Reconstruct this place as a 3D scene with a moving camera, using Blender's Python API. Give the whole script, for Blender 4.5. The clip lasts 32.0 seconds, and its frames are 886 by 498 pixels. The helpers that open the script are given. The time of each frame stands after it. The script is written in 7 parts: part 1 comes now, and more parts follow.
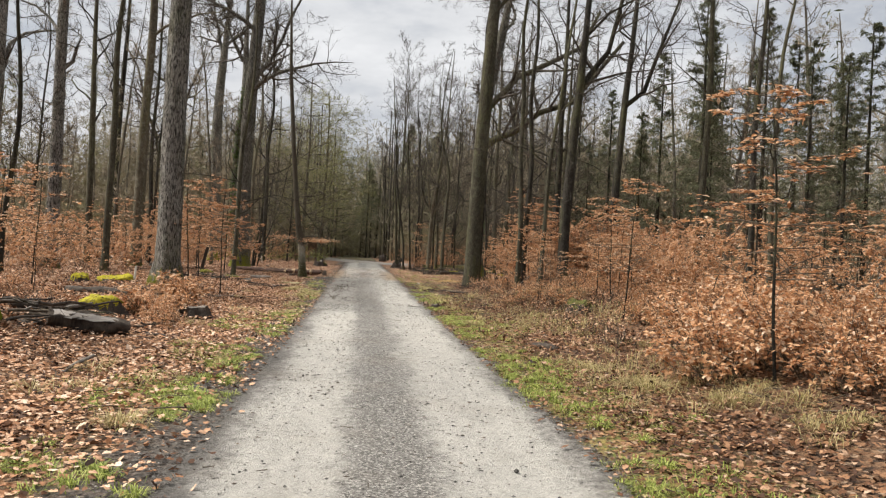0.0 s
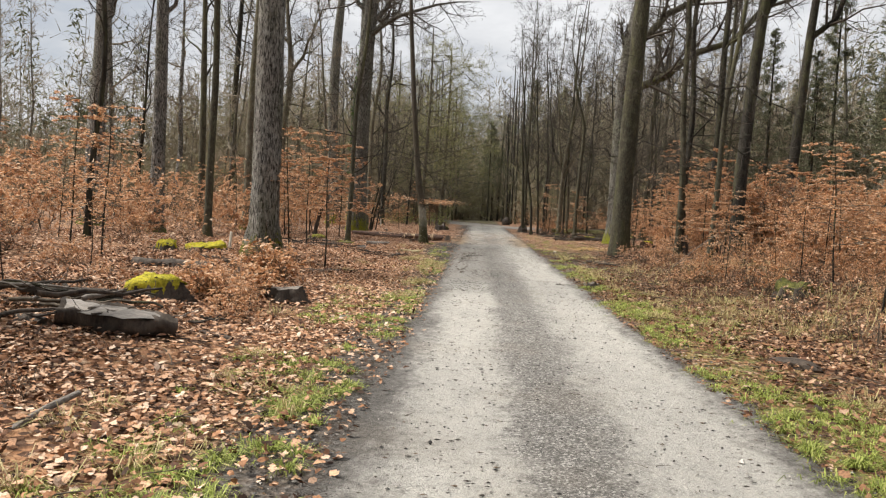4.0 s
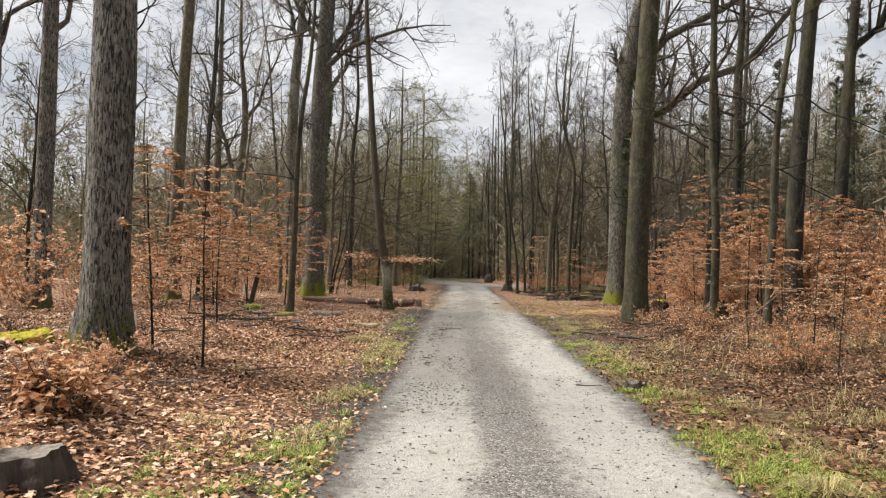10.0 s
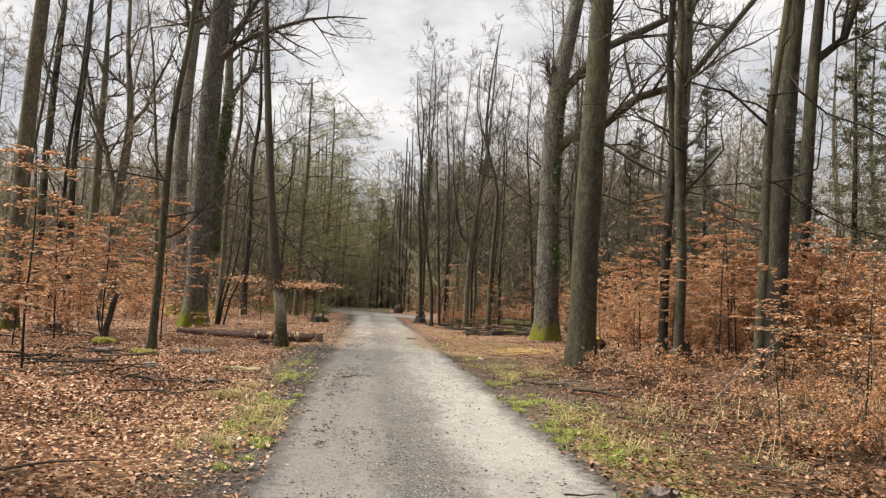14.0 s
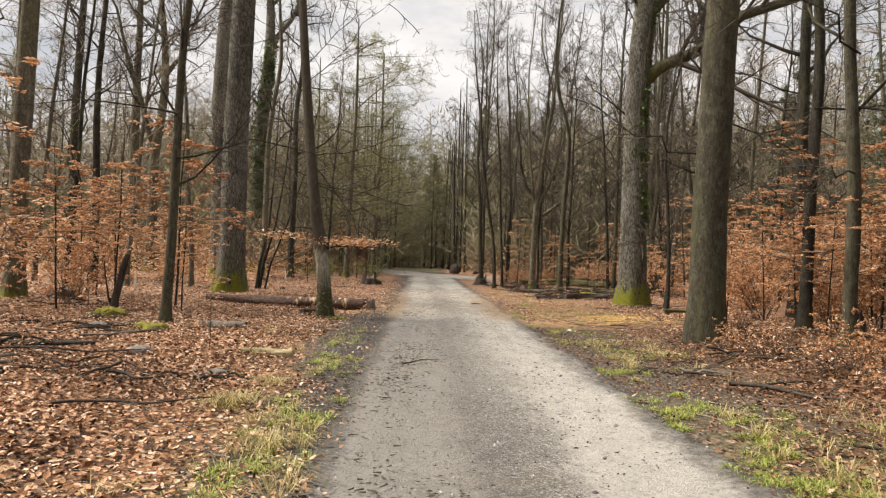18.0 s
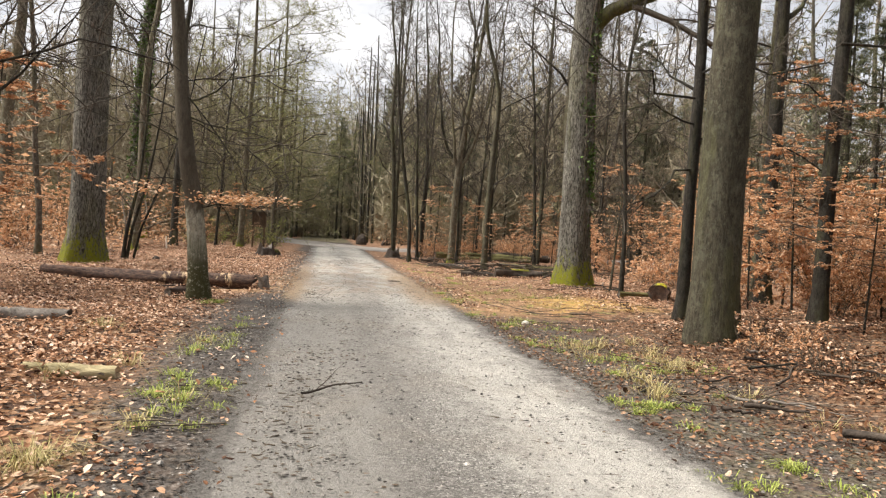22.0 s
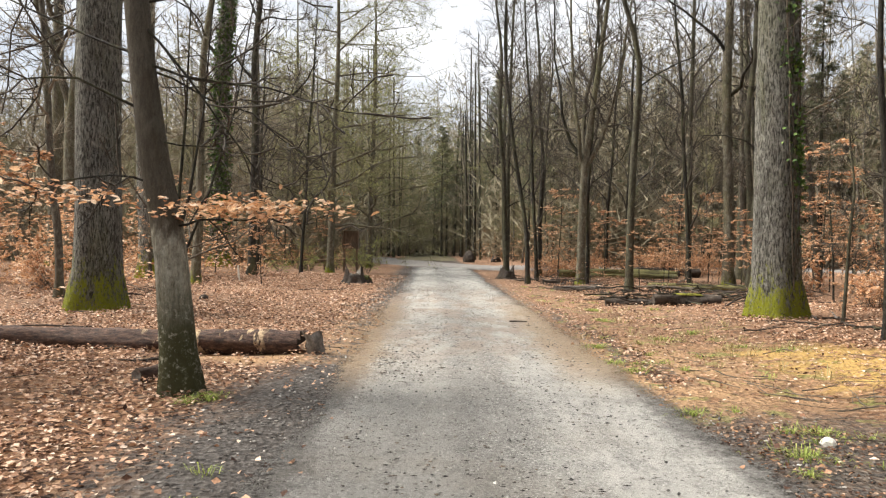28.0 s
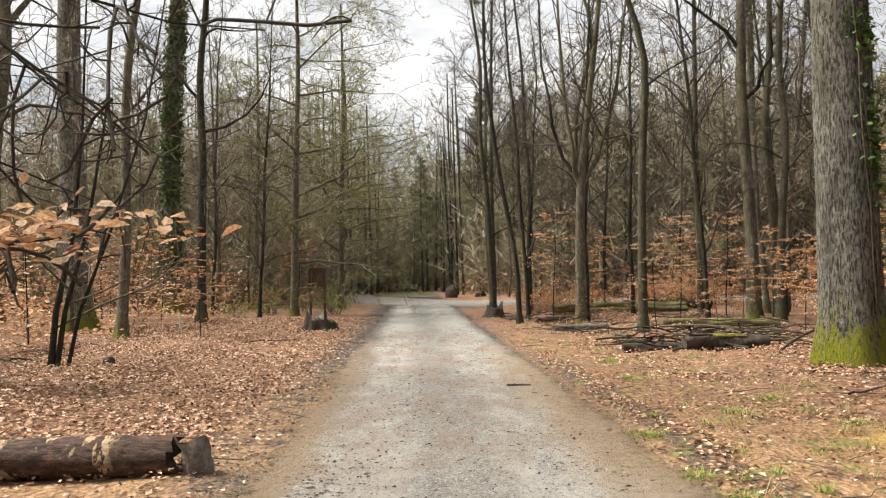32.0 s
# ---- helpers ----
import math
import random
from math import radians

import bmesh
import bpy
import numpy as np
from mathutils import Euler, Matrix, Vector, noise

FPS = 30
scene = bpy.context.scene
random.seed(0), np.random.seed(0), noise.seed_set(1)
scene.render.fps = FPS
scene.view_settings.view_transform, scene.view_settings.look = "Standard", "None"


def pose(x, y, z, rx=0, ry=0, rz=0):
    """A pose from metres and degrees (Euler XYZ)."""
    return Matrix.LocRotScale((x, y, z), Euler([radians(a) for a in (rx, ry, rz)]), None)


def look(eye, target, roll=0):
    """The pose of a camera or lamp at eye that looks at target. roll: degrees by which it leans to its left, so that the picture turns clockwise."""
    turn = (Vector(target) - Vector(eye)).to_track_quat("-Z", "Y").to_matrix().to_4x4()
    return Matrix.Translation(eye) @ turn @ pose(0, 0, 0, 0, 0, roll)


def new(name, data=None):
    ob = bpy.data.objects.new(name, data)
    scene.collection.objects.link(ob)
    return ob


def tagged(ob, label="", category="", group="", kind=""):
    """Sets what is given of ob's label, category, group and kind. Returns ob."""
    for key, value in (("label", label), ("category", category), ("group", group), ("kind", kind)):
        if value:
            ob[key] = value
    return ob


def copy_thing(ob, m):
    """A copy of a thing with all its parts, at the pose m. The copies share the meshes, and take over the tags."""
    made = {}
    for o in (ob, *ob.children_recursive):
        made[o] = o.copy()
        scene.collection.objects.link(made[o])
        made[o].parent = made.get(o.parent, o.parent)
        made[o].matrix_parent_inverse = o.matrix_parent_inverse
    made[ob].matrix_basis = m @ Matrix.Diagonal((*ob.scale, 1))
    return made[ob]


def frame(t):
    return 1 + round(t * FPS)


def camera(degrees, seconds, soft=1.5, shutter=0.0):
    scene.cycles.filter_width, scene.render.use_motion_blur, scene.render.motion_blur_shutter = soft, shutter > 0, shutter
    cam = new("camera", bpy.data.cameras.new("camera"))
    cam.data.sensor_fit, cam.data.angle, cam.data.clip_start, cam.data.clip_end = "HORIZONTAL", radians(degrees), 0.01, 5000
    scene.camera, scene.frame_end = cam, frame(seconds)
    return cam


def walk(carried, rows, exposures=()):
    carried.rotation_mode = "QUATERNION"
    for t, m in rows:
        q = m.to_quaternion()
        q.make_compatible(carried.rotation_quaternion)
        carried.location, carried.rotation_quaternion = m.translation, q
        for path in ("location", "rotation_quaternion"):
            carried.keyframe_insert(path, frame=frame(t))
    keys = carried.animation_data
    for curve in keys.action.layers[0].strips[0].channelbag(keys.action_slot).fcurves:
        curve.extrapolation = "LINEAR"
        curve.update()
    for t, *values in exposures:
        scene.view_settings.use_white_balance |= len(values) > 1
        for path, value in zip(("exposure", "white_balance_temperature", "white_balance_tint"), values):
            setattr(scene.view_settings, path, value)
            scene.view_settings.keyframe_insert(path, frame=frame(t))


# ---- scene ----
cam = camera(60.8, 32.0, 1.25)
METRES, EYE, TILT, LEAN, TURN = 30.0, 1.5, 0.0, 0.0, -6.3
ROWS = [
    (0.0, 0.0, 0.0, 0.0, -0.0, 0.07, -2.83),
    (0.5, -0.0057, 0.016, -0.0007, 3.32, -0.85, -3.6),
    (1.0, -0.0084, 0.0314, -0.0011, 2.3, -0.35, -3.83),
    (1.5, -0.0132, 0.0491, -0.0009, 3.46, -0.52, -3.44),
    (2.0, -0.0159, 0.0651, -0.0009, 3.31, -0.9, -2.75),
    (2.5, -0.019, 0.081, -0.0004, 5.61, -0.94, -2.33),
    (3.0, -0.0227, 0.0965, -0.001, 5.8, -1.62, -2.32),
    (3.5, -0.0242, 0.1139, -0.001, 7.93, -2.46, -2.5),
    (5.5, -0.0303, 0.1753, -0.0019, 10.14, -4.39, -3.19),
    (6.0, -0.0331, 0.1926, -0.0014, 11.38, -4.11, -2.85),
    (6.5, -0.0342, 0.2088, -0.001, 10.25, -3.39, -3.02),
    (7.0, -0.0352, 0.2247, -0.0006, 11.61, -2.33, -3.23),
    (7.5, -0.0369, 0.2407, -0.0008, 10.73, -2.49, -3.58),
    (8.0, -0.0362, 0.2575, -0.0007, 13.62, -2.3, -3.18),
    (8.5, -0.0384, 0.2715, -0.001, 12.92, -2.06, -3.0),
    (9.0, -0.0368, 0.2862, -0.0012, 9.76, -0.45, -2.06),
    (9.5, -0.0396, 0.301, -0.001, 9.62, 0.59, -1.4),
    (10.0, -0.0413, 0.3155, -0.0003, 7.59, 1.22, -1.42),
    (10.5, -0.0433, 0.3297, 0.0004, 10.34, 2.44, -1.87),
    (11.0, -0.0463, 0.345, 0.0003, 5.08, 2.97, -1.91),
    (11.5, -0.0468, 0.3607, 0.0, 2.85, 3.52, -1.72),
    (12.0, -0.0509, 0.3764, -0.0004, 0.96, 3.42, -2.09),
    (12.5, -0.0506, 0.3923, -0.0007, -0.2, 3.35, -1.35),
    (13.0, -0.0548, 0.4091, -0.0012, 0.97, 2.49, -1.77),
    (13.5, -0.0547, 0.425, -0.0013, -0.83, 2.71, -2.13),
    (14.0, -0.0573, 0.4415, -0.001, 0.61, 3.7, -2.56),
    (14.5, -0.0592, 0.4569, -0.0013, -0.08, 3.82, -2.35),
    (16.5, -0.0664, 0.5169, -0.0023, 1.5, 1.98, -0.69),
    (17.0, -0.0685, 0.5304, -0.0034, 2.6, 1.13, -1.09),
    (17.5, -0.0729, 0.5469, -0.0035, 4.12, 0.68, -1.57),
    (18.0, -0.0763, 0.5607, -0.003, 4.54, 0.52, -2.02),
    (18.5, -0.0798, 0.5771, -0.0032, 5.77, 0.53, -2.51),
    (19.0, -0.0834, 0.5917, -0.0037, 4.7, 0.5, -2.89),
    (19.5, -0.0856, 0.6075, -0.0038, 4.91, 0.32, -3.04),
    (20.0, -0.0891, 0.6226, -0.0044, 2.8, -0.24, -2.92),
    (20.5, -0.0893, 0.638, -0.0052, 1.52, -0.87, -2.8),
    (21.0, -0.0919, 0.6529, -0.0059, -0.72, -1.07, -2.81),
    (21.5, -0.0919, 0.6678, -0.0063, -2.31, -1.14, -3.01),
    (22.0, -0.0928, 0.6846, -0.0061, -2.74, -1.3, -3.35),
    (22.5, -0.0907, 0.7004, -0.006, -4.48, -2.1, -2.61),
    (23.0, -0.0916, 0.7161, -0.0053, 0.57, -1.95, -3.14),
    (23.5, -0.0924, 0.7322, -0.0058, 1.37, -3.19, -3.72),
    (24.0, -0.0927, 0.7488, -0.0051, 2.98, -2.79, -3.62),
    (24.5, -0.0953, 0.7639, -0.0052, 2.43, -2.42, -3.38),
    (26.5, -0.1003, 0.8298, -0.0055, 3.23, -1.02, -2.45),
    (27.0, -0.1012, 0.8447, -0.0052, 3.22, -0.71, -2.06),
    (27.5, -0.1029, 0.8608, -0.0047, 5.43, -0.56, -1.43),
    (28.0, -0.1036, 0.8748, -0.0042, 5.37, -0.55, -0.79),
    (28.5, -0.1026, 0.8889, -0.0033, 7.59, -0.05, -0.19),
    (29.0, -0.1036, 0.9036, -0.0033, 4.79, 1.26, -0.47),
    (29.5, -0.1033, 0.9168, -0.0038, 5.82, 1.86, -0.12),
    (30.0, -0.1062, 0.9317, -0.0043, 7.37, 1.93, 0.14),
    (30.5, -0.1071, 0.9452, -0.0039, 8.14, 2.08, 0.7),
    (31.0, -0.1085, 0.9604, -0.0031, 10.14, 2.53, 1.32),
    (31.5, -0.1087, 0.9748, -0.003, 5.51, 1.56, 1.75),
    (32.0, -0.1089, 0.989, -0.0029, 4.06, 2.02, 1.07),
]
walk(cam, [(t, pose(0, 0, EYE, TILT, LEAN, TURN) @ pose(METRES * x, METRES * y, METRES * z, 90 + pitch, roll, yaw)) for t, x, y, z, yaw, pitch, roll in ROWS],
     [(0.0, 0.77, 6550, 10), (4.0, 0.82, 6550, 10), (8.0, 0.91, 6500, 10), (13.0, 0.95, 6750, 11), (17.0, 0.99, 7000, 12), (20.0, 1.07, 6900, 12), (23.0, 1.27, 6500, 10), (24.5, 1.29, 6300, 9), (28.0, 1.33, 6450, 9), (32.0, 1.23, 6750, 9)])


# ---- light: an overcast late-winter sky with thin breaks, and a weak wide sun ----
SUN_EL, SUN_AZ = 52.0, 280.0
world = bpy.data.worlds.new("overcast_sky")
scene.world = world
world.use_nodes = True
wn, wl = world.node_tree.nodes, world.node_tree.links
wn.clear()
w_out = wn.new("ShaderNodeOutputWorld")
w_bg = wn.new("ShaderNodeBackground")
w_sky = wn.new("ShaderNodeTexSky")
w_sky.sky_type, w_sky.sun_disc = "NISHITA", False
w_sky.sun_elevation, w_sky.sun_rotation = radians(SUN_EL), radians(SUN_AZ)
w_co = wn.new("ShaderNodeTexCoord")
w_map = wn.new("ShaderNodeMapping")
w_map.inputs["Scale"].default_value = (1.0, 1.0, 2.6)
w_no = wn.new("ShaderNodeTexNoise")
w_no.inputs["Scale"].default_value, w_no.inputs["Detail"].default_value, w_no.inputs["Roughness"].default_value = 2.6, 6.0, 0.6
w_ra = wn.new("ShaderNodeValToRGB")
w_ra.color_ramp.elements[0].position, w_ra.color_ramp.elements[0].color = 0.28, (0.62, 0.62, 0.62, 1)
w_ra.color_ramp.elements[1].position, w_ra.color_ramp.elements[1].color = 0.52, (1, 1, 1, 1)
w_cl = wn.new("ShaderNodeValToRGB")
w_cl.color_ramp.elements[0].position, w_cl.color_ramp.elements[0].color = 0.36, (6.1, 6.35, 6.8, 1)
w_cl.color_ramp.elements[1].position, w_cl.color_ramp.elements[1].color = 0.66, (9.7, 9.85, 10.1, 1)
w_mx = wn.new("ShaderNodeMixRGB")
wl.new(w_co.outputs["Generated"], w_map.inputs["Vector"])
wl.new(w_map.outputs["Vector"], w_no.inputs["Vector"])
wl.new(w_no.outputs["Fac"], w_ra.inputs["Fac"])
wl.new(w_no.outputs["Fac"], w_cl.inputs["Fac"])
wl.new(w_ra.outputs["Color"], w_mx.inputs["Fac"])
wl.new(w_sky.outputs["Color"], w_mx.inputs["Color1"])
wl.new(w_cl.outputs["Color"], w_mx.inputs["Color2"])
wl.new(w_mx.outputs["Color"], w_bg.inputs["Color"])
w_bg.inputs["Strength"].default_value = 0.054
wl.new(w_bg.outputs["Background"], w_out.inputs["Surface"])

sun_data = bpy.data.lights.new("sun", "SUN")
sun_data.energy, sun_data.angle, sun_data.color = 5.0, radians(30), (1.0, 0.94, 0.85)
sun = new("sun", sun_data)
sun.matrix_world = look((0, 0, 60), (60 * math.cos(radians(SUN_EL)) * math.sin(radians(SUN_AZ)) * -1,
                                     60 * math.cos(radians(SUN_EL)) * math.cos(radians(SUN_AZ)) * -1, 60 - 60 * math.sin(radians(SUN_EL))))


# ---- materials ----
def material(name, rough=0.85, spec=0.3):
    m = bpy.data.materials.new(name)
    m.use_nodes = True
    n, l = m.node_tree.nodes, m.node_tree.links
    b = n["Principled BSDF"]
    b.inputs["Roughness"].default_value = rough
    b.inputs["Specular IOR Level"].default_value = spec
    return m, n, l, b


def coords(n, l, scale=(1, 1, 1)):
    c, p = n.new("ShaderNodeTexCoord"), n.new("ShaderNodeMapping")
    p.inputs["Scale"].default_value = scale
    l.new(c.outputs["Object"], p.inputs["Vector"])
    return p.outputs["Vector"]


def noise_node(n, l, vec, scale, detail=4.0, rough=0.6):
    t = n.new("ShaderNodeTexNoise")
    t.inputs["Scale"].default_value, t.inputs["Detail"].default_value, t.inputs["Roughness"].default_value = scale, detail, rough
    l.new(vec, t.inputs["Vector"])
    return t.outputs["Fac"]


def ramp(n, l, fac, stops):
    r = n.new("ShaderNodeValToRGB")
    e = r.color_ramp.elements
    while len(e) < len(stops):
        e.new(0.5)
    for k, (p, c) in zip(e, stops):
        k.position = p
        k.color = (*c, 1) if len(c) == 3 else c
    l.new(fac, r.inputs["Fac"])
    return r.outputs["Color"]


def maths(n, l, op, a, b=0.0, c=0.0, clamp=False):
    q = n.new("ShaderNodeMath")
    q.operation, q.use_clamp = op, clamp
    for i, v in enumerate((a, b, c)):
        if isinstance(v, (int, float)):
            q.inputs[i].default_value = v
        else:
            l.new(v, q.inputs[i])
    return q.outputs[0]


def span(n, l, v, lo, hi):
    """0 below lo and 1 above hi, smoothly; lo may be above hi."""
    q = n.new("ShaderNodeMapRange")
    q.interpolation_type = "SMOOTHSTEP"
    q.inputs["From Min"].default_value, q.inputs["From Max"].default_value = (lo, hi) if lo < hi else (hi, lo)
    q.inputs["To Min"].default_value, q.inputs["To Max"].default_value = (0, 1) if lo < hi else (1, 0)
    l.new(v, q.inputs["Value"])
    return q.outputs["Result"]


def mix(n, l, fac, a, b, mode="MIX"):
    q = n.new("ShaderNodeMixRGB")
    q.blend_type = mode
    for key, v in (("Fac", fac), ("Color1", a), ("Color2", b)):
        if isinstance(v, (int, float)):
            q.inputs[key].default_value = v
        elif isinstance(v, tuple):
            q.inputs[key].default_value = (*v, 1)
        else:
            l.new(v, q.inputs[key])
    return q.outputs["Color"]


def bump(n, l, b, height, strength, dist):
    q = n.new("ShaderNodeBump")
    q.inputs["Strength"].default_value, q.inputs["Distance"].default_value = strength, dist
    l.new(height, q.inputs["Height"])
    l.new(q.outputs["Normal"], b.inputs["Normal"])


def xyz(n, l):
    c, s = n.new("ShaderNodeTexCoord"), n.new("ShaderNodeSeparateXYZ")
    l.new(c.outputs["Object"], s.inputs["Vector"])
    return s.outputs


def bark(name, dark, light, moss=0.0, ridge=1.0, moss_colour=(0.2, 0.23, 0.02), blotch=(0.3, 0.3, 0.27), ragged=5.0, fissure=0.0, dark_above=0.0):
    """Upright-grooved bark with lichen blotches, and moss up to that height round the foot."""
    m, n, l, b = material(name, 0.9, 0.2)
    v = coords(n, l, (1, 1, 0.22))
    ridges = noise_node(n, l, v, 38, 5, 0.7)
    fine = noise_node(n, l, coords(n, l, (1, 1, 0.4)), 95, 4, 0.75)
    g = maths(n, l, "MULTIPLY_ADD", fine, 0.4, maths(n, l, "MULTIPLY", ridges, 0.6))
    col = ramp(n, l, g, [(0.38, dark), (0.5, tuple(0.5 * (p + q) for p, q in zip(dark, light))), (0.62, light)])
    spots = span(n, l, noise_node(n, l, coords(n, l, (1, 1, 0.7)), 7, 7, 0.75), 0.5, 0.62)
    col = mix(n, l, maths(n, l, "MULTIPLY", spots, 0.45), col, blotch)
    wet = span(n, l, noise_node(n, l, coords(n, l, (1, 1, 0.35)), 2.2, 5, 0.7), 0.47, 0.62)
    col = mix(n, l, maths(n, l, "MULTIPLY", wet, 0.55), col, tuple(0.8 * p for p in dark))
    if fissure:
        crack = span(n, l, noise_node(n, l, coords(n, l, (1, 1, 0.17)), 48, 3, 0.55), 0.49, 0.42)
        col = mix(n, l, maths(n, l, "MULTIPLY", crack, fissure), col, tuple(0.5 * p for p in dark))
        g = maths(n, l, "MULTIPLY_ADD", crack, -0.5, g)
    algae = span(n, l, noise_node(n, l, coords(n, l, (1, 1, 0.22)), 1.7, 6, 0.75), 0.46, 0.64)
    col = mix(n, l, maths(n, l, "MULTIPLY", algae, 0.4), col, mix(n, l, g, (0.03, 0.034, 0.012), (0.2, 0.2, 0.09)))
    flake = span(n, l, noise_node(n, l, coords(n, l, (1, 1, 0.6)), 16, 5, 0.8), 0.56, 0.62)
    col = mix(n, l, maths(n, l, "MULTIPLY", flake, 0.35), col, tuple(min(1.0, 1.25 * p) for p in blotch))
    if moss:
        z = xyz(n, l)[2]
        e = maths(n, l, "ADD", z, maths(n, l, "MULTIPLY", maths(n, l, "SUBTRACT", noise_node(n, l, coords(n, l, (1, 1, 0.35)), 7, 6, 0.75), 0.5), moss * ragged))
        tear = maths(n, l, "MULTIPLY", maths(n, l, "SUBTRACT", noise_node(n, l, coords(n, l, (1, 1, 0.5)), 24, 4, 0.8), 0.5), moss * ragged * 0.7)
        f = maths(n, l, "MULTIPLY", span(n, l, maths(n, l, "ADD", e, tear), moss * 0.95, moss * 0.3), span(n, l, noise_node(n, l, coords(n, l), 18, 4, 0.75), 0.3, 0.48))
        col = mix(n, l, f, col, mix(n, l, noise_node(n, l, coords(n, l), 30, 3), tuple(0.45 * p for p in moss_colour), moss_colour))
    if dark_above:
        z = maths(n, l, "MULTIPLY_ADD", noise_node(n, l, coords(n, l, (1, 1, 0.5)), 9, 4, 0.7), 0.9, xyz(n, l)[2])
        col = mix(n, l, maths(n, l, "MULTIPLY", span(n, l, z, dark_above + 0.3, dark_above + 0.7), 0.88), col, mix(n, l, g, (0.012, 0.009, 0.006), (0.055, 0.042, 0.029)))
    rnd = n.new("ShaderNodeObjectInfo").outputs["Random"]
    hsv = n.new("ShaderNodeHueSaturation")
    l.new(maths(n, l, "MULTIPLY_ADD", rnd, 0.4, 1.0), hsv.inputs["Value"])
    l.new(col, hsv.inputs["Color"])
    l.new(hsv.outputs["Color"], b.inputs["Base Color"])
    bump(n, l, b, g, 1.0, 0.06 * ridge)
    return m


def leafy(name, stops, rough=0.6, trans=0.25):
    """Leaves that differ one by one."""
    m, n, l, b = material(name, rough, 0.25)
    r = n.new("ShaderNodeNewGeometry").outputs["Random Per Island"]
    col = ramp(n, l, r, stops)
    col = mix(n, l, 0.55, col, ramp(n, l, noise_node(n, l, coords(n, l), 75, 3, 0.7), [(0.38, (0.22, 0.19, 0.17)), (0.5, (0.9, 0.88, 0.86)), (0.66, (1.25, 1.22, 1.2))]), "MULTIPLY")
    l.new(col, b.inputs["Base Color"])
    if trans:
        t, a, o = n.new("ShaderNodeBsdfTranslucent"), n.new("ShaderNodeMixShader"), n["Material Output"]
        l.new(col, t.inputs["Color"])
        a.inputs["Fac"].default_value = trans
        l.new(b.outputs[0], a.inputs[1])
        l.new(t.outputs[0], a.inputs[2])
        l.new(a.outputs[0], o.inputs["Surface"])
    return m


def ground_material():
    m, n, l, b = material("leaf_litter_ground", 0.85, 0.25)
    v = coords(n, l)
    x, y, _ = xyz(n, l)
    wob = maths(n, l, "SUBTRACT", noise_node(n, l, v, 1.6, 4, 0.65), 0.5)
    # leaves, cell by cell
    def cells(scale):
        t = n.new("ShaderNodeTexVoronoi")
        t.inputs["Scale"].default_value = scale
        q = n.new("ShaderNodeVectorMath")
        q.operation = "MULTIPLY_ADD"
        q.inputs[1].default_value = (0.06, 0.06, 0.06)
        nn = n.new("ShaderNodeTexNoise")
        nn.inputs["Scale"].default_value = 9
        l.new(v, nn.inputs["Vector"])
        l.new(nn.outputs["Color"], q.inputs[0])
        l.new(v, q.inputs[2])
        l.new(q.outputs[0], t.inputs["Vector"])
        return t.outputs["Color"], t.outputs["Distance"]
    c1, d1 = cells(17)
    s1 = n.new("ShaderNodeSeparateColor")
    l.new(c1, s1.inputs[0])
    leaf = ramp(n, l, s1.outputs[0], [(0.0, (0.018, 0.011, 0.008)), (0.25, (0.075, 0.036, 0.019)), (0.52, (0.24, 0.115, 0.053)),
                                      (0.88, (0.36, 0.21, 0.115)), (1.0, (0.58, 0.42, 0.29))])
    fine = noise_node(n, l, v, 60, 3)
    leaf = mix(n, l, 0.5, leaf, ramp(n, l, fine, [(0.3, (0.25, 0.22, 0.2)), (0.65, (1, 1, 1))]), "MULTIPLY")
    leaf = mix(n, l, span(n, l, noise_node(n, l, v, 0.7, 5, 0.7), 0.53, 0.68), leaf, mix(n, l, 0.75, leaf, (0.05, 0.035, 0.025)))
    # warm, rusty drifts
    leaf = mix(n, l, maths(n, l, "MULTIPLY", span(n, l, noise_node(n, l, v, 0.35, 3), 0.45, 0.65), 0.25), leaf, (0.3, 0.14, 0.06))
    leaf = mix(n, l, maths(n, l, "MULTIPLY", span(n, l, y, 28, 42), 0.45), leaf, mix(n, l, fine, (0.12, 0.065, 0.04), (0.42, 0.27, 0.18)))
    # leaf colour mixed towards dark brown right of the track, fading out past y 30
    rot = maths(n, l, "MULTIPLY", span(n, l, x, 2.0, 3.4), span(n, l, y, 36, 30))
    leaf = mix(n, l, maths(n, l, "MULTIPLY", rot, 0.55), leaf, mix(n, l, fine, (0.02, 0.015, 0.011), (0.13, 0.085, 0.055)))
    # verge: wet dark soil with green, next to the track
    dr = maths(n, l, "SUBTRACT", x, 1.62)
    dl = maths(n, l, "SUBTRACT", -0.95, x)
    dgw = maths(n, l, "MULTIPLY_ADD", wob, 1.6, maths(n, l, "MAXIMUM", maths(n, l, "SUBTRACT", dr, 0.45), dl))
    dw = maths(n, l, "MULTIPLY_ADD", wob, 1.6, maths(n, l, "MAXIMUM", maths(n, l, "ADD", dr, 0.3), maths(n, l, "SUBTRACT", dl, 0.35)))
    soil = ramp(n, l, noise_node(n, l, v, 24, 5, 0.7), [(0.32, (0.022, 0.019, 0.017)), (0.52, (0.07, 0.062, 0.056)), (0.7, (0.17, 0.157, 0.143))])
    green = ramp(n, l, noise_node(n, l, v, 32, 4, 0.7), [(0.3, (0.055, 0.06, 0.02)), (0.5, (0.16, 0.185, 0.045)), (0.72, (0.3, 0.33, 0.09))])
    fade = span(n, l, y, 34, 22)
    gm = maths(n, l, "MULTIPLY", maths(n, l, "MULTIPLY", span(n, l, dgw, 1.35, 0.75), fade), 0.5)
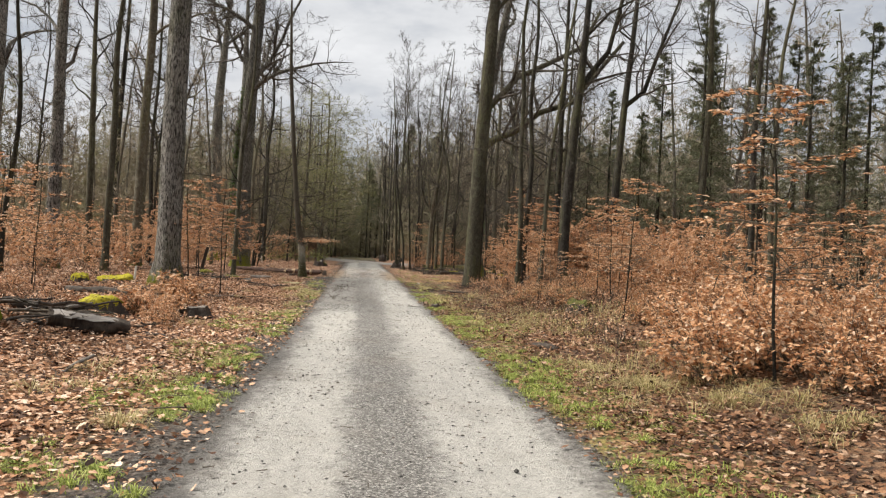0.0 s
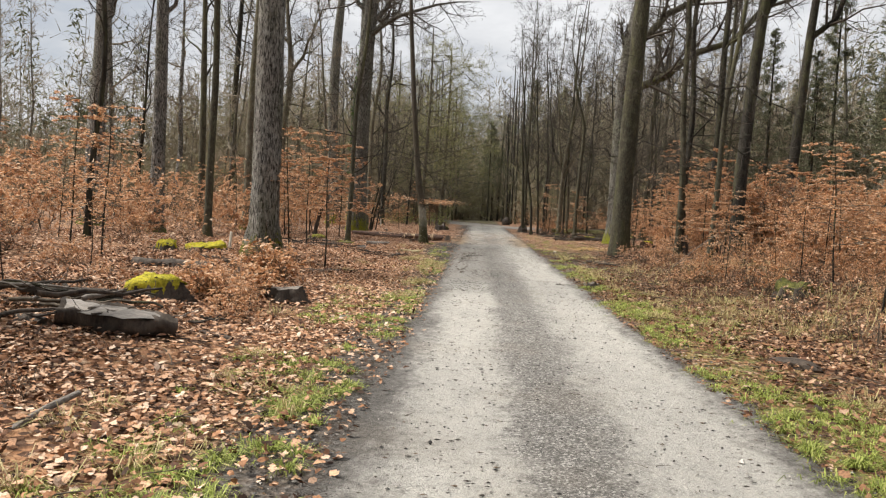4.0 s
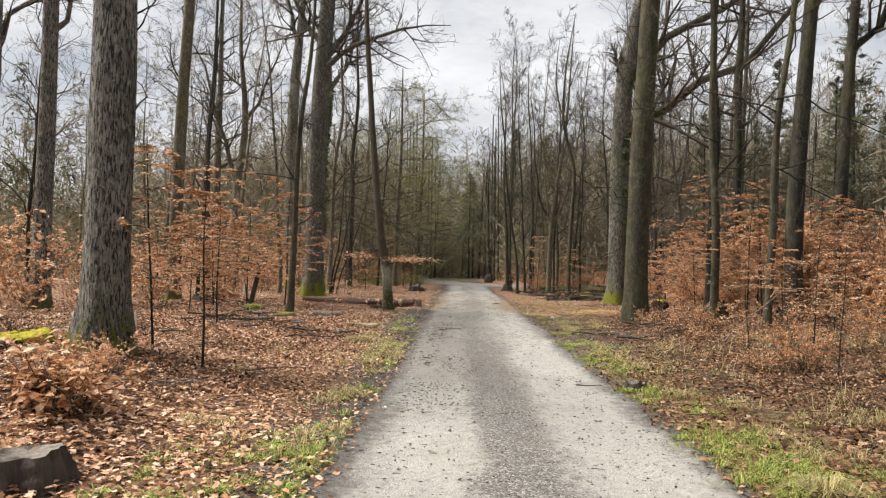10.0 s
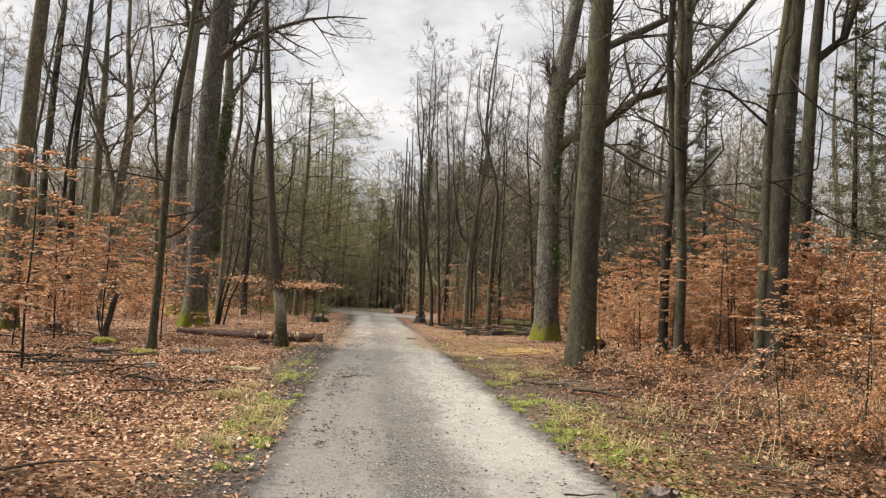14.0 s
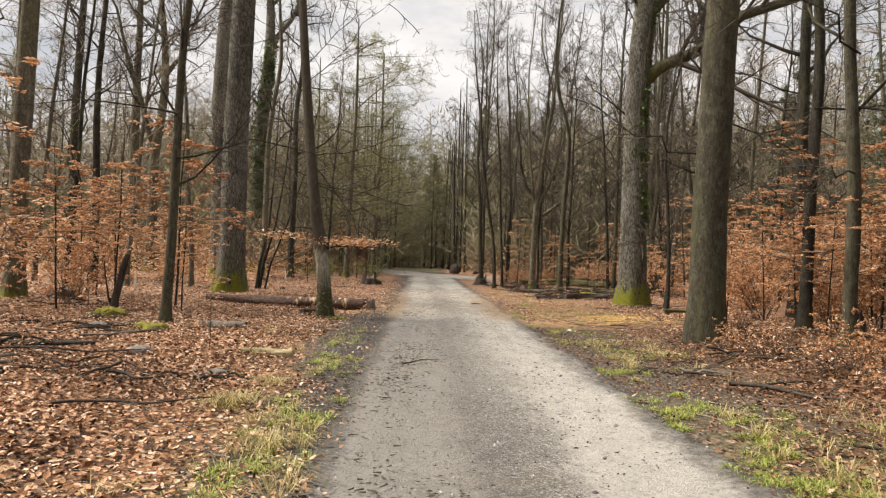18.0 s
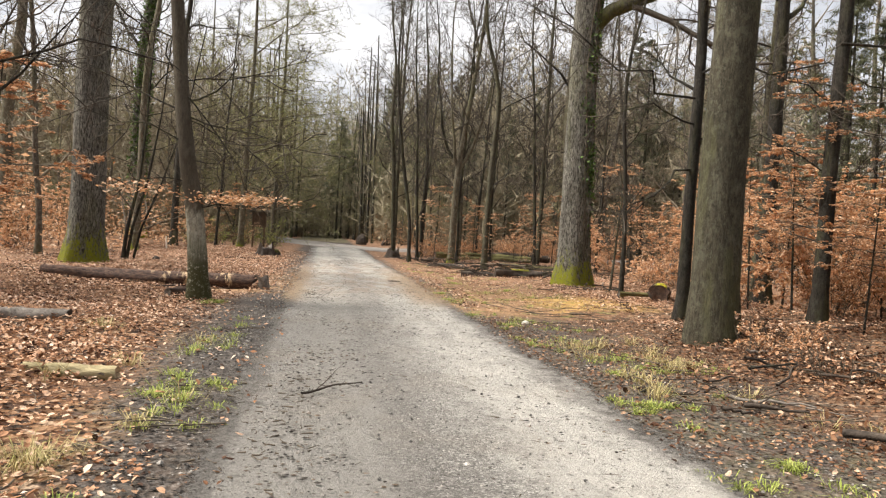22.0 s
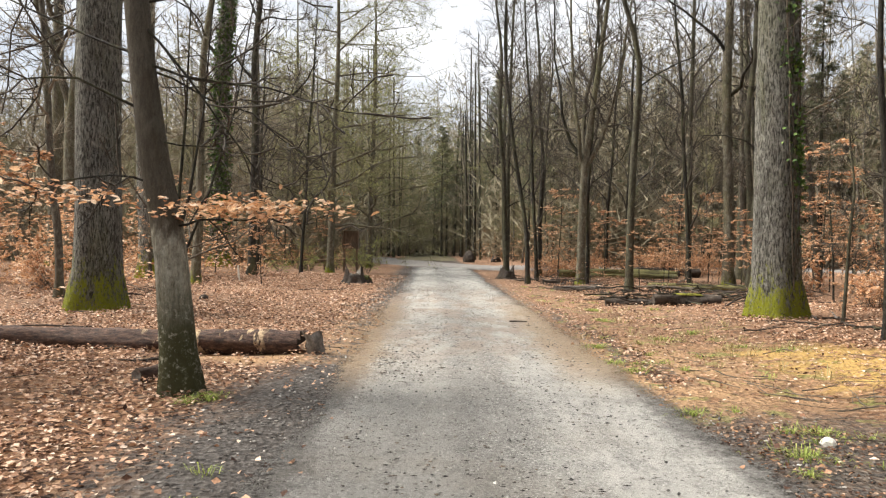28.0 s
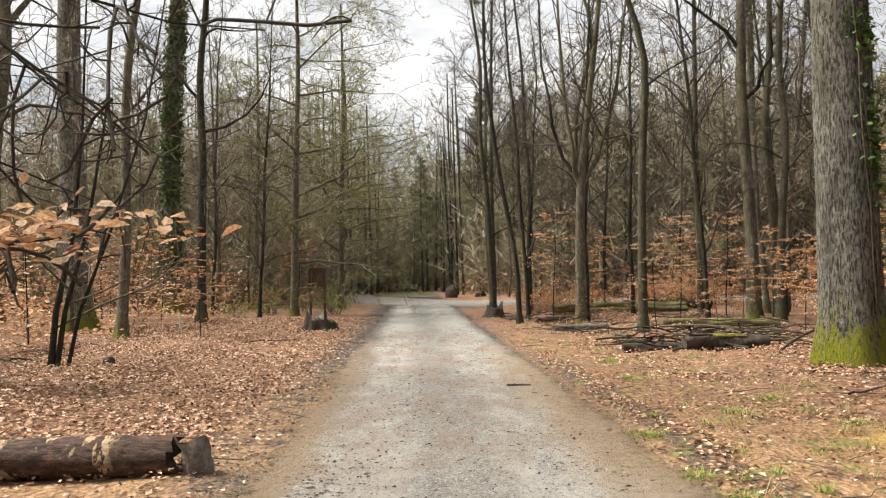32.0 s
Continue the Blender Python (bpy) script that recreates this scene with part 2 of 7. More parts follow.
    gm = maths(n, l, "MULTIPLY", gm, span(n, l, noise_node(n, l, v, 3.2, 4, 0.7), 0.4, 0.56))
    gm = maths(n, l, "MULTIPLY", gm, maths(n, l, "MULTIPLY_ADD", span(n, l, x, -0.5, 0.5), 0.6, 0.4))
    col = mix(n, l, gm, leaf, green)
    col = mix(n, l, maths(n, l, "MULTIPLY", span(n, l, dw, 0.75, 0.2), 0.9), col, soil)
    # dark churned shoulder by the leaning tree
    sh = maths(n, l, "MULTIPLY", maths(n, l, "MULTIPLY", span(n, l, y, 24, 29), span(n, l, y, 35.5, 33.5)), maths(n, l, "MULTIPLY", span(n, l, maths(n, l, "MULTIPLY_ADD", wob, 1.5, x), -2.6, -1.6), span(n, l, x, 0.6, 0.2)))
    sh2 = maths(n, l, "MULTIPLY", maths(n, l, "MULTIPLY", span(n, l, y, 20.5, 24), span(n, l, y, 33.5, 31.5)), span(n, l, maths(n, l, "MULTIPLY_ADD", wob, 2.6, x), 4.2, 2.7))
    col = mix(n, l, maths(n, l, "MULTIPLY", maths(n, l, "MAXIMUM", sh, maths(n, l, "MULTIPLY", sh2, span(n, l, x, 0, 1))), 0.8), col, soil)
    # sawdust and straw-coloured sand
    straw = ramp(n, l, noise_node(n, l, v, 30, 5, 0.7), [(0.3, (0.2, 0.115, 0.06)), (0.5, (0.37, 0.23, 0.122)), (0.7, (0.47, 0.325, 0.185))])
    px = maths(n, l, "MULTIPLY_ADD", wob, 2.4, x)
    p1 = maths(n, l, "MULTIPLY", maths(n, l, "MULTIPLY", span(n, l, px, 1.1, 1.5), span(n, l, px, 4.4, 2.6)),
               maths(n, l, "MULTIPLY", span(n, l, maths(n, l, "MULTIPLY_ADD", px, -0.25, y), 31.3, 32.6), span(n, l, y, 39.5, 35.0)))
    p2 = maths(n, l, "MULTIPLY", maths(n, l, "MULTIPLY", span(n, l, px, -2.1, -1.4), span(n, l, x, 0.4, -0.4)), maths(n, l, "MULTIPLY", span(n, l, y, 34.2, 36), span(n, l, y, 44, 39)))
    p3 = maths(n, l, "MULTIPLY", maths(n, l, "MULTIPLY", span(n, l, px, -3.6, -2.6), span(n, l, px, -1.0, -1.7)), maths(n, l, "MULTIPLY", span(n, l, y, 34.4, 34.9), span(n, l, y, 35.8, 35.4)))
    pm = maths(n, l, "MAXIMUM", p1, maths(n, l, "MAXIMUM", maths(n, l, "MULTIPLY", p2, 0.8), p3))
    pm = maths(n, l, "MULTIPLY", pm, span(n, l, noise_node(n, l, v, 2.6, 6, 0.75), 0.38, 0.52))
    col = mix(n, l, maths(n, l, "MULTIPLY", pm, 0.85), col, straw)
    gold = maths(n, l, "MULTIPLY", maths(n, l, "MULTIPLY", span(n, l, px, 3.3, 4.1), span(n, l, px, 6.2, 5.2)), maths(n, l, "MULTIPLY", span(n, l, y, 33.0, 33.8), span(n, l, y, 36.8, 35.8)))
    gold = maths(n, l, "MULTIPLY", maths(n, l, "MULTIPLY", gold, 0.82), span(n, l, noise_node(n, l, v, 3.4, 5, 0.7), 0.4, 0.5))
    col = mix(n, l, gold, col, mix(n, l, noise_node(n, l, v, 40, 4, 0.7), (0.3, 0.18, 0.06), (0.62, 0.42, 0.13)))
    # a shallow runnel of dark leaves along the sandy verge
    run = maths(n, l, "ABSOLUTE", maths(n, l, "MULTIPLY_ADD", wob, 0.7, maths(n, l, "SUBTRACT", x, 2.2)))
    run = maths(n, l, "MULTIPLY", span(n, l, run, 0.28, 0.1), maths(n, l, "MULTIPLY", span(n, l, y, 33.2, 34.2), span(n, l, y, 45, 41)))
    col = mix(n, l, maths(n, l, "MULTIPLY", run, 0.85), col, mix(n, l, span(n, l, s1.outputs[1], 0.3, 0.8), soil, leaf))
    tuft = maths(n, l, "MULTIPLY", maths(n, l, "MULTIPLY", span(n, l, y, 31, 33), span(n, l, y, 52, 46)), maths(n, l, "MULTIPLY", span(n, l, x, 1.4, 2.0), span(n, l, x, 5.2, 4.2)))
    col = mix(n, l, maths(n, l, "MULTIPLY", tuft, maths(n, l, "MULTIPLY", span(n, l, noise_node(n, l, v, 2.1, 5, 0.7), 0.55, 0.62), 0.6)), col, green)
    l.new(col, b.inputs["Base Color"])
    bump(n, l, b, maths(n, l, "MULTIPLY_ADD", fine, 0.5, d1), 0.9, 0.05)
    return m


def road_material():
    m, n, l, b = material("compacted_gravel", 0.75, 0.3)
    v = coords(n, l)
    x, y, _ = xyz(n, l)
    wob = maths(n, l, "SUBTRACT", noise_node(n, l, coords(n, l, (1, 0.3, 1)), 1.8, 6, 0.7), 0.5)
    rag = maths(n, l, "SUBTRACT", noise_node(n, l, v, 9, 5, 0.75), 0.5)
    xx = maths(n, l, "MULTIPLY_ADD", rag, 0.7, maths(n, l, "MULTIPLY_ADD", wob, 0.7, x))
    grit = noise_node(n, l, v, 70, 4, 0.75)
    stone = n.new("ShaderNodeTexVoronoi")
    stone.inputs["Scale"].default_value = 80
    l.new(v, stone.inputs["Vector"])
    sc = n.new("ShaderNodeSeparateColor")
    l.new(stone.outputs["Color"], sc.inputs[0])
    pale = ramp(n, l, grit, [(0.3, (0.345, 0.332, 0.302)), (0.5, (0.485, 0.47, 0.433)), (0.7, (0.59, 0.573, 0.533))])
    dark = ramp(n, l, sc.outputs[0], [(0.0, (0.05, 0.047, 0.043)), (0.35, (0.115, 0.109, 0.1)), (0.75, (0.25, 0.24, 0.222)), (1.0, (0.55, 0.53, 0.495))])
    far = span(n, l, y, 20, 30)
    mid = maths(n, l, "MULTIPLY", span(n, l, xx, -0.2, 0.12), span(n, l, xx, 0.85, 0.45))
    edge = maths(n, l, "MAXIMUM", span(n, l, xx, 1.4, 1.8), span(n, l, xx, -0.6, -1.05))
    patch = span(n, l, noise_node(n, l, v, 1.1, 6, 0.75), 0.45, 0.66)
    streak = span(n, l, noise_node(n, l, coords(n, l, (1, 0.18, 1)), 3.2, 5, 0.7), 0.46, 0.62)
    col = mix(n, l, maths(n, l, "MULTIPLY", mid, maths(n, l, "MULTIPLY_ADD", far, -0.4, 0.92)), pale, dark)
    col = mix(n, l, maths(n, l, "MULTIPLY", patch, maths(n, l, "MULTIPLY_ADD", far, 0.12, 0.12)), col, dark)
    col = mix(n, l, maths(n, l, "MULTIPLY", streak, maths(n, l, "MULTIPLY_ADD", far, 0.12, 0.12)), col, dark)
    churn = maths(n, l, "MULTIPLY", maths(n, l, "MULTIPLY", span(n, l, y, 16.5, 21), span(n, l, y, 36, 31)), span(n, l, xx, 0.8, -0.1))
    edge = maths(n, l, "MAXIMUM", edge, maths(n, l, "MULTIPLY", churn, 0.62))
    soil = ramp(n, l, noise_node(n, l, v, 34, 5, 0.75), [(0.3, (0.025, 0.022, 0.02)), (0.52, (0.085, 0.077, 0.07)), (0.75, (0.24, 0.225, 0.205))])
    col = mix(n, l, maths(n, l, "MULTIPLY", edge, 0.9), col, soil)
    col = mix(n, l, maths(n, l, "MULTIPLY", span(n, l, noise_node(n, l, v, 0.8, 4), 0.5, 0.65), 0.15), col, (0.25, 0.205, 0.15))
    damp = span(n, l, noise_node(n, l, coords(n, l, (1, 0.55, 1)), 3.4, 7, 0.8), 0.49, 0.57)
    col = mix(n, l, maths(n, l, "MULTIPLY", damp, maths(n, l, "MULTIPLY_ADD", far, 0.28, 0.1)), col, dark)
    chip = span(n, l, noise_node(n, l, coords(n, l, (1, 0.6, 1)), 26, 4, 0.8), 0.6, 0.63)
    col = mix(n, l, maths(n, l, "MULTIPLY", chip, maths(n, l, "MULTIPLY_ADD", far, 0.35, 0.4)), col, (0.06, 0.053, 0.046))
    sand = maths(n, l, "MULTIPLY", maths(n, l, "MULTIPLY", span(n, l, y, 32.5, 35), span(n, l, y, 46, 40)), maths(n, l, "MAXIMUM", span(n, l, xx, 0.95, 1.5), span(n, l, xx, -0.5, -1.0)))
    col = mix(n, l, maths(n, l, "MULTIPLY", sand, 0.75), col, (0.33, 0.235, 0.14))
    rust = maths(n, l, "MULTIPLY", span(n, l, noise_node(n, l, coords(n, l, (1, 0.4, 1)), 1.5, 6, 0.75), 0.42, 0.6), maths(n, l, "MULTIPLY", span(n, l, y, 33, 37), span(n, l, y, 52, 45)))
    col = mix(n, l, maths(n, l, "MULTIPLY", rust, 0.55), col, mix(n, l, grit, (0.13, 0.085, 0.055), (0.42, 0.3, 0.215)))
    # single dark crumbs and fragments of leaf
    crumb = n.new("ShaderNodeTexVoronoi")
    crumb.inputs["Scale"].default_value = 15
    l.new(v, crumb.inputs["Vector"])
    cc = n.new("ShaderNodeSeparateColor")
    l.new(crumb.outputs["Color"], cc.inputs[0])
    speck = maths(n, l, "MULTIPLY", span(n, l, crumb.outputs["Distance"], 0.2, 0.12), span(n, l, cc.outputs[0], 0.66, 0.7))
    col = mix(n, l, maths(n, l, "MULTIPLY", speck, 0.85), col, (0.05, 0.04, 0.03))
    lumps = noise_node(n, l, v, 13, 7, 0.8)
    col = mix(n, l, 0.75, col, ramp(n, l, lumps, [(0.36, (0.55, 0.54, 0.53)), (0.47, (1.0, 1.0, 1.0))]), "MULTIPLY")
    speckle = noise_node(n, l, v, 150, 3, 0.8)
    col = mix(n, l, 0.5, col, ramp(n, l, speckle, [(0.36, (0.45, 0.44, 0.43)), (0.5, (1.0, 1.0, 1.0)), (0.68, (1.35, 1.33, 1.3))]), "MULTIPLY")
    l.new(col, b.inputs["Base Color"])
    wet = maths(n, l, "MULTIPLY", span(n, l, noise_node(n, l, coords(n, l, (1, 0.3, 1)), 1.3, 3, 0.5), 0.42, 0.6), span(n, l, y, 34, 48))
    l.new(maths(n, l, "MULTIPLY_ADD", wet, -0.32, maths(n, l, "MULTIPLY_ADD", grit, 0.5, 0.4)), b.inputs["Roughness"])
    away = maths(n, l, "ABSOLUTE", maths(n, l, "SUBTRACT", x, 0.35))
    away = maths(n, l, "MULTIPLY_ADD", rag, 0.55, maths(n, l, "MULTIPLY_ADD", maths(n, l, "SUBTRACT", noise_node(n, l, v, 85, 3, 0.7), 0.5), 0.75, away))
    l.new(span(n, l, maths(n, l, "MULTIPLY_ADD", wob, 0.5, away), 1.5, 1.42), b.inputs["Alpha"])
    bump(n, l, b, maths(n, l, "MULTIPLY_ADD", lumps, 2.0, maths(n, l, "MULTIPLY_ADD", sc.outputs[1], 0.8, grit)), 0.9, 0.025)
    return m


def plain(name, dark, light, scale=8.0, rough=0.85, stretch=(1, 1, 1), depth=0.01):
    m, n, l, b = material(name, rough, 0.25)
    g = noise_node(n, l, coords(n, l, stretch), scale, 5, 0.65)
    h = noise_node(n, l, coords(n, l, stretch), scale * 5, 4, 0.65)
    col = ramp(n, l, maths(n, l, "MULTIPLY_ADD", h, 0.4, maths(n, l, "MULTIPLY", g, 0.6)), [(0.36, dark), (0.62, light)])
    l.new(col, b.inputs["Base Color"])
    bump(n, l, b, h, 0.7, depth)
    return m


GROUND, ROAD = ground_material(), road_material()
BARK_OAK = bark("grey_ridged_bark", (0.05, 0.045, 0.039), (0.37, 0.35, 0.315), 0.42, 1.5, (0.2, 0.21, 0.02), (0.42, 0.415, 0.38), ragged=5.0, fissure=0.93)
BARK_OAK_MOSS = bark("grey_ridged_bark_mossy_foot", (0.055, 0.049, 0.041), (0.27, 0.258, 0.222), 0.75, 1.3, (0.29, 0.31, 0.022), (0.32, 0.318, 0.28), ragged=3.8, fissure=0.85)
BARK_BEECH = bark("smooth_olive_bark", (0.017, 0.0155, 0.0105), (0.074, 0.066, 0.045), 0.0, 0.5, blotch=(0.105, 0.105, 0.075))
BARK_BEECH_MOSS = bark("smooth_olive_bark_mossy_foot", (0.032, 0.028, 0.019), (0.14, 0.12, 0.085), 0.3, 0.6, blotch=(0.2, 0.2, 0.16))
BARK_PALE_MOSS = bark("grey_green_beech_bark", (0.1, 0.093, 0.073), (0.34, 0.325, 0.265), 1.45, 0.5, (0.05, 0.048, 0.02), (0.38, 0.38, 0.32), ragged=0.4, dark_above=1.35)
BARK_MOSSY_LIMB = bark("mossy_limb_bark", (0.02, 0.018, 0.013), (0.09, 0.08, 0.06), 10.5, 0.8, (0.16, 0.16, 0.028), (0.13, 0.13, 0.1), ragged=1.2)
BARK_DARK = bark("dark_wet_bark", (0.009, 0.008, 0.0065), (0.037, 0.032, 0.026), 0.0, 0.8, blotch=(0.056, 0.056, 0.043))
BARK_MOSSY = bark("bark_under_bright_moss", (0.05, 0.045, 0.035), (0.2, 0.18, 0.15), 1.6, 1.0, (0.34, 0.38, 0.02))
BARK_FAR = bark("grey_brown_wood_bark", (0.035, 0.03, 0.024), (0.14, 0.122, 0.097), 0.0, 0.8, blotch=(0.19, 0.185, 0.15))
TWIG = plain("brown_twig_bark", (0.04, 0.032, 0.024), (0.14, 0.113, 0.083), 6)
TWIG_DARK = plain("dark_twig_bark", (0.024, 0.02, 0.0155), (0.084, 0.07, 0.053), 6)
TWIG_PALE = plain("grey_brown_twig_bark", (0.1, 0.084, 0.06), (0.29, 0.245, 0.18), 6)
TWIG_GREEN = plain("algae_green_twig_bark", (0.075, 0.07, 0.036), (0.23, 0.215, 0.11), 6)
BEECH_LEAF = leafy("dry_beech_leaf", [(0.0, (0.33, 0.15, 0.07)), (0.35, (0.57, 0.305, 0.15)), (0.7, (0.72, 0.46, 0.27)), (1.0, (0.84, 0.68, 0.52))], 0.55, 0.4)
BRUSH_LEAF = leafy("dry_red_brown_leaf", [(0.0, (0.2, 0.08, 0.03)), (0.35, (0.42, 0.2, 0.085)), (0.7, (0.6, 0.35, 0.19)), (1.0, (0.76, 0.57, 0.4))], 0.5, 0.35)
LITTER_LEAF = leafy("fallen_leaf", [(0.0, (0.025, 0.013, 0.008)), (0.25, (0.105, 0.046, 0.022)), (0.48, (0.36, 0.182, 0.093)), (0.72, (0.53, 0.325, 0.205)), (0.9, (0.6, 0.42, 0.3)), (1.0, (0.74, 0.58, 0.45))], 0.75, 0.1)
PALE_LITTER = leafy("dry_pale_fallen_leaf", [(0.0, (0.04, 0.02, 0.013)), (0.25, (0.18, 0.09, 0.052)), (0.5, (0.42, 0.24, 0.145)), (0.78, (0.59, 0.395, 0.27)), (1.0, (0.74, 0.59, 0.47))], 0.75, 0.1)
WET_LITTER = leafy("damp_rotting_leaf", [(0.0, (0.025, 0.015, 0.01)), (0.3, (0.1, 0.045, 0.024)), (0.6, (0.22, 0.11, 0.055)), (0.85, (0.32, 0.185, 0.105)), (1.0, (0.48, 0.345, 0.25))], 0.7, 0.1)
GRASS = leafy("verge_grass", [(0.0, (0.12, 0.14, 0.035)), (0.4, (0.24, 0.3, 0.062)), (0.78, (0.38, 0.44, 0.115)), (1.0, (0.47, 0.48, 0.17))], 0.6, 0.3)
DRY_GRASS = leafy("dry_straw_grass", [(0.0, (0.24, 0.19, 0.08)), (0.5, (0.4, 0.33, 0.16)), (0.85, (0.5, 0.43, 0.24)), (1.0, (0.27, 0.28, 0.08))], 0.7, 0.25)
IVY_LEAF = leafy("ivy_leaf", [(0.0, (0.03, 0.062, 0.016)), (0.6, (0.09, 0.165, 0.035)), (1.0, (0.18, 0.26, 0.07))], 0.65, 0.1)
SPRING_LEAF = leafy("sparse_yellow_green_leaf", [(0.0, (0.19, 0.21, 0.06)), (1.0, (0.44, 0.46, 0.16))], 0.6, 0.35)
NEEDLE = leafy("dark_conifer_needles", [(0.0, (0.055, 0.065, 0.04)), (0.6, (0.125, 0.138, 0.08)), (1.0, (0.21, 0.215, 0.125))], 0.65, 0.3)
OLIVE_MOSS = plain("olive_yellow_moss", (0.06, 0.06, 0.012), (0.27, 0.25, 0.04), 16, 0.95, depth=0.02)
DULL_MOSS = plain("dull_green_moss", (0.025, 0.028, 0.01), (0.12, 0.12, 0.03), 14, 0.95, depth=0.02)
MOSS = plain("bright_moss", (0.1, 0.095, 0.01), (0.46, 0.4, 0.03), 18, 0.95, depth=0.02)
WET_WOOD = plain("dark_wet_wood", (0.014, 0.011, 0.009), (0.075, 0.058, 0.045), 7, 0.8, (1, 1, 0.25), 0.02)
GREY_WOOD = plain("weathered_cut_wood", (0.06, 0.05, 0.042), (0.22, 0.195, 0.17), 10, 0.7)
WET_FACE = plain("wet_sawn_wood", (0.1, 0.092, 0.084), (0.34, 0.31, 0.28), 6, 0.28, (0.3, 1, 1))
PALE_WOOD = plain("stripped_pale_wood", (0.32, 0.22, 0.12), (0.62, 0.5, 0.34), 9, 0.7)
LOG_BARK = plain("red_brown_log_bark", (0.02, 0.013, 0.01), (0.125, 0.078, 0.055), 7, 0.8, (0.3, 1, 1), 0.03)
LOG_PALE = plain("mossy_pale_log_bark", (0.13, 0.11, 0.055), (0.4, 0.34, 0.2), 7, 0.85, (0.3, 1, 1), 0.02)
LOG_MOSS = plain("moss_streaked_log_bark", (0.03, 0.026, 0.015), (0.19, 0.175, 0.07), 5, 0.9, (0.3, 1, 1), 0.02)


def stripped_bark():
    """Dark red-brown bark that has come away in ragged bands over one stretch."""
    m, n, l, b = material("stripped_log_bark", 0.75, 0.3)
    v = coords(n, l, (0.35, 1, 1))
    g = noise_node(n, l, v, 30, 5, 0.75)
    col = ramp(n, l, g, [(0.36, (0.018, 0.011, 0.008)), (0.52, (0.075, 0.042, 0.03)), (0.68, (0.17, 0.1, 0.07))])
    x = xyz(n, l)[0]
    gap = noise_node(n, l, coords(n, l, (1.6, 0.5, 0.7)), 4.5, 5, 0.7)
    f = maths(n, l, "MULTIPLY", span(n, l, gap, 0.53, 0.56), maths(n, l, "MULTIPLY", span(n, l, x, 0.35, 0.5), span(n, l, x, 2.1, 1.7)))
    wood = ramp(n, l, noise_node(n, l, coords(n, l, (0.2, 1, 1)), 40, 4, 0.7), [(0.3, (0.26, 0.17, 0.09)), (0.55, (0.5, 0.37, 0.23)), (0.75, (0.62, 0.5, 0.36))])
    l.new(mix(n, l, f, col, wood), b.inputs["Base Color"])
    bump(n, l, b, maths(n, l, "MULTIPLY_ADD", f, -0.5, g), 1.0, 0.03)
    return m


STRIPPED = stripped_bark()
STONE = plain("grey_field_stone", (0.07, 0.065, 0.06), (0.24, 0.225, 0.21), 9)
GRIT = leafy("loose_road_stone", [(0.0, (0.04, 0.038, 0.036)), (0.5, (0.17, 0.163, 0.155)), (0.85, (0.32, 0.305, 0.28)), (1.0, (0.5, 0.48, 0.445))], 0.8, 0.0)
CRUMB = leafy("wet_soil_crumb", [(0.0, (0.015, 0.012, 0.01)), (0.6, (0.055, 0.047, 0.04)), (1.0, (0.16, 0.12, 0.085))], 0.7, 0.0)
CLOD = leafy("churned_verge_clod", [(0.0, (0.02, 0.017, 0.015)), (0.55, (0.08, 0.07, 0.062)), (0.85, (0.22, 0.2, 0.18)), (1.0, (0.5, 0.47, 0.43))], 0.8, 0.0)
STAKE = plain("bleached_stake_wood", (0.45, 0.42, 0.36), (0.7, 0.67, 0.6), 9)
BOARD = plain("brown_weathered_board", (0.06, 0.04, 0.028), (0.2, 0.14, 0.09), 6, 0.8, (1, 1, 0.2))
FAR_TWIG = plain("olive_grey_far_twigs", (0.12, 0.104, 0.07), (0.33, 0.29, 0.2), 0.4)
FAR_WOOD = plain("far_bark", (0.06, 0.051, 0.038), (0.2, 0.172, 0.13), 0.5, 0.9, (1, 1, 0.1))


# ---- mesh tools ----
# parts made of more small pieces than one could count
LOOSE = ("twig_spray", "foliage", "thicket", "crown", "needles", "ivy")


def raw(name, verts, faces, smooth=True):
    """A mesh from an array of vertices and one array of faces, all with the same number of corners."""
    verts, faces = np.asarray(verts, np.float32).reshape(-1, 3), np.asarray(faces, np.int32)
    me = bpy.data.meshes.new(name)
    k = faces.shape[1]
    me.vertices.add(len(verts))
    me.vertices.foreach_set("co", verts.ravel())
    me.loops.add(faces.size)
    me.loops.foreach_set("vertex_index", faces.ravel())
    me.polygons.add(len(faces))
    me.polygons.foreach_set("loop_start", np.arange(0, faces.size, k, dtype=np.int32))
    me.polygons.foreach_set("use_smooth", np.full(len(faces), smooth))
    me.update(calc_edges=True)
    return me


def join(pieces):
    """Several (verts, faces) with like faces as one."""
    vs, fs, at = [], [], 0
    for v, f in pieces:
        v = np.asarray(v).reshape(-1, 3)
        vs.append(v)
        fs.append(np.asarray(f) + at)
        at += len(v)
    return np.concatenate(vs), np.concatenate(fs)


def part(name, mesh, mat, parent=None, label="", where=None, kind=""):
    """One mesh object, under a thing or a part."""
    if isinstance(mesh, bmesh.types.BMesh):
        me = bpy.data.meshes.new(name)
        mesh.to_mesh(me)
        mesh.free()
        mesh = me
    elif isinstance(mesh, tuple):
        mesh = raw(name, *mesh)
    if not mesh.materials:
        mesh.materials.append(mat)
    ob = new(name, mesh)
    if parent is not None:
        ob.parent = parent
    if where is not None:
        ob.matrix_basis = where
    return tagged(ob, label=label, kind=kind or ("stuff" if name in LOOSE else ""))


def thing(name, m, label, category, group="", kind=""):
    ob = new(name)
    ob.empty_display_size = 0.2
    ob.matrix_basis = m
    return tagged(ob, label, category, group, kind)


def unit(a):
    return a / np.maximum(np.linalg.norm(a, axis=-1, keepdims=True), 1e-9)


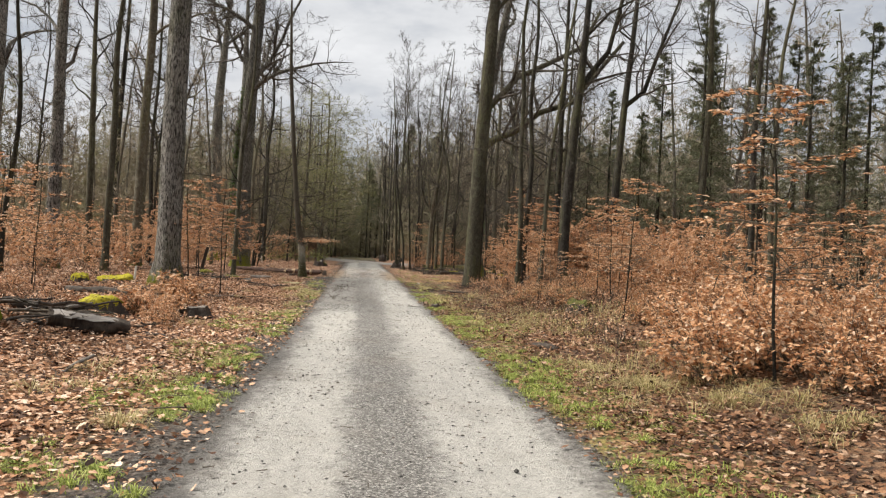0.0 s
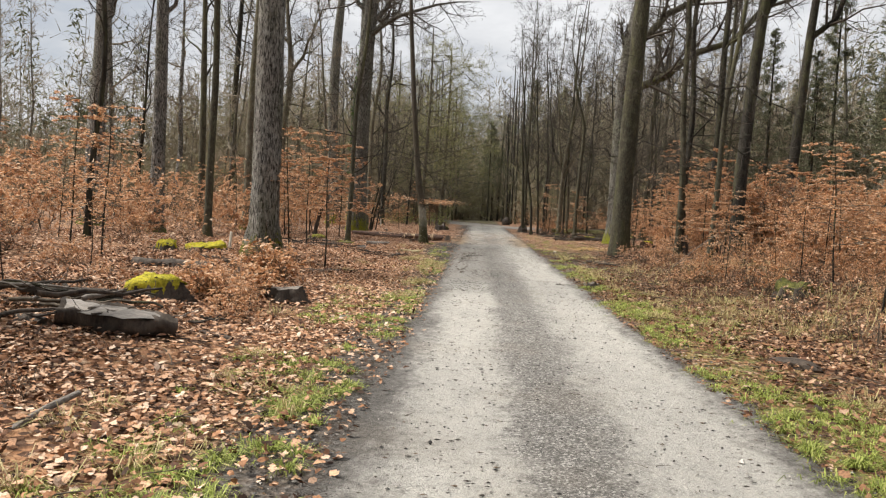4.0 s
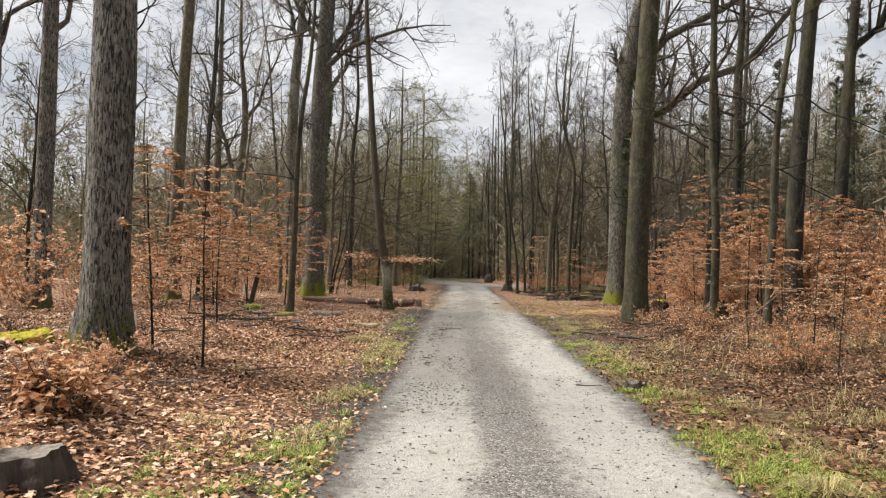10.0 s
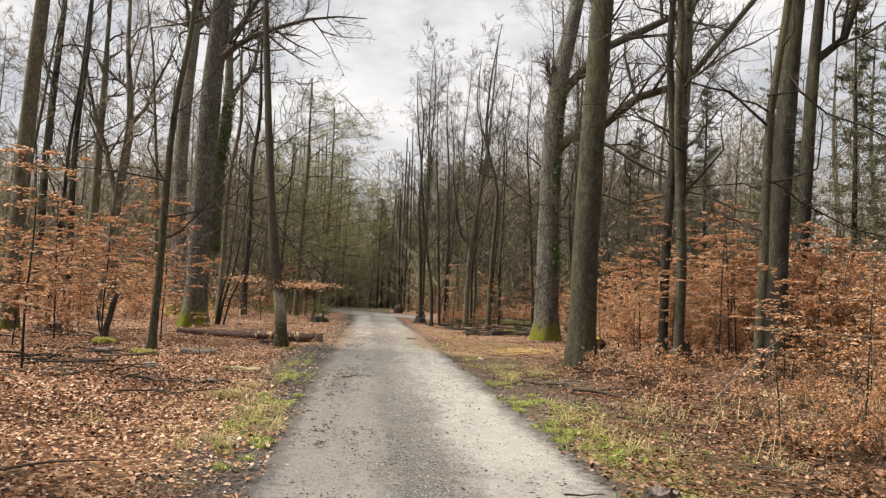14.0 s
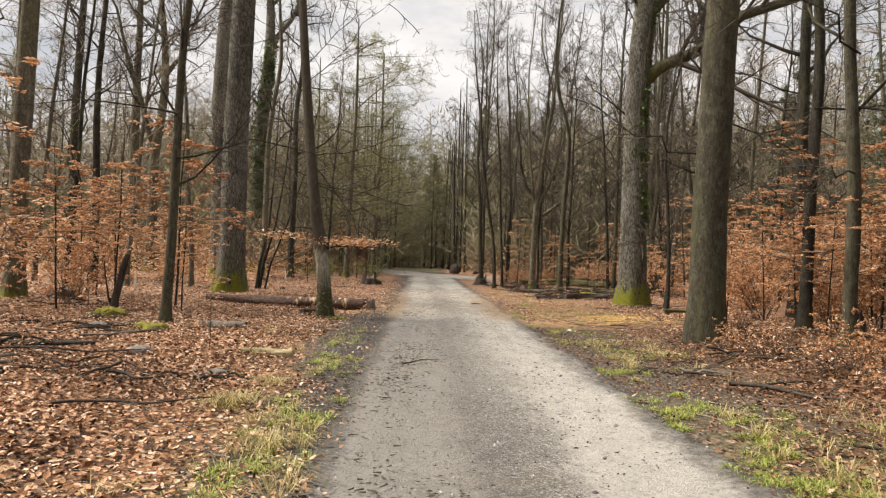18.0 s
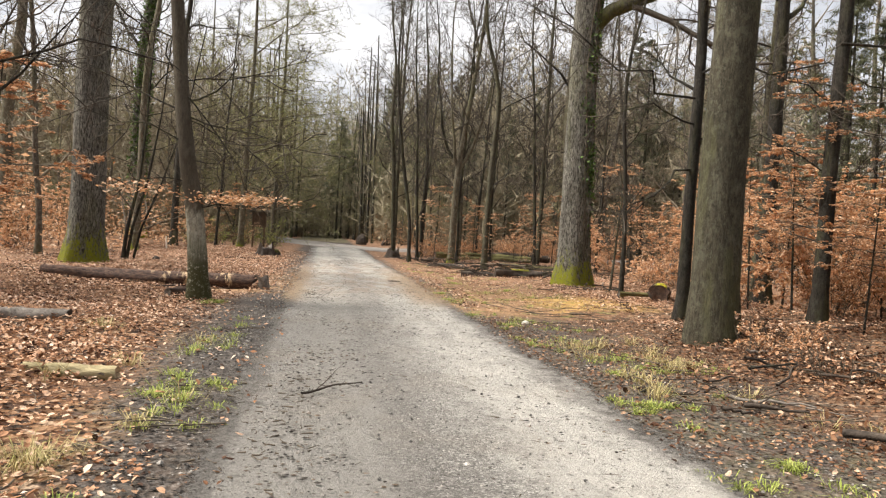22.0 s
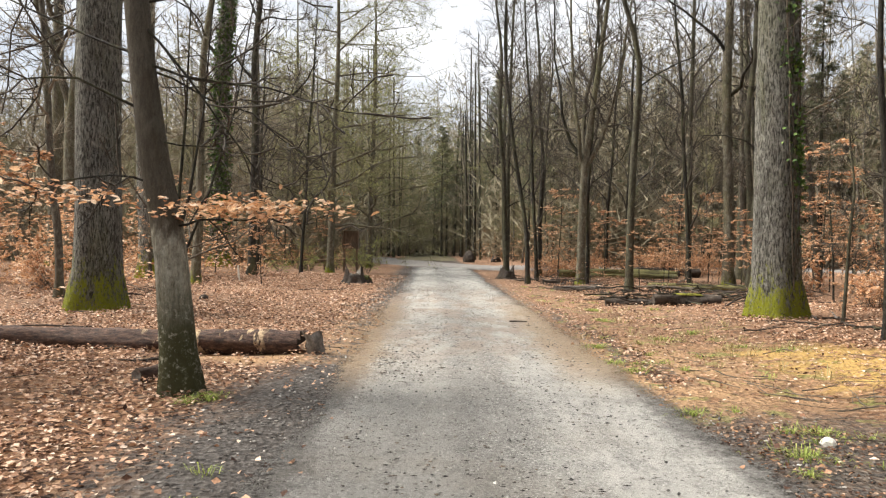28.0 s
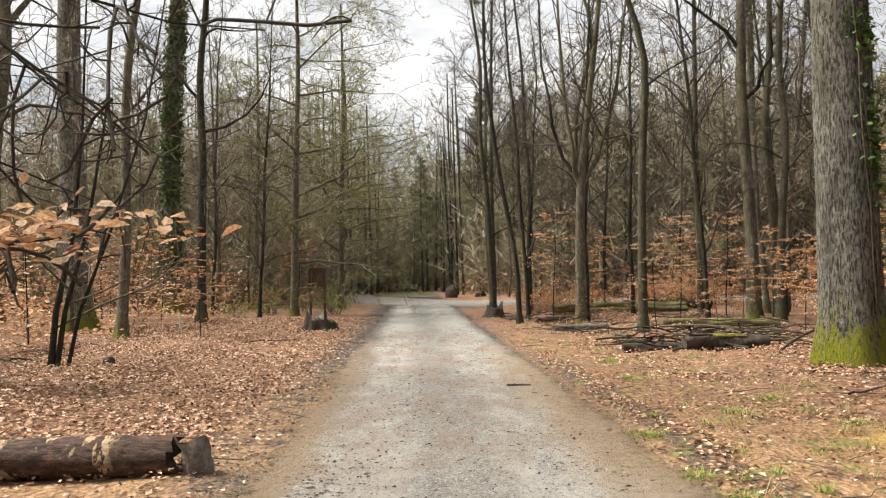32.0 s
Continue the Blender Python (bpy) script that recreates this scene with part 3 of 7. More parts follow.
def tubes(P, R, sides, cap=True):
    """Round tubes along B paths of N points each; R their radii."""
    P, R = np.asarray(P, float), np.asarray(R, float)
    B, N, _ = P.shape
    T = unit(np.gradient(P, axis=1))
    along = unit(P[:, -1] - P[:, 0])
    ref = np.where(np.abs(along[:, 2:3]) > 0.8, np.array([[1.0, 0, 0]]), np.array([[0, 0, 1.0]]))[:, None, :]
    U = unit(np.cross(T, np.broadcast_to(ref, T.shape)))
    V = np.cross(T, U)
    a = np.arange(sides) * 2 * np.pi / sides
    ring = P[:, :, None, :] + R[:, :, None, None] * (np.cos(a)[:, None] * U[:, :, None, :] + np.sin(a)[:, None] * V[:, :, None, :])
    base = (np.arange(B) * N * sides)[:, None, None] + (np.arange(N - 1) * sides)[None, :, None]
    i, j = np.arange(sides)[None, None, :], ((np.arange(sides) + 1) % sides)[None, None, :]
    F = np.stack([base + i, base + j, base + j + sides, base + i + sides], -1).reshape(-1, 4)
    return ring.reshape(-1, 3), F


def whisk(P, R):
    """Three-sided twigs that run out to a point, as triangles."""
    P, R = np.asarray(P, float), np.asarray(R, float)
    B, N, _ = P.shape
    d = unit(P[:, -1] - P[:, 0])
    ref = np.where(np.abs(d[:, 2:3]) > 0.8, np.array([[1.0, 0, 0]]), np.array([[0, 0, 1.0]]))
    U = unit(np.cross(d, ref))
    W = np.cross(d, U)
    a = np.arange(3) * 2 * np.pi / 3
    o = np.cos(a)[None, :, None] * U[:, None, :] + np.sin(a)[None, :, None] * W[:, None, :]
    ring = P[:, :-1, None, :] + R[:, :-1, None, None] * o[:, None]
    V = np.concatenate([ring.reshape(B, -1, 3), P[:, -1:]], 1)
    k = V.shape[1]
    f = []
    for s in range(N - 2):
        for i in range(3):
            p, q = 3 * s + i, 3 * s + (i + 1) % 3
            f += [(p, q, q + 3), (p, q + 3, p + 3)]
    f += [(3 * (N - 2) + i, 3 * (N - 2) + (i + 1) % 3, k - 1) for i in range(3)]
    return V.reshape(-1, 3), (np.arange(B)[:, None, None] * k + np.array(f)[None]).reshape(-1, 3)


def tri(vf):
    v, f = vf
    return v, np.concatenate([f[:, [0, 1, 2]], f[:, [0, 2, 3]]])


def spawn(rng, P, R, m, length, spread, lift, n=4, lo=0.25, rad=0.55, thin=0.25, flat=0.0):
    """m side branches on each of the paths P; length as a share of the parent's."""
    B, N, _ = P.shape
    plen = np.linalg.norm(np.diff(P, axis=1), axis=2).sum(1)
    u = rng.uniform(lo, 0.98, (B, m))
    k = np.minimum((u * (N - 1)).astype(int), N - 2)
    f = (u * (N - 1) - k)[..., None]
    b = np.arange(B)[:, None]
    S = P[b, k] * (1 - f) + P[b, k + 1] * f
    r0 = (R[b, k] * (1 - f[..., 0]) + R[b, k + 1] * f[..., 0]) * rad
    t = unit(P[b, k + 1] - P[b, k])
    side = rng.normal(size=(B, m, 3)) * np.array([1, 1, 1 - flat])
    side = unit(side - (side * t).sum(-1, keepdims=True) * t)
    d = unit(t * (1 - spread) + side * spread)
    L = plen[:, None] * length * rng.uniform(0.6, 1.2, (B, m)) * (1.15 - 0.6 * u)
    pts = [S]
    for q in range(n - 1):
        d = unit(d + rng.normal(size=d.shape) * np.array([0.22, 0.22, 0.22 * (1 - flat)]) + np.array([0, 0, lift]) / n)
        pts.append(pts[-1] + d * (L / (n - 1))[..., None])
    P2 = np.stack(pts, 2).reshape(B * m, n, 3)
    R2 = r0.reshape(-1, 1) * np.linspace(1, thin, n)[None, :]
    return P2, R2


def leaves(rng, at, size, droop=0.4, flat=0.6, wide=0.3):
    """Folded leaves: base, two flanks, tip."""
    n = len(at)
    d = rng.normal(size=(n, 3))
    d[:, 2] = d[:, 2] * (1 - flat) - droop * rng.uniform(0, 1, n)
    d = unit(d)
    s = unit(np.cross(d, np.array([0, 0, 1.0]) + rng.normal(size=(n, 3)) * 0.35))
    up = np.cross(s, d)
    L = size * rng.uniform(0.65, 1.2, (n, 1))
    w = L * wide
    V = np.stack([at, at + d * L * 0.5 + s * w + up * w * 0.4, at + d * L, at + d * L * 0.5 - s * w + up * w * 0.4], 1)
    i = np.arange(n)[:, None] * 4
    F = np.concatenate([np.hstack([i, i + 1, i + 2]), np.hstack([i, i + 2, i + 3])])
    return V.reshape(-1, 3), F


def broad_leaves(rng, at, size):
    """Rounder curled leaves lying about: base, four flanks, tip."""
    n = len(at)
    d = rng.normal(size=(n, 3)) * np.array([1, 1, 0.25])
    d = unit(d)
    s = unit(np.cross(d, np.array([0, 0, 1.0]) + rng.normal(size=(n, 3)) * 0.32))
    up = np.cross(s, d) * np.sign(rng.uniform(-0.3, 1, n))[:, None]
    L = size * rng.uniform(0.55, 1.25, (n, 1))
    w = L * rng.uniform(0.22, 0.36, (n, 1))
    c = rng.uniform(0.15, 0.8, (n, 1))
    V = np.stack([at, at + d * L * 0.3 + s * w + up * w * c, at + d * L * 0.7 + s * w * 0.8 + up * w * c * 1.6, at + d * L + up * w * c,
                  at + d * L * 0.7 - s * w * 0.8 + up * w * c * 1.6, at + d * L * 0.3 - s * w + up * w * c], 1)
    f = np.array([[0, 1, 2], [0, 2, 3], [0, 3, 4], [0, 4, 5]])
    return V.reshape(-1, 3), (np.arange(n)[:, None, None] * 6 + f[None]).reshape(-1, 3)


def lobed_leaves(rng, at, size):
    """Oak-like leaves lying about: a wavy outline of ten points, curled along and across."""
    n = len(at)
    d = unit(rng.normal(size=(n, 3)) * np.array([1, 1, 0.22]))
    s = unit(np.cross(d, np.array([0, 0, 1.0]) + rng.normal(size=(n, 3)) * 0.3))
    up = np.cross(s, d) * np.sign(rng.uniform(-0.35, 1, n))[:, None]
    L = size * rng.uniform(0.55, 1.35, (n, 1))
    w = L * rng.uniform(0.24, 0.38, (n, 1))
    c, b = rng.uniform(0.0, 0.7, (n, 1)), rng.uniform(-0.25, 0.35, (n, 1))
    along, half = (0.2, 0.42, 0.58, 0.8), (0.6, 1.05, 0.62, 0.8)
    flank = [[at + d * L * u + k * s * w * h * rng.uniform(0.75, 1.2, (n, 1)) + up * (w * c * h + L * b * u * (1 - u)) for u, h in zip(along, half)] for k in (1, -1)]
    V = np.stack([at, *flank[0], at + d * L + up * w * c * 0.4, *flank[1][::-1]], 1)
    f = np.array([[0, 1, 9], [1, 2, 8], [1, 8, 9], [2, 3, 7], [2, 7, 8], [3, 4, 6], [3, 6, 7], [4, 5, 6]])
    return V.reshape(-1, 3), (np.arange(n)[:, None, None] * 10 + f[None]).reshape(-1, 3)


def along_paths(rng, P, n, lo=0.3):
    k = rng.integers(0, len(P), n)
    u = rng.uniform(lo, 1, n) * (P.shape[1] - 1)
    j = np.minimum(u.astype(int), P.shape[1] - 2)
    f = (u - j)[:, None]
    return P[k, j] * (1 - f) + P[k, j + 1] * f


def stem(rng, pts, radii, sides=14, flare=0.6, lobes=5, n=16, rough=0.03):
    """A trunk through the given points, with root lobes at its foot and an uneven section."""
    pts, radii = np.array(pts, float), np.array(radii, float)
    zz = np.concatenate([np.linspace(0, 0.16, 6)[:-1], np.linspace(0.16, 1, n)]) * pts[-1, 2]
    zz = np.concatenate([[-0.25], zz])
    P = np.stack([np.interp(zz, pts[:, 2], pts[:, 0]), np.interp(zz, pts[:, 2], pts[:, 1]), zz], 1)
    k = np.array([0.25, 0.5, 0.25])
    for c in (0, 1):
        P[1:-1, c] = np.convolve(P[:, c], k, "valid")
    R = np.interp(zz, pts[:, 2], radii)
    a = np.arange(sides) * 2 * np.pi / sides
    ph = rng.uniform(0, 6.28, 3)
    lob = 0.5 + 0.5 * np.cos(lobes * a + ph[0] + 0.8 * np.sin(a + ph[1]))
    foot = np.exp(-np.maximum(zz, 0) / (radii[0] * 0.95))
    rr = R[:, None] * (1 + flare * foot[:, None] * (0.35 + lob[None, :]) + rough * rng.normal(size=(len(zz), sides)) + 0.05 * np.sin(2 * a + ph[2])[None, :])
    V = np.stack([P[:, None, 0] + rr * np.cos(a), P[:, None, 1] + rr * np.sin(a), np.broadcast_to(zz[:, None], rr.shape)], -1)
    N = len(zz)
    b = (np.arange(N - 1) * sides)[:, None]
    i, j = np.arange(sides)[None, :], ((np.arange(sides) + 1) % sides)[None, :]
    F = np.stack([b + i, b + j, b + j + sides, b + i + sides], -1).reshape(-1, 4)
    return (V.reshape(-1, 3), F), P, R


# ---- the ground and the tracks ----
def step(a, b, v):
    t = np.clip((v - a) / (b - a), 0, 1)
    return t * t * (3 - 2 * t)


def height(x, y):
    """The lie of the land: a level track between low, uneven banks."""
    x, y = np.asarray(x, float), np.asarray(y, float)
    left = (0.3 - 0.24 * step(21, 30, y)) * step(-2.2, -5.2, x)
    right = (0.34 - 0.26 * step(27, 38, y)) * step(3.0, 6.5, x)
    off = step(1.9, 4.0, np.abs(x - 0.35))
    rough = 0.05 * np.sin(1.3 * x + 0.7 * y) * np.sin(0.9 * y - 0.5 * x + 1.0) + 0.03 * np.sin(3.1 * x + 1.0) * np.sin(2.7 * y)
    verge = 0.035 * np.exp(-((np.abs(x - 0.35) - 1.9) / 0.5) ** 2) * step(50, 40, y)
    far = 12.0 * step(120, 420, np.hypot(x, y - 30))
    return left + right + off * rough + verge + far


def ground_z(x, y):
    return float(height(x, y))


xs = np.unique(np.round(np.concatenate([np.arange(-8, 8.6, 0.2), np.arange(-24, 24, 0.8), np.linspace(-70, 70, 40), np.linspace(-600, 600, 41)]), 2))
ys = np.unique(np.round(np.concatenate([np.arange(-4, 60, 0.25), np.arange(60, 110, 1.0), np.linspace(-60, 200, 50), np.linspace(-500, 700, 41)]), 2))
gx, gy = np.meshgrid(xs, ys)
gv = np.stack([gx, gy, height(gx, gy)], -1).reshape(-1, 3)
w = len(xs)
gi = (np.arange(len(ys) - 1)[:, None] * w + np.arange(w - 1)[None, :]).ravel()
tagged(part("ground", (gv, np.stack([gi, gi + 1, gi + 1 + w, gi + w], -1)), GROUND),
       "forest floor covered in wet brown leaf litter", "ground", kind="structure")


def strip(name, line, half, label, rng, across=16, lift=0.012, crown=0.03, material_=None):
    """A worn track along a line of (x, y), with ragged edges and a low crown."""
    line = np.array(line, float)
    s = np.concatenate([[0], np.cumsum(np.linalg.norm(np.diff(line, axis=0), axis=1))])
    q = np.arange(0, s[-1], 0.22)
    c = np.stack([np.interp(q, s, line[:, 0]), np.interp(q, s, line[:, 1])], 1)
    t = unit(np.gradient(c, axis=0))
    nrm = np.stack([t[:, 1], -t[:, 0]], 1)
    e = [np.convolve(rng.normal(size=len(q) + 6), np.ones(7) / 7, "valid") * 0.2 + np.convolve(rng.normal(size=len(q) + 24), np.ones(25) / 25, "valid") * 0.4 for _ in (0, 1)]
    u = np.linspace(-1, 1, across)
    wid = np.where(u[None, :] < 0, half + e[0][:, None], half + e[1][:, None])
    xy = c[:, None, :] + nrm[:, None, :] * (u[None, :] * wid)[..., None]
    zz = height(xy[..., 0], xy[..., 1])
    ruts = -0.02 * np.exp(-((np.abs(u) - 0.45) / 0.16) ** 2)[None, :] * (half < 2.5)
    zz = zz + lift + crown * (1 - u[None, :] ** 2) + ruts
    zz[:, 0] -= 0.05
    zz[:, -1] -= 0.05
    i = (np.arange(len(q) - 1)[:, None] * across + np.arange(across - 1)[None, :]).ravel()
    V = np.concatenate([xy, zz[..., None]], -1).reshape(-1, 3)
    return tagged(part(name, (V, np.stack([i, i + 1, i + 1 + across, i + across], -1)), material_ or ROAD), label, "road", kind="structure")


rng = np.random.default_rng(5)
strip("road", [(0.35, -30), (0.35, 40), (0.25, 52), (0.3, 66)], 1.72, "pale compacted gravel forest track with a darker stony middle", rng)
CROSS = plain("pale_cross_track_gravel", (0.1, 0.092, 0.085), (0.24, 0.222, 0.205), 3, 0.75)
strip("road_crossing", [(60, 68), (22, 67), (9, 64.5), (4, 66), (0, 71), (-6, 86), (-22, 112), (-60, 150)], 3.0,
      "pale gravel cross track at the junction", rng, lift=0.004, crown=0.02, material_=CROSS)
RUT = plain("muddy_forest_ride", (0.05, 0.043, 0.028), (0.15, 0.132, 0.075), 1.2, 0.9)
strip("road_ride", [(-0.5, 80), (-0.5, 110), (2, 150), (5, 220)], 2.4, "grassy muddy ride into the conifers", rng, lift=0.008, crown=0.02, material_=RUT)


# ---- trees ----
def put(x, y, sink=0.04, turn=0.0, scale=1.0):
    return pose(x, y, ground_z(x, y) - sink, 0, 0, turn) @ Matrix.Scale(scale, 4)


def limbs_on(rng, P, R, count, z0, z1, reach, up=0.9, rise=0.1, wave=0.42, thick=0.5):
    """Main limbs that leave a trunk between two heights."""
    out = []
    for k in range(count):
        z = z0 + (z1 - z0) * (k + rng.uniform(0.1, 0.9)) / count
        c = np.array([np.interp(z, P[:, 2], P[:, 0]), np.interp(z, P[:, 2], P[:, 1]), z])
        r = float(np.interp(z, P[:, 2], R))
        a = k * 2.4 + rng.uniform(-0.6, 0.6)
        L = reach * rng.uniform(0.7, 1.2) * (1.1 - 0.5 * (z - z0) / max(z1 - z0, 0.1))
        d = np.array([math.cos(a), math.sin(a), up * rng.uniform(0.5, 1.4)])
        pts = [c]
        for q in range(6):
            d = unit(d + rng.normal(size=3) * np.array([wave, wave, min(wave, abs(rise) + 0.12)]) + np.array([0, 0, rise]))
            pts.append(pts[-1] + d * L / 6)
        out.append((np.array(pts), r * np.linspace(thick, 0.06, 7) ** 1.15))
    return out


def crown_of(rng, limb_list, side=7, twig=6, fine=0, lift=0.3, thick=1.0, light=False, flat=0.0):
    """Side branches and twigs on all the limbs given; a mesh of thin tubes, and the twig paths."""
    P = np.array([p for p, _ in limb_list])
    R = np.array([r for _, r in limb_list])
    P2, R2 = spawn(rng, P, R, side, 0.45, 0.62, lift, 4 if light else 5, 0.15, 0.5, flat=flat)
    R2 = np.maximum(R2, 0.008)
    P3, R3 = spawn(rng, P2, R2, twig, 0.5, 0.6, lift, 3 if light else 4, 0.15, 0.55, flat=flat)
    R3 = np.maximum(R3, 0.005)
    pieces = [whisk(P2, R2 * thick) if light else tri(tubes(P2, R2 * thick, 4)), whisk(P3, R3 * thick)]
    if fine:
        P4, R4 = spawn(rng, P3, R3, fine, 0.65, 0.6, lift, 2 if light else 3, 0.1, 0.6)
        pieces.append(whisk(P4, np.maximum(R4, 0.0035) * thick))
        return join(pieces), P4
    return join(pieces), P3


def hero_tree(x, y, pts, radii, mat, label, limbs, seed, flare=0.6, sides=18, extra=(), fine=2, twig_mat=None, lobes=5, jit=0.012, limb_mat=None, jit_fine=0.035, spray=None):
    """A tree with its own trunk, each main limb a part with its twigs; extra: limbs drawn by hand."""
    rng = np.random.default_rng(seed)
    ob = thing("tree", put(x, y), label, "tree")
    mesh, P, R = stem(rng, pts, radii, sides, flare, lobes)
    part("trunk", mesh, mat, ob)
    made = []
    for p, r0, r1 in extra:
        p, q = np.array(p, float), np.linspace(0, len(p) - 1, 7)
        p = np.stack([np.interp(q, np.arange(len(p)), p[:, k]) for k in range(3)], 1)
        p[1:] += rng.normal(size=(6, 3)) * (jit if r0 > 0.05 else jit_fine) * np.linalg.norm(p[-1] - p[0])
        made.append((p, np.linspace(r0, r1, 7)))
    made += limbs_on(rng, P, R, *limbs)
    for p, r in made:
        big = part("limb", tubes(p[None], r[None], 10 if r[0] > 0.1 else 7), limb_mat if limb_mat and r[0] > 0.17 else mat if r[0] > 0.07 else BARK_DARK, ob)
        mesh, _ = crown_of(rng, [(p, r)], *(spray or (13 if fine > 1 else 9, 8 if fine > 1 else 6, fine + 1)), light=fine < 2)
        part("twig_spray", mesh, twig_mat or TWIG_DARK, big)
    return ob, P, R


# grey ridged oak on the bank
hero_tree(-4.6, 18.85, [(0, 0, 0), (0.02, 0, 1.2), (0.0, 0.0, 4), (0.05, 0.1, 9), (0.2, 0.2, 14), (0.3, 0.2, 22)], [0.33, 0.29, 0.275, 0.25, 0.2, 0.06],
          BARK_OAK, "tall grey oak with deeply ridged bark", (8, 9, 20, 5.0), 11, 0.4)
# olive-barked beech beside the track
hero_tree(4.48, 29.75, [(0, 0, 0), (0.02, 0, 2), (0.07, 0, 4), (0.17, 0, 6.4), (0.25, 0, 8.4), (0.5, 0, 13), (0.9, 0, 23)], [0.31, 0.28, 0.27, 0.255, 0.24, 0.19, 0.05],
          BARK_BEECH, "stout beech with smooth dark olive bark", (7, 10, 20, 5.0), 12, 0.22)
# the two dark forked oaks
hero_tree(7.38, 26.84, [(0, 0, 0), (-0.02, 0, 2.3), (0.1, 0, 4.7), (0.3, 0, 7.3), (0.42, 0, 9), (0.7, 0.1, 14), (0.9, 0, 22)], [0.215, 0.195, 0.18, 0.16, 0.12, 0.09, 0.04],
          BARK_DARK, "dark-barked oak rising out of beech brush", (8, 9, 20, 5.5), 13, 0.3,
          extra=[([(0.28, 0, 7.1), (0.55, 0, 7.6), (0.85, 0, 8.1), (1.25, 0, 8.8), (1.9, 0, 10.6), (2.4, 0.1, 12.4), (2.9, 0.2, 14.5)], 0.13, 0.04)])
hero_tree(10.82, 31.94, [(0, 0, 0), (0.08, 0, 3), (0.2, 0, 5.2), (0.36, 0, 8.1), (0.6, 0, 10.6), (0.8, 0, 14), (1.0, 0, 21)], [0.2, 0.18, 0.165, 0.145, 0.11, 0.08, 0.04],
          BARK_DARK, "dark forked oak behind the beech brush", (7, 9, 19, 5.0), 14, 0.4,
          extra=[([(0.34, 0, 7.9), (0.75, 0, 8.2), (1.2, 0, 8.6), (1.66, 0, 10.0), (2.2, 0, 11.4), (2.7, 0, 12.6), (3.4, 0, 14.5)], 0.12, 0.04)])
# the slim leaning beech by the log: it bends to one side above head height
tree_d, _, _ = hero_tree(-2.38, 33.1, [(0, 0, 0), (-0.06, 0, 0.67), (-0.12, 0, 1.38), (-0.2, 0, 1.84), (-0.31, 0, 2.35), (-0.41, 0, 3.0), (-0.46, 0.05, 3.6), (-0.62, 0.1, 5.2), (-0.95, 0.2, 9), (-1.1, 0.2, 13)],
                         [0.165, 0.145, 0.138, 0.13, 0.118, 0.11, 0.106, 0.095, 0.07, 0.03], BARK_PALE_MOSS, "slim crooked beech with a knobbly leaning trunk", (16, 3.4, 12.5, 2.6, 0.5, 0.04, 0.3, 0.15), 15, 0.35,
                         extra=[([(-0.41, 0, 3.3), (-0.22, -0.05, 3.12), (0.01, -0.1, 2.77), (0.28, -0.1, 2.48), (0.52, -0.1, 2.14), (0.72, -0.1, 1.93), (1.02, -0.1, 1.76)], 0.014, 0.003),
                                ([(-0.39, 0, 2.95), (0.0, -0.1, 2.83), (0.42, -0.1, 2.73), (0.77, -0.1, 2.72), (1.1, -0.1, 2.62), (1.4, -0.1, 2.54), (1.8, -0.1, 2.5)], 0.013, 0.003),
                                ([(-0.28, 0, 2.25), (-0.03, -0.08, 2.21), (0.25, -0.1, 2.2), (0.45, -0.1, 2.24)], 0.009, 0.003), ([(-0.4, 0, 2.9), (0.0, 0.1, 2.75), (0.53, 0.1, 2.51), (0.93, 0.1, 2.23), (1.29, 0.1, 1.98)], 0.011, 0.003),
                                ([(-0.33, 0, 2.5), (-0.8, -0.2, 2.75), (-1.3, -0.3, 2.7), (-1.9, -0.4, 2.9)], 0.014, 0.003), ([(-0.4, 0, 3.0), (-1.1, 0.3, 3.3), (-2.0, 0.6, 3.7), (-2.8, 0.9, 3.9)], 0.016, 0.003),
                                ([(-0.2, 0, 1.85), (-0.6, -0.15, 1.95), (-1.0, -0.25, 1.85), (-1.3, -0.3, 1.75)], 0.011, 0.003), ([(-0.15, 0, 1.5), (0.2, -0.1, 1.55), (0.6, -0.15, 1.58), (1.1, -0.2, 1.62)], 0.012, 0.003)], jit_fine=0.012, spray=(7, 4, 1))
# big mossy-footed oaks behind the log
hero_tree(-6.08, 39.8, [(0, 0, 0), (0.02, 0, 2), (0.0, 0, 5), (0.12, 0, 9), (0.4, 0, 14), (0.6, 0, 23)], [0.39, 0.36, 0.345, 0.32, 0.26, 0.08],
          BARK_OAK_MOSS, "massive grey oak with bright moss round its foot", (8, 8.5, 20, 5.5), 16, 0.38,
          extra=[([(0.1, 0, 9.5), (0.9, 0.2, 10.6), (1.5, 0.4, 12), (2.4, 0.6, 14.5)], 0.15, 0.05)])
hero_tree(-9.6, 52.0, [(0, 0, 0), (-0.2, 0, 4.5), (-0.34, 0, 8), (-0.17, 0, 12.6), (0.05, 0, 15), (0.5, 0, 22)], [0.4, 0.36, 0.33, 0.29, 0.2, 0.06],
          BARK_OAK_MOSS, "grey oak with a green mossy foot", (5, 14, 20, 5.0), 17, 0.5,
          extra=[([(-0.2, 0, 13.2), (-0.4, 0, 14.4), (-0.55, 0, 15.6), (-0.8, 0, 17), (-1.2, 0.2, 20)], 0.16, 0.05)])
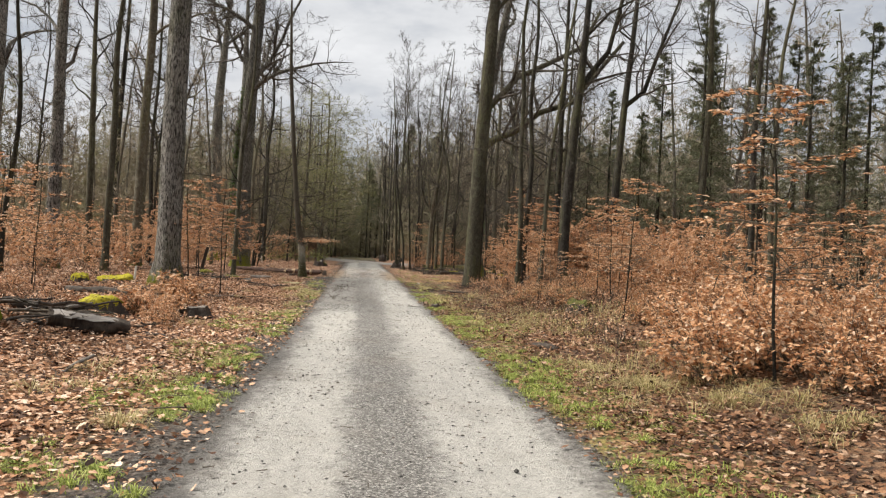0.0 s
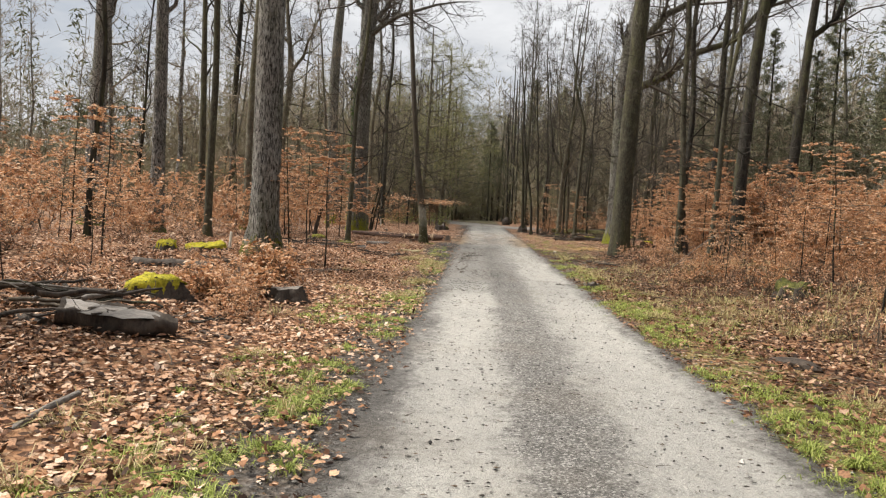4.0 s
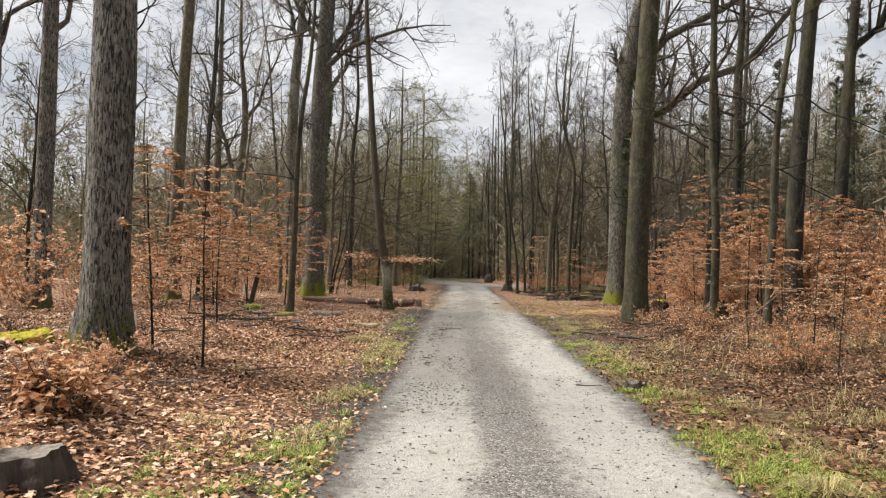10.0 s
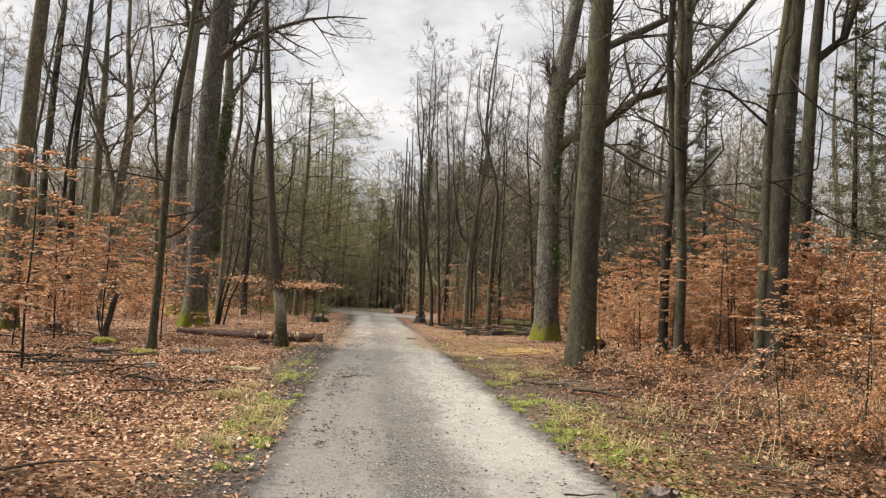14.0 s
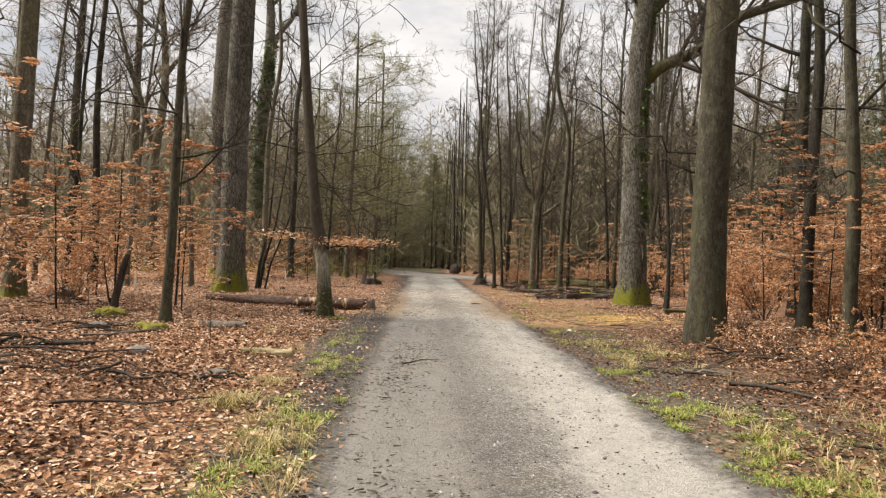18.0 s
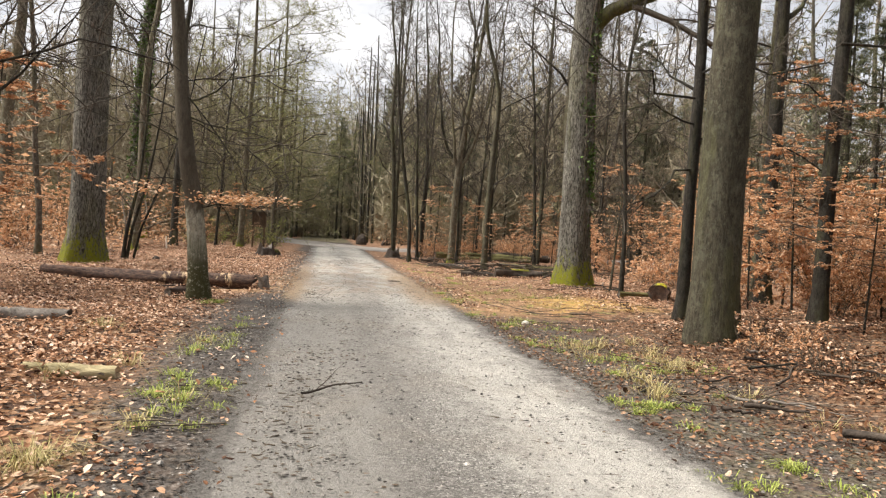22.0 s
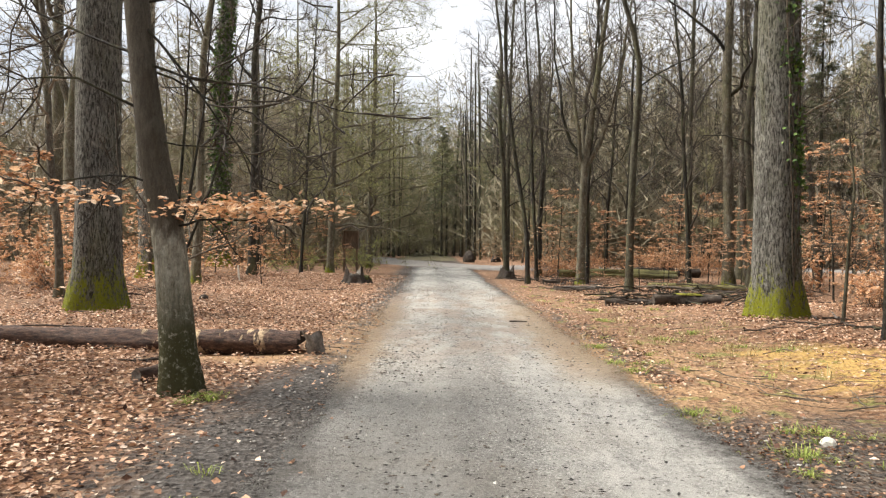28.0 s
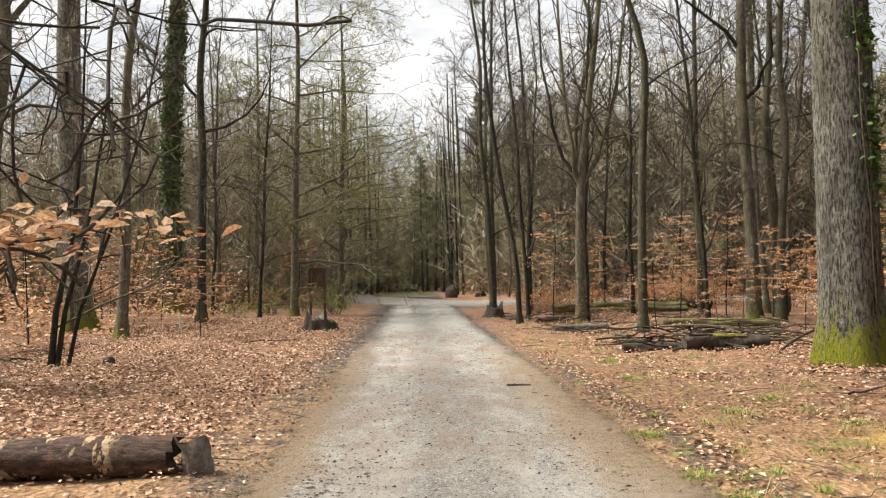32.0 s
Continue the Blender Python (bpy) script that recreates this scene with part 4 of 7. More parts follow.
# the ivy-grown leaning oak behind, and the wide-forked one beside it
tree_v, PV, RV = hero_tree(-10.0, 61.5, [(0, 0, 0), (0, 0, 3.4), (0, 0, 8.5), (0.2, 0, 10.8), (0.4, 0, 13.2), (0.25, 0, 16.9), (0.2, 0, 24)], [0.42, 0.38, 0.36, 0.33, 0.29, 0.18, 0.05],
                           BARK_OAK_MOSS, "tall forked oak wrapped in ivy", (5, 15, 22, 5.0), 51, 0.4,
                           extra=[([(0.38, 0, 13.0), (0.75, 0, 13.8), (1.15, 0, 14.5), (1.75, 0, 15.3), (2.1, 0, 16.4), (2.6, 0, 19)], 0.2, 0.07), ([(-0.1, 0, 9.6), (-0.9, 0, 10.5), (-1.5, 0, 12), (-2.4, 0, 13)], 0.09, 0.03)])
hero_tree(-14.1, 55.8, [(0, 0, 0), (0, 0, 3), (-0.05, 0, 6), (0.45, 0, 8.9), (0.35, 0, 11.8), (0, 0, 14), (-0.1, 0, 21)], [0.29, 0.26, 0.24, 0.21, 0.17, 0.13, 0.04],
          BARK_BEECH_MOSS, "crooked oak with wide forking limbs", (6, 9, 20, 5.0), 52, 0.4,
          extra=[([(0.0, 0, 6.2), (-0.6, 0, 7.6), (-0.9, 0, 9.4), (-1.6, 0, 11), (-2.1, 0, 13), (-3.0, 0.2, 15)], 0.15, 0.05), ([(0.4, 0, 10), (1.2, 0, 11.2), (1.7, 0, 12.8), (2.6, 0, 14.6)], 0.12, 0.04),
                 ([(0.3, 0, 11.9), (-0.5, 0.2, 12.7), (-1.4, 0.2, 13.4), (-2.2, 0.3, 15)], 0.1, 0.03)])
hero_tree(-15.9, 50.7, [(0, 0, 0), (0.1, 0, 3), (0.05, 0, 7), (0.2, 0, 11), (0.4, 0, 15), (0.5, 0, 22)], [0.2, 0.18, 0.165, 0.15, 0.11, 0.03],
          BARK_DARK, "straight dark oak among saplings", (8, 8, 20, 4.5), 53, 0.4)
hero_tree(-9.9, 35.0, [(0, 0, 0), (0, 0, 3), (0.1, 0, 7), (0.3, 0, 11), (0.2, 0, 15), (0.5, 0, 23)], [0.22, 0.2, 0.185, 0.16, 0.12, 0.04],
          BARK_BEECH_MOSS, "grey-green oak with a mossy foot", (7, 9, 20, 5.0), 54, 0.5)
# a slim tree that opens into a fan of upright stems, at the back of the brash
hero_tree(4.65, 50.8, [(0, 0, 0), (0.03, 0, 2.4), (0.08, 0, 4), (0.35, 0, 6), (0.6, 0, 8), (0.8, 0, 9.4), (1.1, 0, 15)], [0.14, 0.125, 0.115, 0.085, 0.075, 0.06, 0.02],
          BARK_BEECH_MOSS, "mossy slim tree opening into a fan of upright stems", (7, 6, 14, 2.6, 1.6), 55, 0.4, fine=1,
          extra=[([(0.08, 0, 3.9), (-0.1, 0, 4.3), (-0.25, 0, 4.7), (-0.42, 0, 6.1), (-0.35, 0, 8.1), (-0.3, 0, 10), (-0.2, 0, 13)], 0.08, 0.02), ([(0.08, 0, 3.8), (0.5, 0, 4.7), (0.9, 0, 5.6), (1.4, 0, 7.7), (1.6, 0, 9.3), (1.9, 0, 13)], 0.08, 0.02),
                 ([(0.1, 0.1, 4), (0.4, 0.3, 6), (0.8, 0.4, 9), (1.4, 0.4, 13)], 0.07, 0.02), ([(0.05, 0, 4.1), (-0.5, 0.2, 5.4), (-0.9, 0.3, 7.5), (-1.1, 0.3, 11)], 0.06, 0.02)])

# the ivy-clad oak, with its long low limbs over the track side
tree_i, PI, RI = hero_tree(6.23, 40.4, [(0, 0, 0), (0, 0, 2), (-0.02, 0, 5), (0.0, 0, 8), (0.2, 0, 10), (0.72, 0, 12.4), (1.2, 0, 15), (1.7, 0, 23)], [0.43, 0.385, 0.36, 0.345, 0.32, 0.24, 0.18, 0.05],
                           BARK_OAK_MOSS, "big oak with ivy up its trunk and a mossy foot", (5, 13, 21, 5.0), 18, 0.32, limb_mat=BARK_MOSSY_LIMB,
                           extra=[([(0.1, 0, 6.95), (0.65, -0.3, 7.5), (1.75, -0.6, 7.9), (3.2, -0.6, 8.95), (4.55, -0.6, 9.75), (5.9, -0.6, 10.9), (7.5, -0.6, 13.2)], 0.21, 0.1),
                                  ([(0.15, 0, 9.0), (0.6, -0.2, 9.7), (1.9, -0.3, 11.0), (3.4, -0.3, 11.95), (4.9, -0.3, 12.7), (5.4, -0.3, 13.4), (6.2, -0.3, 14.8)], 0.19, 0.08),
                                  ([(0.0, 0, 8.9), (-0.12, 0, 9.5), (-0.25, 0, 10.0), (-0.4, 0, 10.5)], 0.12, 0.05)])
rng = np.random.default_rng(77)
iz = np.concatenate([rng.uniform(2.4, 9.5, 900), rng.uniform(0.9, 4, 90)])
ia = rng.normal(-1.0, 0.3, len(iz)) + 0.25 * np.sin(iz * 0.9)
keep = np.sin(iz * 3.1 + 2.0 * np.sin(iz * 1.3)) + rng.normal(size=len(iz)) * 0.6 > -0.3
iz, ia = iz[keep], ia[keep]
ir = np.interp(iz, PI[:, 2], RI) + rng.uniform(0.0, 0.09, len(iz))
ivy_at = np.stack([np.interp(iz, PI[:, 2], PI[:, 0]) + ir * np.cos(ia), np.interp(iz, PI[:, 2], PI[:, 1]) + ir * np.sin(ia), iz], 1)
part("ivy", leaves(rng, ivy_at, 0.1, 0.7, 0.3, 0.42), IVY_LEAF, tree_i, "dark green ivy leaves on the trunk")
vz, va = rng.uniform(1.5, 13.5, 2600), rng.normal(-1.0, 1.0, 2600)
vr = np.interp(vz, PV[:, 2], RV) + rng.uniform(0.0, 0.14, 2600)
part("ivy", leaves(rng, np.stack([np.interp(vz, PV[:, 2], PV[:, 0]) + vr * np.cos(va), np.interp(vz, PV[:, 2], PV[:, 1]) + vr * np.sin(va), vz], 1), 0.16, 0.6, 0.3, 0.42), IVY_LEAF, tree_v, "dark green ivy leaves round the trunk")
iv_z = np.linspace(0.1, 10, 24)
stems = []
for k in range(4):
    a = -1.1 + 0.3 * np.sin(iv_z * 0.8 + k * 1.7) + (k - 1.5) * 0.18
    r = np.interp(iv_z, PI[:, 2], RI) + 0.015
    stems.append(np.stack([np.interp(iv_z, PI[:, 2], PI[:, 0]) + r * np.cos(a), np.interp(iv_z, PI[:, 2], PI[:, 1]) + r * np.sin(a), iv_z], 1))
part("ivy_stem", tubes(np.array(stems), np.full((4, 24), 0.012), 5), TWIG, tree_i, "woody ivy stems on the bark")
# the moss-covered tree at the start
hero_tree(-4.95, 10.2, [(0, 0, 0), (0, 0, 2), (-0.05, 0, 6), (0, 0, 12), (0.2, 0, 20)], [0.25, 0.22, 0.2, 0.17, 0.05],
          BARK_MOSSY, "tree with bright yellow-green moss over its foot", (6, 8, 18, 4.5), 19, 0.7)
# slim stems, each seen for long
SLIM = [(-4.93, 30.6, 0.085, 12, 0.3, 0.12, "slim dark leaning beech stem"), (5.05, 31.7, 0.095, 13, 0.15, 0.0, "slim black-barked stem beside the stout beech"),
        (-11.4, 29.5, 0.24, 21, 0.1, 0.0, "tall straight tree with a grey trunk"), (-15.5, 33.0, 0.34, 22, 0.6, 0.0, "thick grey trunk among saplings"),
        (-8.4, 26.2, 0.11, 17, 0.3, 0.0, "slender bare tree with dark bark"), (9.6, 36.8, 0.17, 18, 0.2, 0.0, "dark straight trunk in beech brush"),
        (10.2, 38.1, 0.11, 16, 0.3, 0.0, "slender trunk in beech brush"), (-6.75, 54.2, 0.15, 18, 0.2, 0.0, "slim bare tree with grey bark"),
        (5.1, 46.5, 0.1, 14, 0.1, 0.0, "slim upright trunk behind the brash"), (5.45, 53.7, 0.1, 15, -0.1, 0.2, "slim tree with a mossy trunk"),
        (11.8, 55.5, 0.16, 20, 0.3, 0.0, "tall thin bare tree"), (-6.9, 48.0, 0.13, 15, 0.5, 0.2, "crooked dark trunk with a mossy foot"),
        (9.8, 49.9, 0.11, 16, 0.1, 0.0, "slim trunk in brush"), (-11.5, 43.0, 0.12, 17, 0.2, 0.0, "slender bare tree with dark bark"),
        (-13.0, 38.0, 0.16, 19, -0.3, 0.0, "straight bare tree with dark bark"), (-16.8, 60.0, 0.3, 22, 0.2, 0.0, "grey trunk with a mossy foot"),
        (2.72, 55.2, 0.1, 14, -0.8, 0.0, "dark slim tree on an old stump"), (3.0, 51.2, 0.075, 13, -1.3, 0.3, "pale leaning stem at the track side"),
        (6.9, 39.3, 0.03, 4, 0.1, 0.1, "thin dark sapling stem"), (4.3, 57.5, 0.09, 15, -0.4, 0.0, "slim dark tree by the junction"),
        (-13.8, 22.5, 0.1, 16, 0.2, 0.0, "slender bare tree with dark bark"), (-9.6, 21.5, 0.07, 12, 0.3, 0.1, "thin bare pole-like tree"),
        (12.5, 27.0, 0.13, 18, 0.4, 0.0, "dark trunk in the brush"), (11.0, 20.5, 0.09, 14, 0.5, 0.2, "slender bare tree beside the brush"),
        (9.4, 16.5, 0.07, 10, 0.3, 0.0, "thin trunk among beech leaves"), (6.2, 36.9, 0.05, 9, 0.1, 0.0, "thin dark tree among saplings"),
        (5.97, 28.0, 0.1, 16, 0.2, 0.05, "dark slim trunk rising through beech leaves"), (6.78, 30.84, 0.105, 17, 0.1, 0.05, "dark slim trunk beside a leafy young beech"),
        (6.14, 25.24, 0.075, 14, 0.5, 0.1, "slender dark tree with long drooping twigs"), (8.77, 49.05, 0.17, 17, -0.2, 0.1, "dark mossy double trunk behind the brash"),
        (9.2, 48.5, 0.1, 15, 0.4, 0.1, "slim dark stem beside the double trunk")]
taken_at = []
# long thin low branches of the black stem beside the stout beech, and of the leaning stems by the log
LOW = {1: [([(0, 0, 2.4), (-0.5, -0.3, 2.1), (-0.95, -0.4, 1.8), (-1.6, -0.5, 1.6)], 0.02, 0.004), ([(0, 0, 3.1), (-0.6, -0.2, 3.25), (-1.2, -0.4, 3.2), (-1.9, -0.5, 2.9)], 0.018, 0.004),
           ([(0, 0, 3.5), (-1.0, -0.4, 3.7), (-2.2, -0.7, 4.0), (-3.3, -0.9, 4.4)], 0.022, 0.004), ([(0.1, 0, 3.9), (1.0, -0.6, 4.0), (2.2, -1.0, 3.7), (3.4, -1.4, 3.5)], 0.022, 0.004),
           ([(0.1, 0, 2.9), (0.9, -0.5, 2.8), (1.8, -0.9, 2.5), (2.6, -1.2, 2.4)], 0.018, 0.004)],
       0: [([(0.1, 0, 3.0), (1.0, -0.2, 3.3), (2.0, -0.4, 3.2), (3.2, -0.6, 2.8)], 0.02, 0.004), ([(0.1, 0, 3.8), (-1.0, 0.3, 4.1), (-2.2, 0.5, 4.2), (-3.2, 0.7, 4.0)], 0.02, 0.004)],
       11: [([(0.1, 0, 3.4), (1.2, -0.4, 3.8), (2.6, -0.8, 3.7), (4.0, -1.2, 3.2)], 0.018, 0.004), ([(0.1, 0, 4.6), (1.4, -0.2, 5.2), (3.0, -0.6, 5.3), (4.4, -0.9, 4.9)], 0.018, 0.004),
            ([(0.1, 0, 5.6), (-1.4, -0.8, 6.0), (-2.8, -1.4, 6.0), (-4.2, -2.0, 5.6)], 0.018, 0.004)],
       26: [([(0.05, 0, 3.6), (0.9, -0.5, 3.4), (1.8, -0.9, 3.0), (2.6, -1.2, 2.5)], 0.02, 0.004), ([(0.05, 0, 4.4), (-0.9, -0.7, 4.8), (-1.9, -1.2, 4.9), (-2.8, -1.6, 4.6)], 0.02, 0.004),
            ([(0.05, 0, 2.6), (-0.6, -0.6, 2.4), (-1.3, -1.0, 2.0)], 0.015, 0.004)],
       27: [([(0.05, 0, 4.2), (1.1, -0.4, 4.3), (2.2, -0.8, 4.0), (3.2, -1.1, 3.6)], 0.022, 0.004), ([(0.05, 0, 3.2), (-0.8, -0.6, 3.4), (-1.7, -1.0, 3.3)], 0.016, 0.004)],
       28: [([(0.1, 0, 4.3), (-1.0, -0.3, 4.8), (-2.2, -0.6, 5.3), (-3.4, -0.8, 6.0)], 0.024, 0.005), ([(0.1, 0, 3.4), (0.9, -0.2, 2.9), (1.8, -0.4, 2.3), (2.7, -0.6, 1.9)], 0.02, 0.004),
            ([(0.1, 0, 4.8), (1.0, -0.3, 4.6), (2.1, -0.5, 4.0), (3.2, -0.7, 3.6)], 0.022, 0.004), ([(0.1, 0, 2.5), (-0.8, -0.3, 2.7), (-1.5, -0.5, 2.4)], 0.016, 0.004)],
       7: [([(0.05, 0, 4.0), (1.2, -0.6, 4.4), (2.6, -1.2, 4.4), (3.8, -1.8, 3.9)], 0.018, 0.004), ([(0.05, 0, 5.4), (1.0, -1.2, 5.9), (2.0, -2.4, 6.0), (3.0, -3.6, 5.6)], 0.018, 0.004)]}
for k, (x, y, r, h, lean, wave, label) in enumerate(SLIM):
    jig = np.random.default_rng(700 + k).normal(size=4) * (0.12 if r < 0.14 else 0.05)
    pts = [(0, 0, 0), (lean * 0.12 + wave * 0.3, 0, h * 0.15), (lean * 0.35 - wave * 0.3 + jig[0], 0.1, h * 0.32), (lean * 0.5 + jig[1], 0, h * 0.45),
           (lean * 0.65 + wave * 0.5 + jig[2] * 2, 0, h * 0.6), (lean * 0.8 + jig[3] * 2, 0.05, h * 0.8), (lean, 0.1, h)]
    taken_at.append((x, y))
    hero_tree(x, y, pts, [r * 1.1, r * 0.95, r * 0.86, r * 0.76, r * 0.62, r * 0.4, r * 0.12], BARK_BEECH_MOSS if "mossy" in label else BARK_OAK if r > 0.2 else BARK_DARK if k % 2 else BARK_BEECH,
              label, (10, h * (0.32 if r > 0.1 else 0.18), h * 0.97, h * 0.2, 0.8, 0.1, 0.42, 0.5 if r > 0.14 else 0.36), 100 + k, 0.45, 12, LOW.get(k, ()), 1)

# several stems from one stool, behind the log
stool = thing("tree", put(-5.72, 42.2), "clump of thin dark stems from one stool", "tree")
rng = np.random.default_rng(31)
for k in range(3):
    a = (k - 1.0) * (0.3 + 0.12 * k)
    pts = np.array([[a * 0.3, 0, -0.1], [a * 0.4 + 0.12, 0.05 * k, 0.9], [a * 0.7 + 0.45, 0.1, 2.2], [a * 1.2 + 0.7, 0.2, 4.0], [a * 1.6 + 0.9, 0.2, 6.5]])
    rr = np.linspace(0.062 - 0.012 * k, 0.012, 5)
    s = part("trunk", tubes(pts[None], rr[None], 8), BARK_DARK, stool)
    q = np.stack([np.interp(np.linspace(0, 4, 7), np.arange(5), pts[:, c]) for c in range(3)], 1)
    part("twig_spray", crown_of(rng, [(q, np.linspace(0.05, 0.01, 7))], 6, 4, 2)[0], TWIG, s)


# the spreading tree at the junction, greenish with algae, with its first leaves
def spreading(x, y, seed, lean, size, label):
    rng = np.random.default_rng(seed)
    ob = thing("tree", put(x, y), label, "tree")
    mesh, P, R = stem(rng, [(0, 0, 0), (0.05, 0, 2), (0.1, 0, 5), (0.25, 0, 9), (0.2, 0, 14)], [0.15, 0.13, 0.11, 0.08, 0.03], 12, 0.4)
    part("trunk", mesh, BARK_BEECH_MOSS, ob)
    rows = limbs_on(rng, P, R * 1.1, 24, 1.8, 13, size, 0.35, -0.02)
    rows = [(p + np.array([lean, 0, 0]) * ((p[:, 2:3] * 0 + np.linspace(0, 1, 7)[:, None]) ** 1.2), r) for p, r in rows]
    mesh, tips = crown_of(rng, rows, 11, 7, 3, 0.0, 1.25, True, 0.5)
    limbs = part("limb", tubes(np.array([p for p, _ in rows]), np.array([r for _, r in rows]), 6), BARK_BEECH_MOSS, ob)
    part("twig_spray", mesh, TWIG_GREEN, limbs)
    part("foliage", leaves(rng, along_paths(rng, tips, 7000), 0.06, 0.3), SPRING_LEAF, ob, "sparse first yellow-green leaves")
    return ob


spreading(-4.35, 57.6, 41, 1.2, 5.0, "spreading tree with algae-green twigs and first leaves")
spreading(-7.5, 66.0, 42, 1.5, 5.0, "spreading greenish tree at the junction")
spreading(-5.0, 90.0, 43, 0.8, 7.0, "spreading greenish tree beyond the junction")
spreading(-3.3, 64.2, 46, 0.6, 5.0, "spreading greenish tree beside the wayside box")
spreading(-5.2, 78.0, 44, 1.0, 7.0, "spreading greenish tree at the corner of the cross track")
spreading(7.4, 91.0, 45, -0.6, 6.0, "spreading greenish tree beside the muddy ride")


# ---- beech saplings that keep their dry leaves ----
def sapling(name, rng, h, r, tiers, reach, n_leaf, label, size=0.075, low=0.3, lean=0.2):
    ob = thing(name, Matrix(), label, "sapling")
    pts = [(0, 0, 0), (lean * 0.3, 0.03, h * 0.3), (lean * 0.6, -0.03, h * 0.6), (lean, 0.05, h)]
    mesh, P, R = stem(rng, pts, [r, r * 0.8, r * 0.6, r * 0.2], 7, 0.25, 3, 8)
    part("trunk", mesh, BARK_DARK, ob)
    rows = []
    for k in range(tiers):
        z = h * (low + (0.97 - low) * (k + rng.uniform(0.2, 0.8)) / tiers)
        c = np.array([np.interp(z, P[:, 2], P[:, 0]), np.interp(z, P[:, 2], P[:, 1]), z])
        a0, q0 = rng.uniform(0, 6.28), max(float(np.interp(z, P[:, 2], R)) * 0.5, 0.006)
        for q in range(rng.integers(1, 4)):
            a = a0 + q * 2.1 + rng.uniform(-0.5, 0.5)
            L = reach * rng.uniform(0.55, 1.15) * (1.1 - 0.65 * k / tiers)
            d = np.array([math.cos(a), math.sin(a), 0.22])
            pts = [c]
            for j in range(6):
                d = unit(d + rng.normal(size=3) * np.array([0.2, 0.2, 0.03]) + np.array([0, 0, -0.06]))
                pts.append(pts[-1] + d * L / 6)
            rows.append((np.array(pts), np.linspace(q0, 0.003, 7)))
    br = part("thicket", tubes(np.array([p for p, _ in rows]), np.array([q for _, q in rows]), 4), TWIG, ob)
    mesh, tips = crown_of(rng, rows, 6, 3, 0, -0.01, 0.8, True, 0.97)
    part("twig_spray", mesh, TWIG, br)
    part("foliage", leaves(rng, along_paths(rng, tips, n_leaf, 0.1), size, 0.2, 0.88, 0.27), BEECH_LEAF, ob, "dry orange-brown beech leaves")
    return ob


def brush(name, rng, stems_, h, spread, n_leaf, label, mat=None, size=0.075):
    ob = thing(name, Matrix(), label, "shrub")
    P = []
    for k in range(stems_):
        a, c = rng.uniform(0, 6.28), rng.uniform(0, spread * 0.6)
        d = np.array([math.cos(a) * 0.45, math.sin(a) * 0.45, 1.0])
        p = [np.array([c * math.cos(a + 1), c * math.sin(a + 1), -0.08])]
        L = h * rng.uniform(0.6, 1.15)
        for q in range(4):
            d = unit(d + rng.normal(size=3) * 0.2)
            p.append(p[-1] + d * L / 4)
        P.append(p)
    P = np.array(P)
    R = np.repeat(np.linspace(0.011, 0.004, 5)[None], stems_, 0)
    P2, R2 = spawn(rng, P, R, 6, 0.5, 0.6, 0.15, 3, 0.15)
    P3, R3 = spawn(rng, P2, R2, 2, 0.6, 0.6, 0.05, 2)
    part("thicket", join([tri(tubes(P, R, 4)), whisk(P2, np.maximum(R2, 0.003)), whisk(P3, np.maximum(R3, 0.002))]), TWIG, ob)
    part("foliage", leaves(rng, along_paths(rng, P3 if len(P3) else P2, n_leaf, 0.0), size, 0.5, 0.6), mat or BEECH_LEAF, ob, "dry orange-brown leaves")
    return ob


rng = np.random.default_rng(8)
SAP = [sapling("beech_sapling", rng, 3.2, 0.02, 8, 1.1, 1300, "thin beech sapling holding its dry orange leaves"),
       sapling("beech_sapling", rng, 4.5, 0.03, 9, 1.9, 6000, "young beech with level tiers of dry orange leaves", low=0.34, size=0.085),
       sapling("beech_sapling", rng, 2.2, 0.013, 6, 0.8, 480, "small beech sapling with curled dry leaves", low=0.25),
       sapling("beech_sapling", rng, 6.0, 0.045, 12, 2.3, 8000, "tall young beech with wide tiers of dry orange leaves", low=0.2)]
BRU = [brush("beech_brush", rng, 14, 1.1, 0.8, 1300, "knee-high beech brush thick with dry leaves"),
       brush("beech_brush", rng, 20, 1.6, 1.0, 1700, "waist-high beech brush thick with russet dry leaves", BRUSH_LEAF, 0.092),
       brush("beech_brush", rng, 22, 1.45, 0.75, 2100, "chest-high beech bush thick with curled orange leaves", None, 0.1),
       brush("beech_brush", rng, 12, 0.6, 0.7, 260, "low twiggy brush with a few brown leaves", LITTER_LEAF)]
THICKET = [brush("beech_thicket", rng, 16, 3.0, 1.0, 7500, "tall thicket of young beech thick with dry orange leaves", None, 0.085),
           brush("beech_thicket", rng, 14, 2.3, 0.9, 5200, "young beech thicket thick with pale orange leaves", None, 0.085)]
RUSSET = brush("beech_brush", rng, 16, 0.8, 0.32, 620, "low brush with large russet oak leaves", BRUSH_LEAF, 0.105)
used = set()


def plant(proto, x, y, turn, scale):
    """The first one planted is the prototype itself; the rest are copies."""
    if proto not in used:
        used.add(proto)
        proto.matrix_basis = put(x, y, 0.03, turn, scale)
        return proto
    return copy_thing(proto, put(x, y, 0.03, turn, scale))


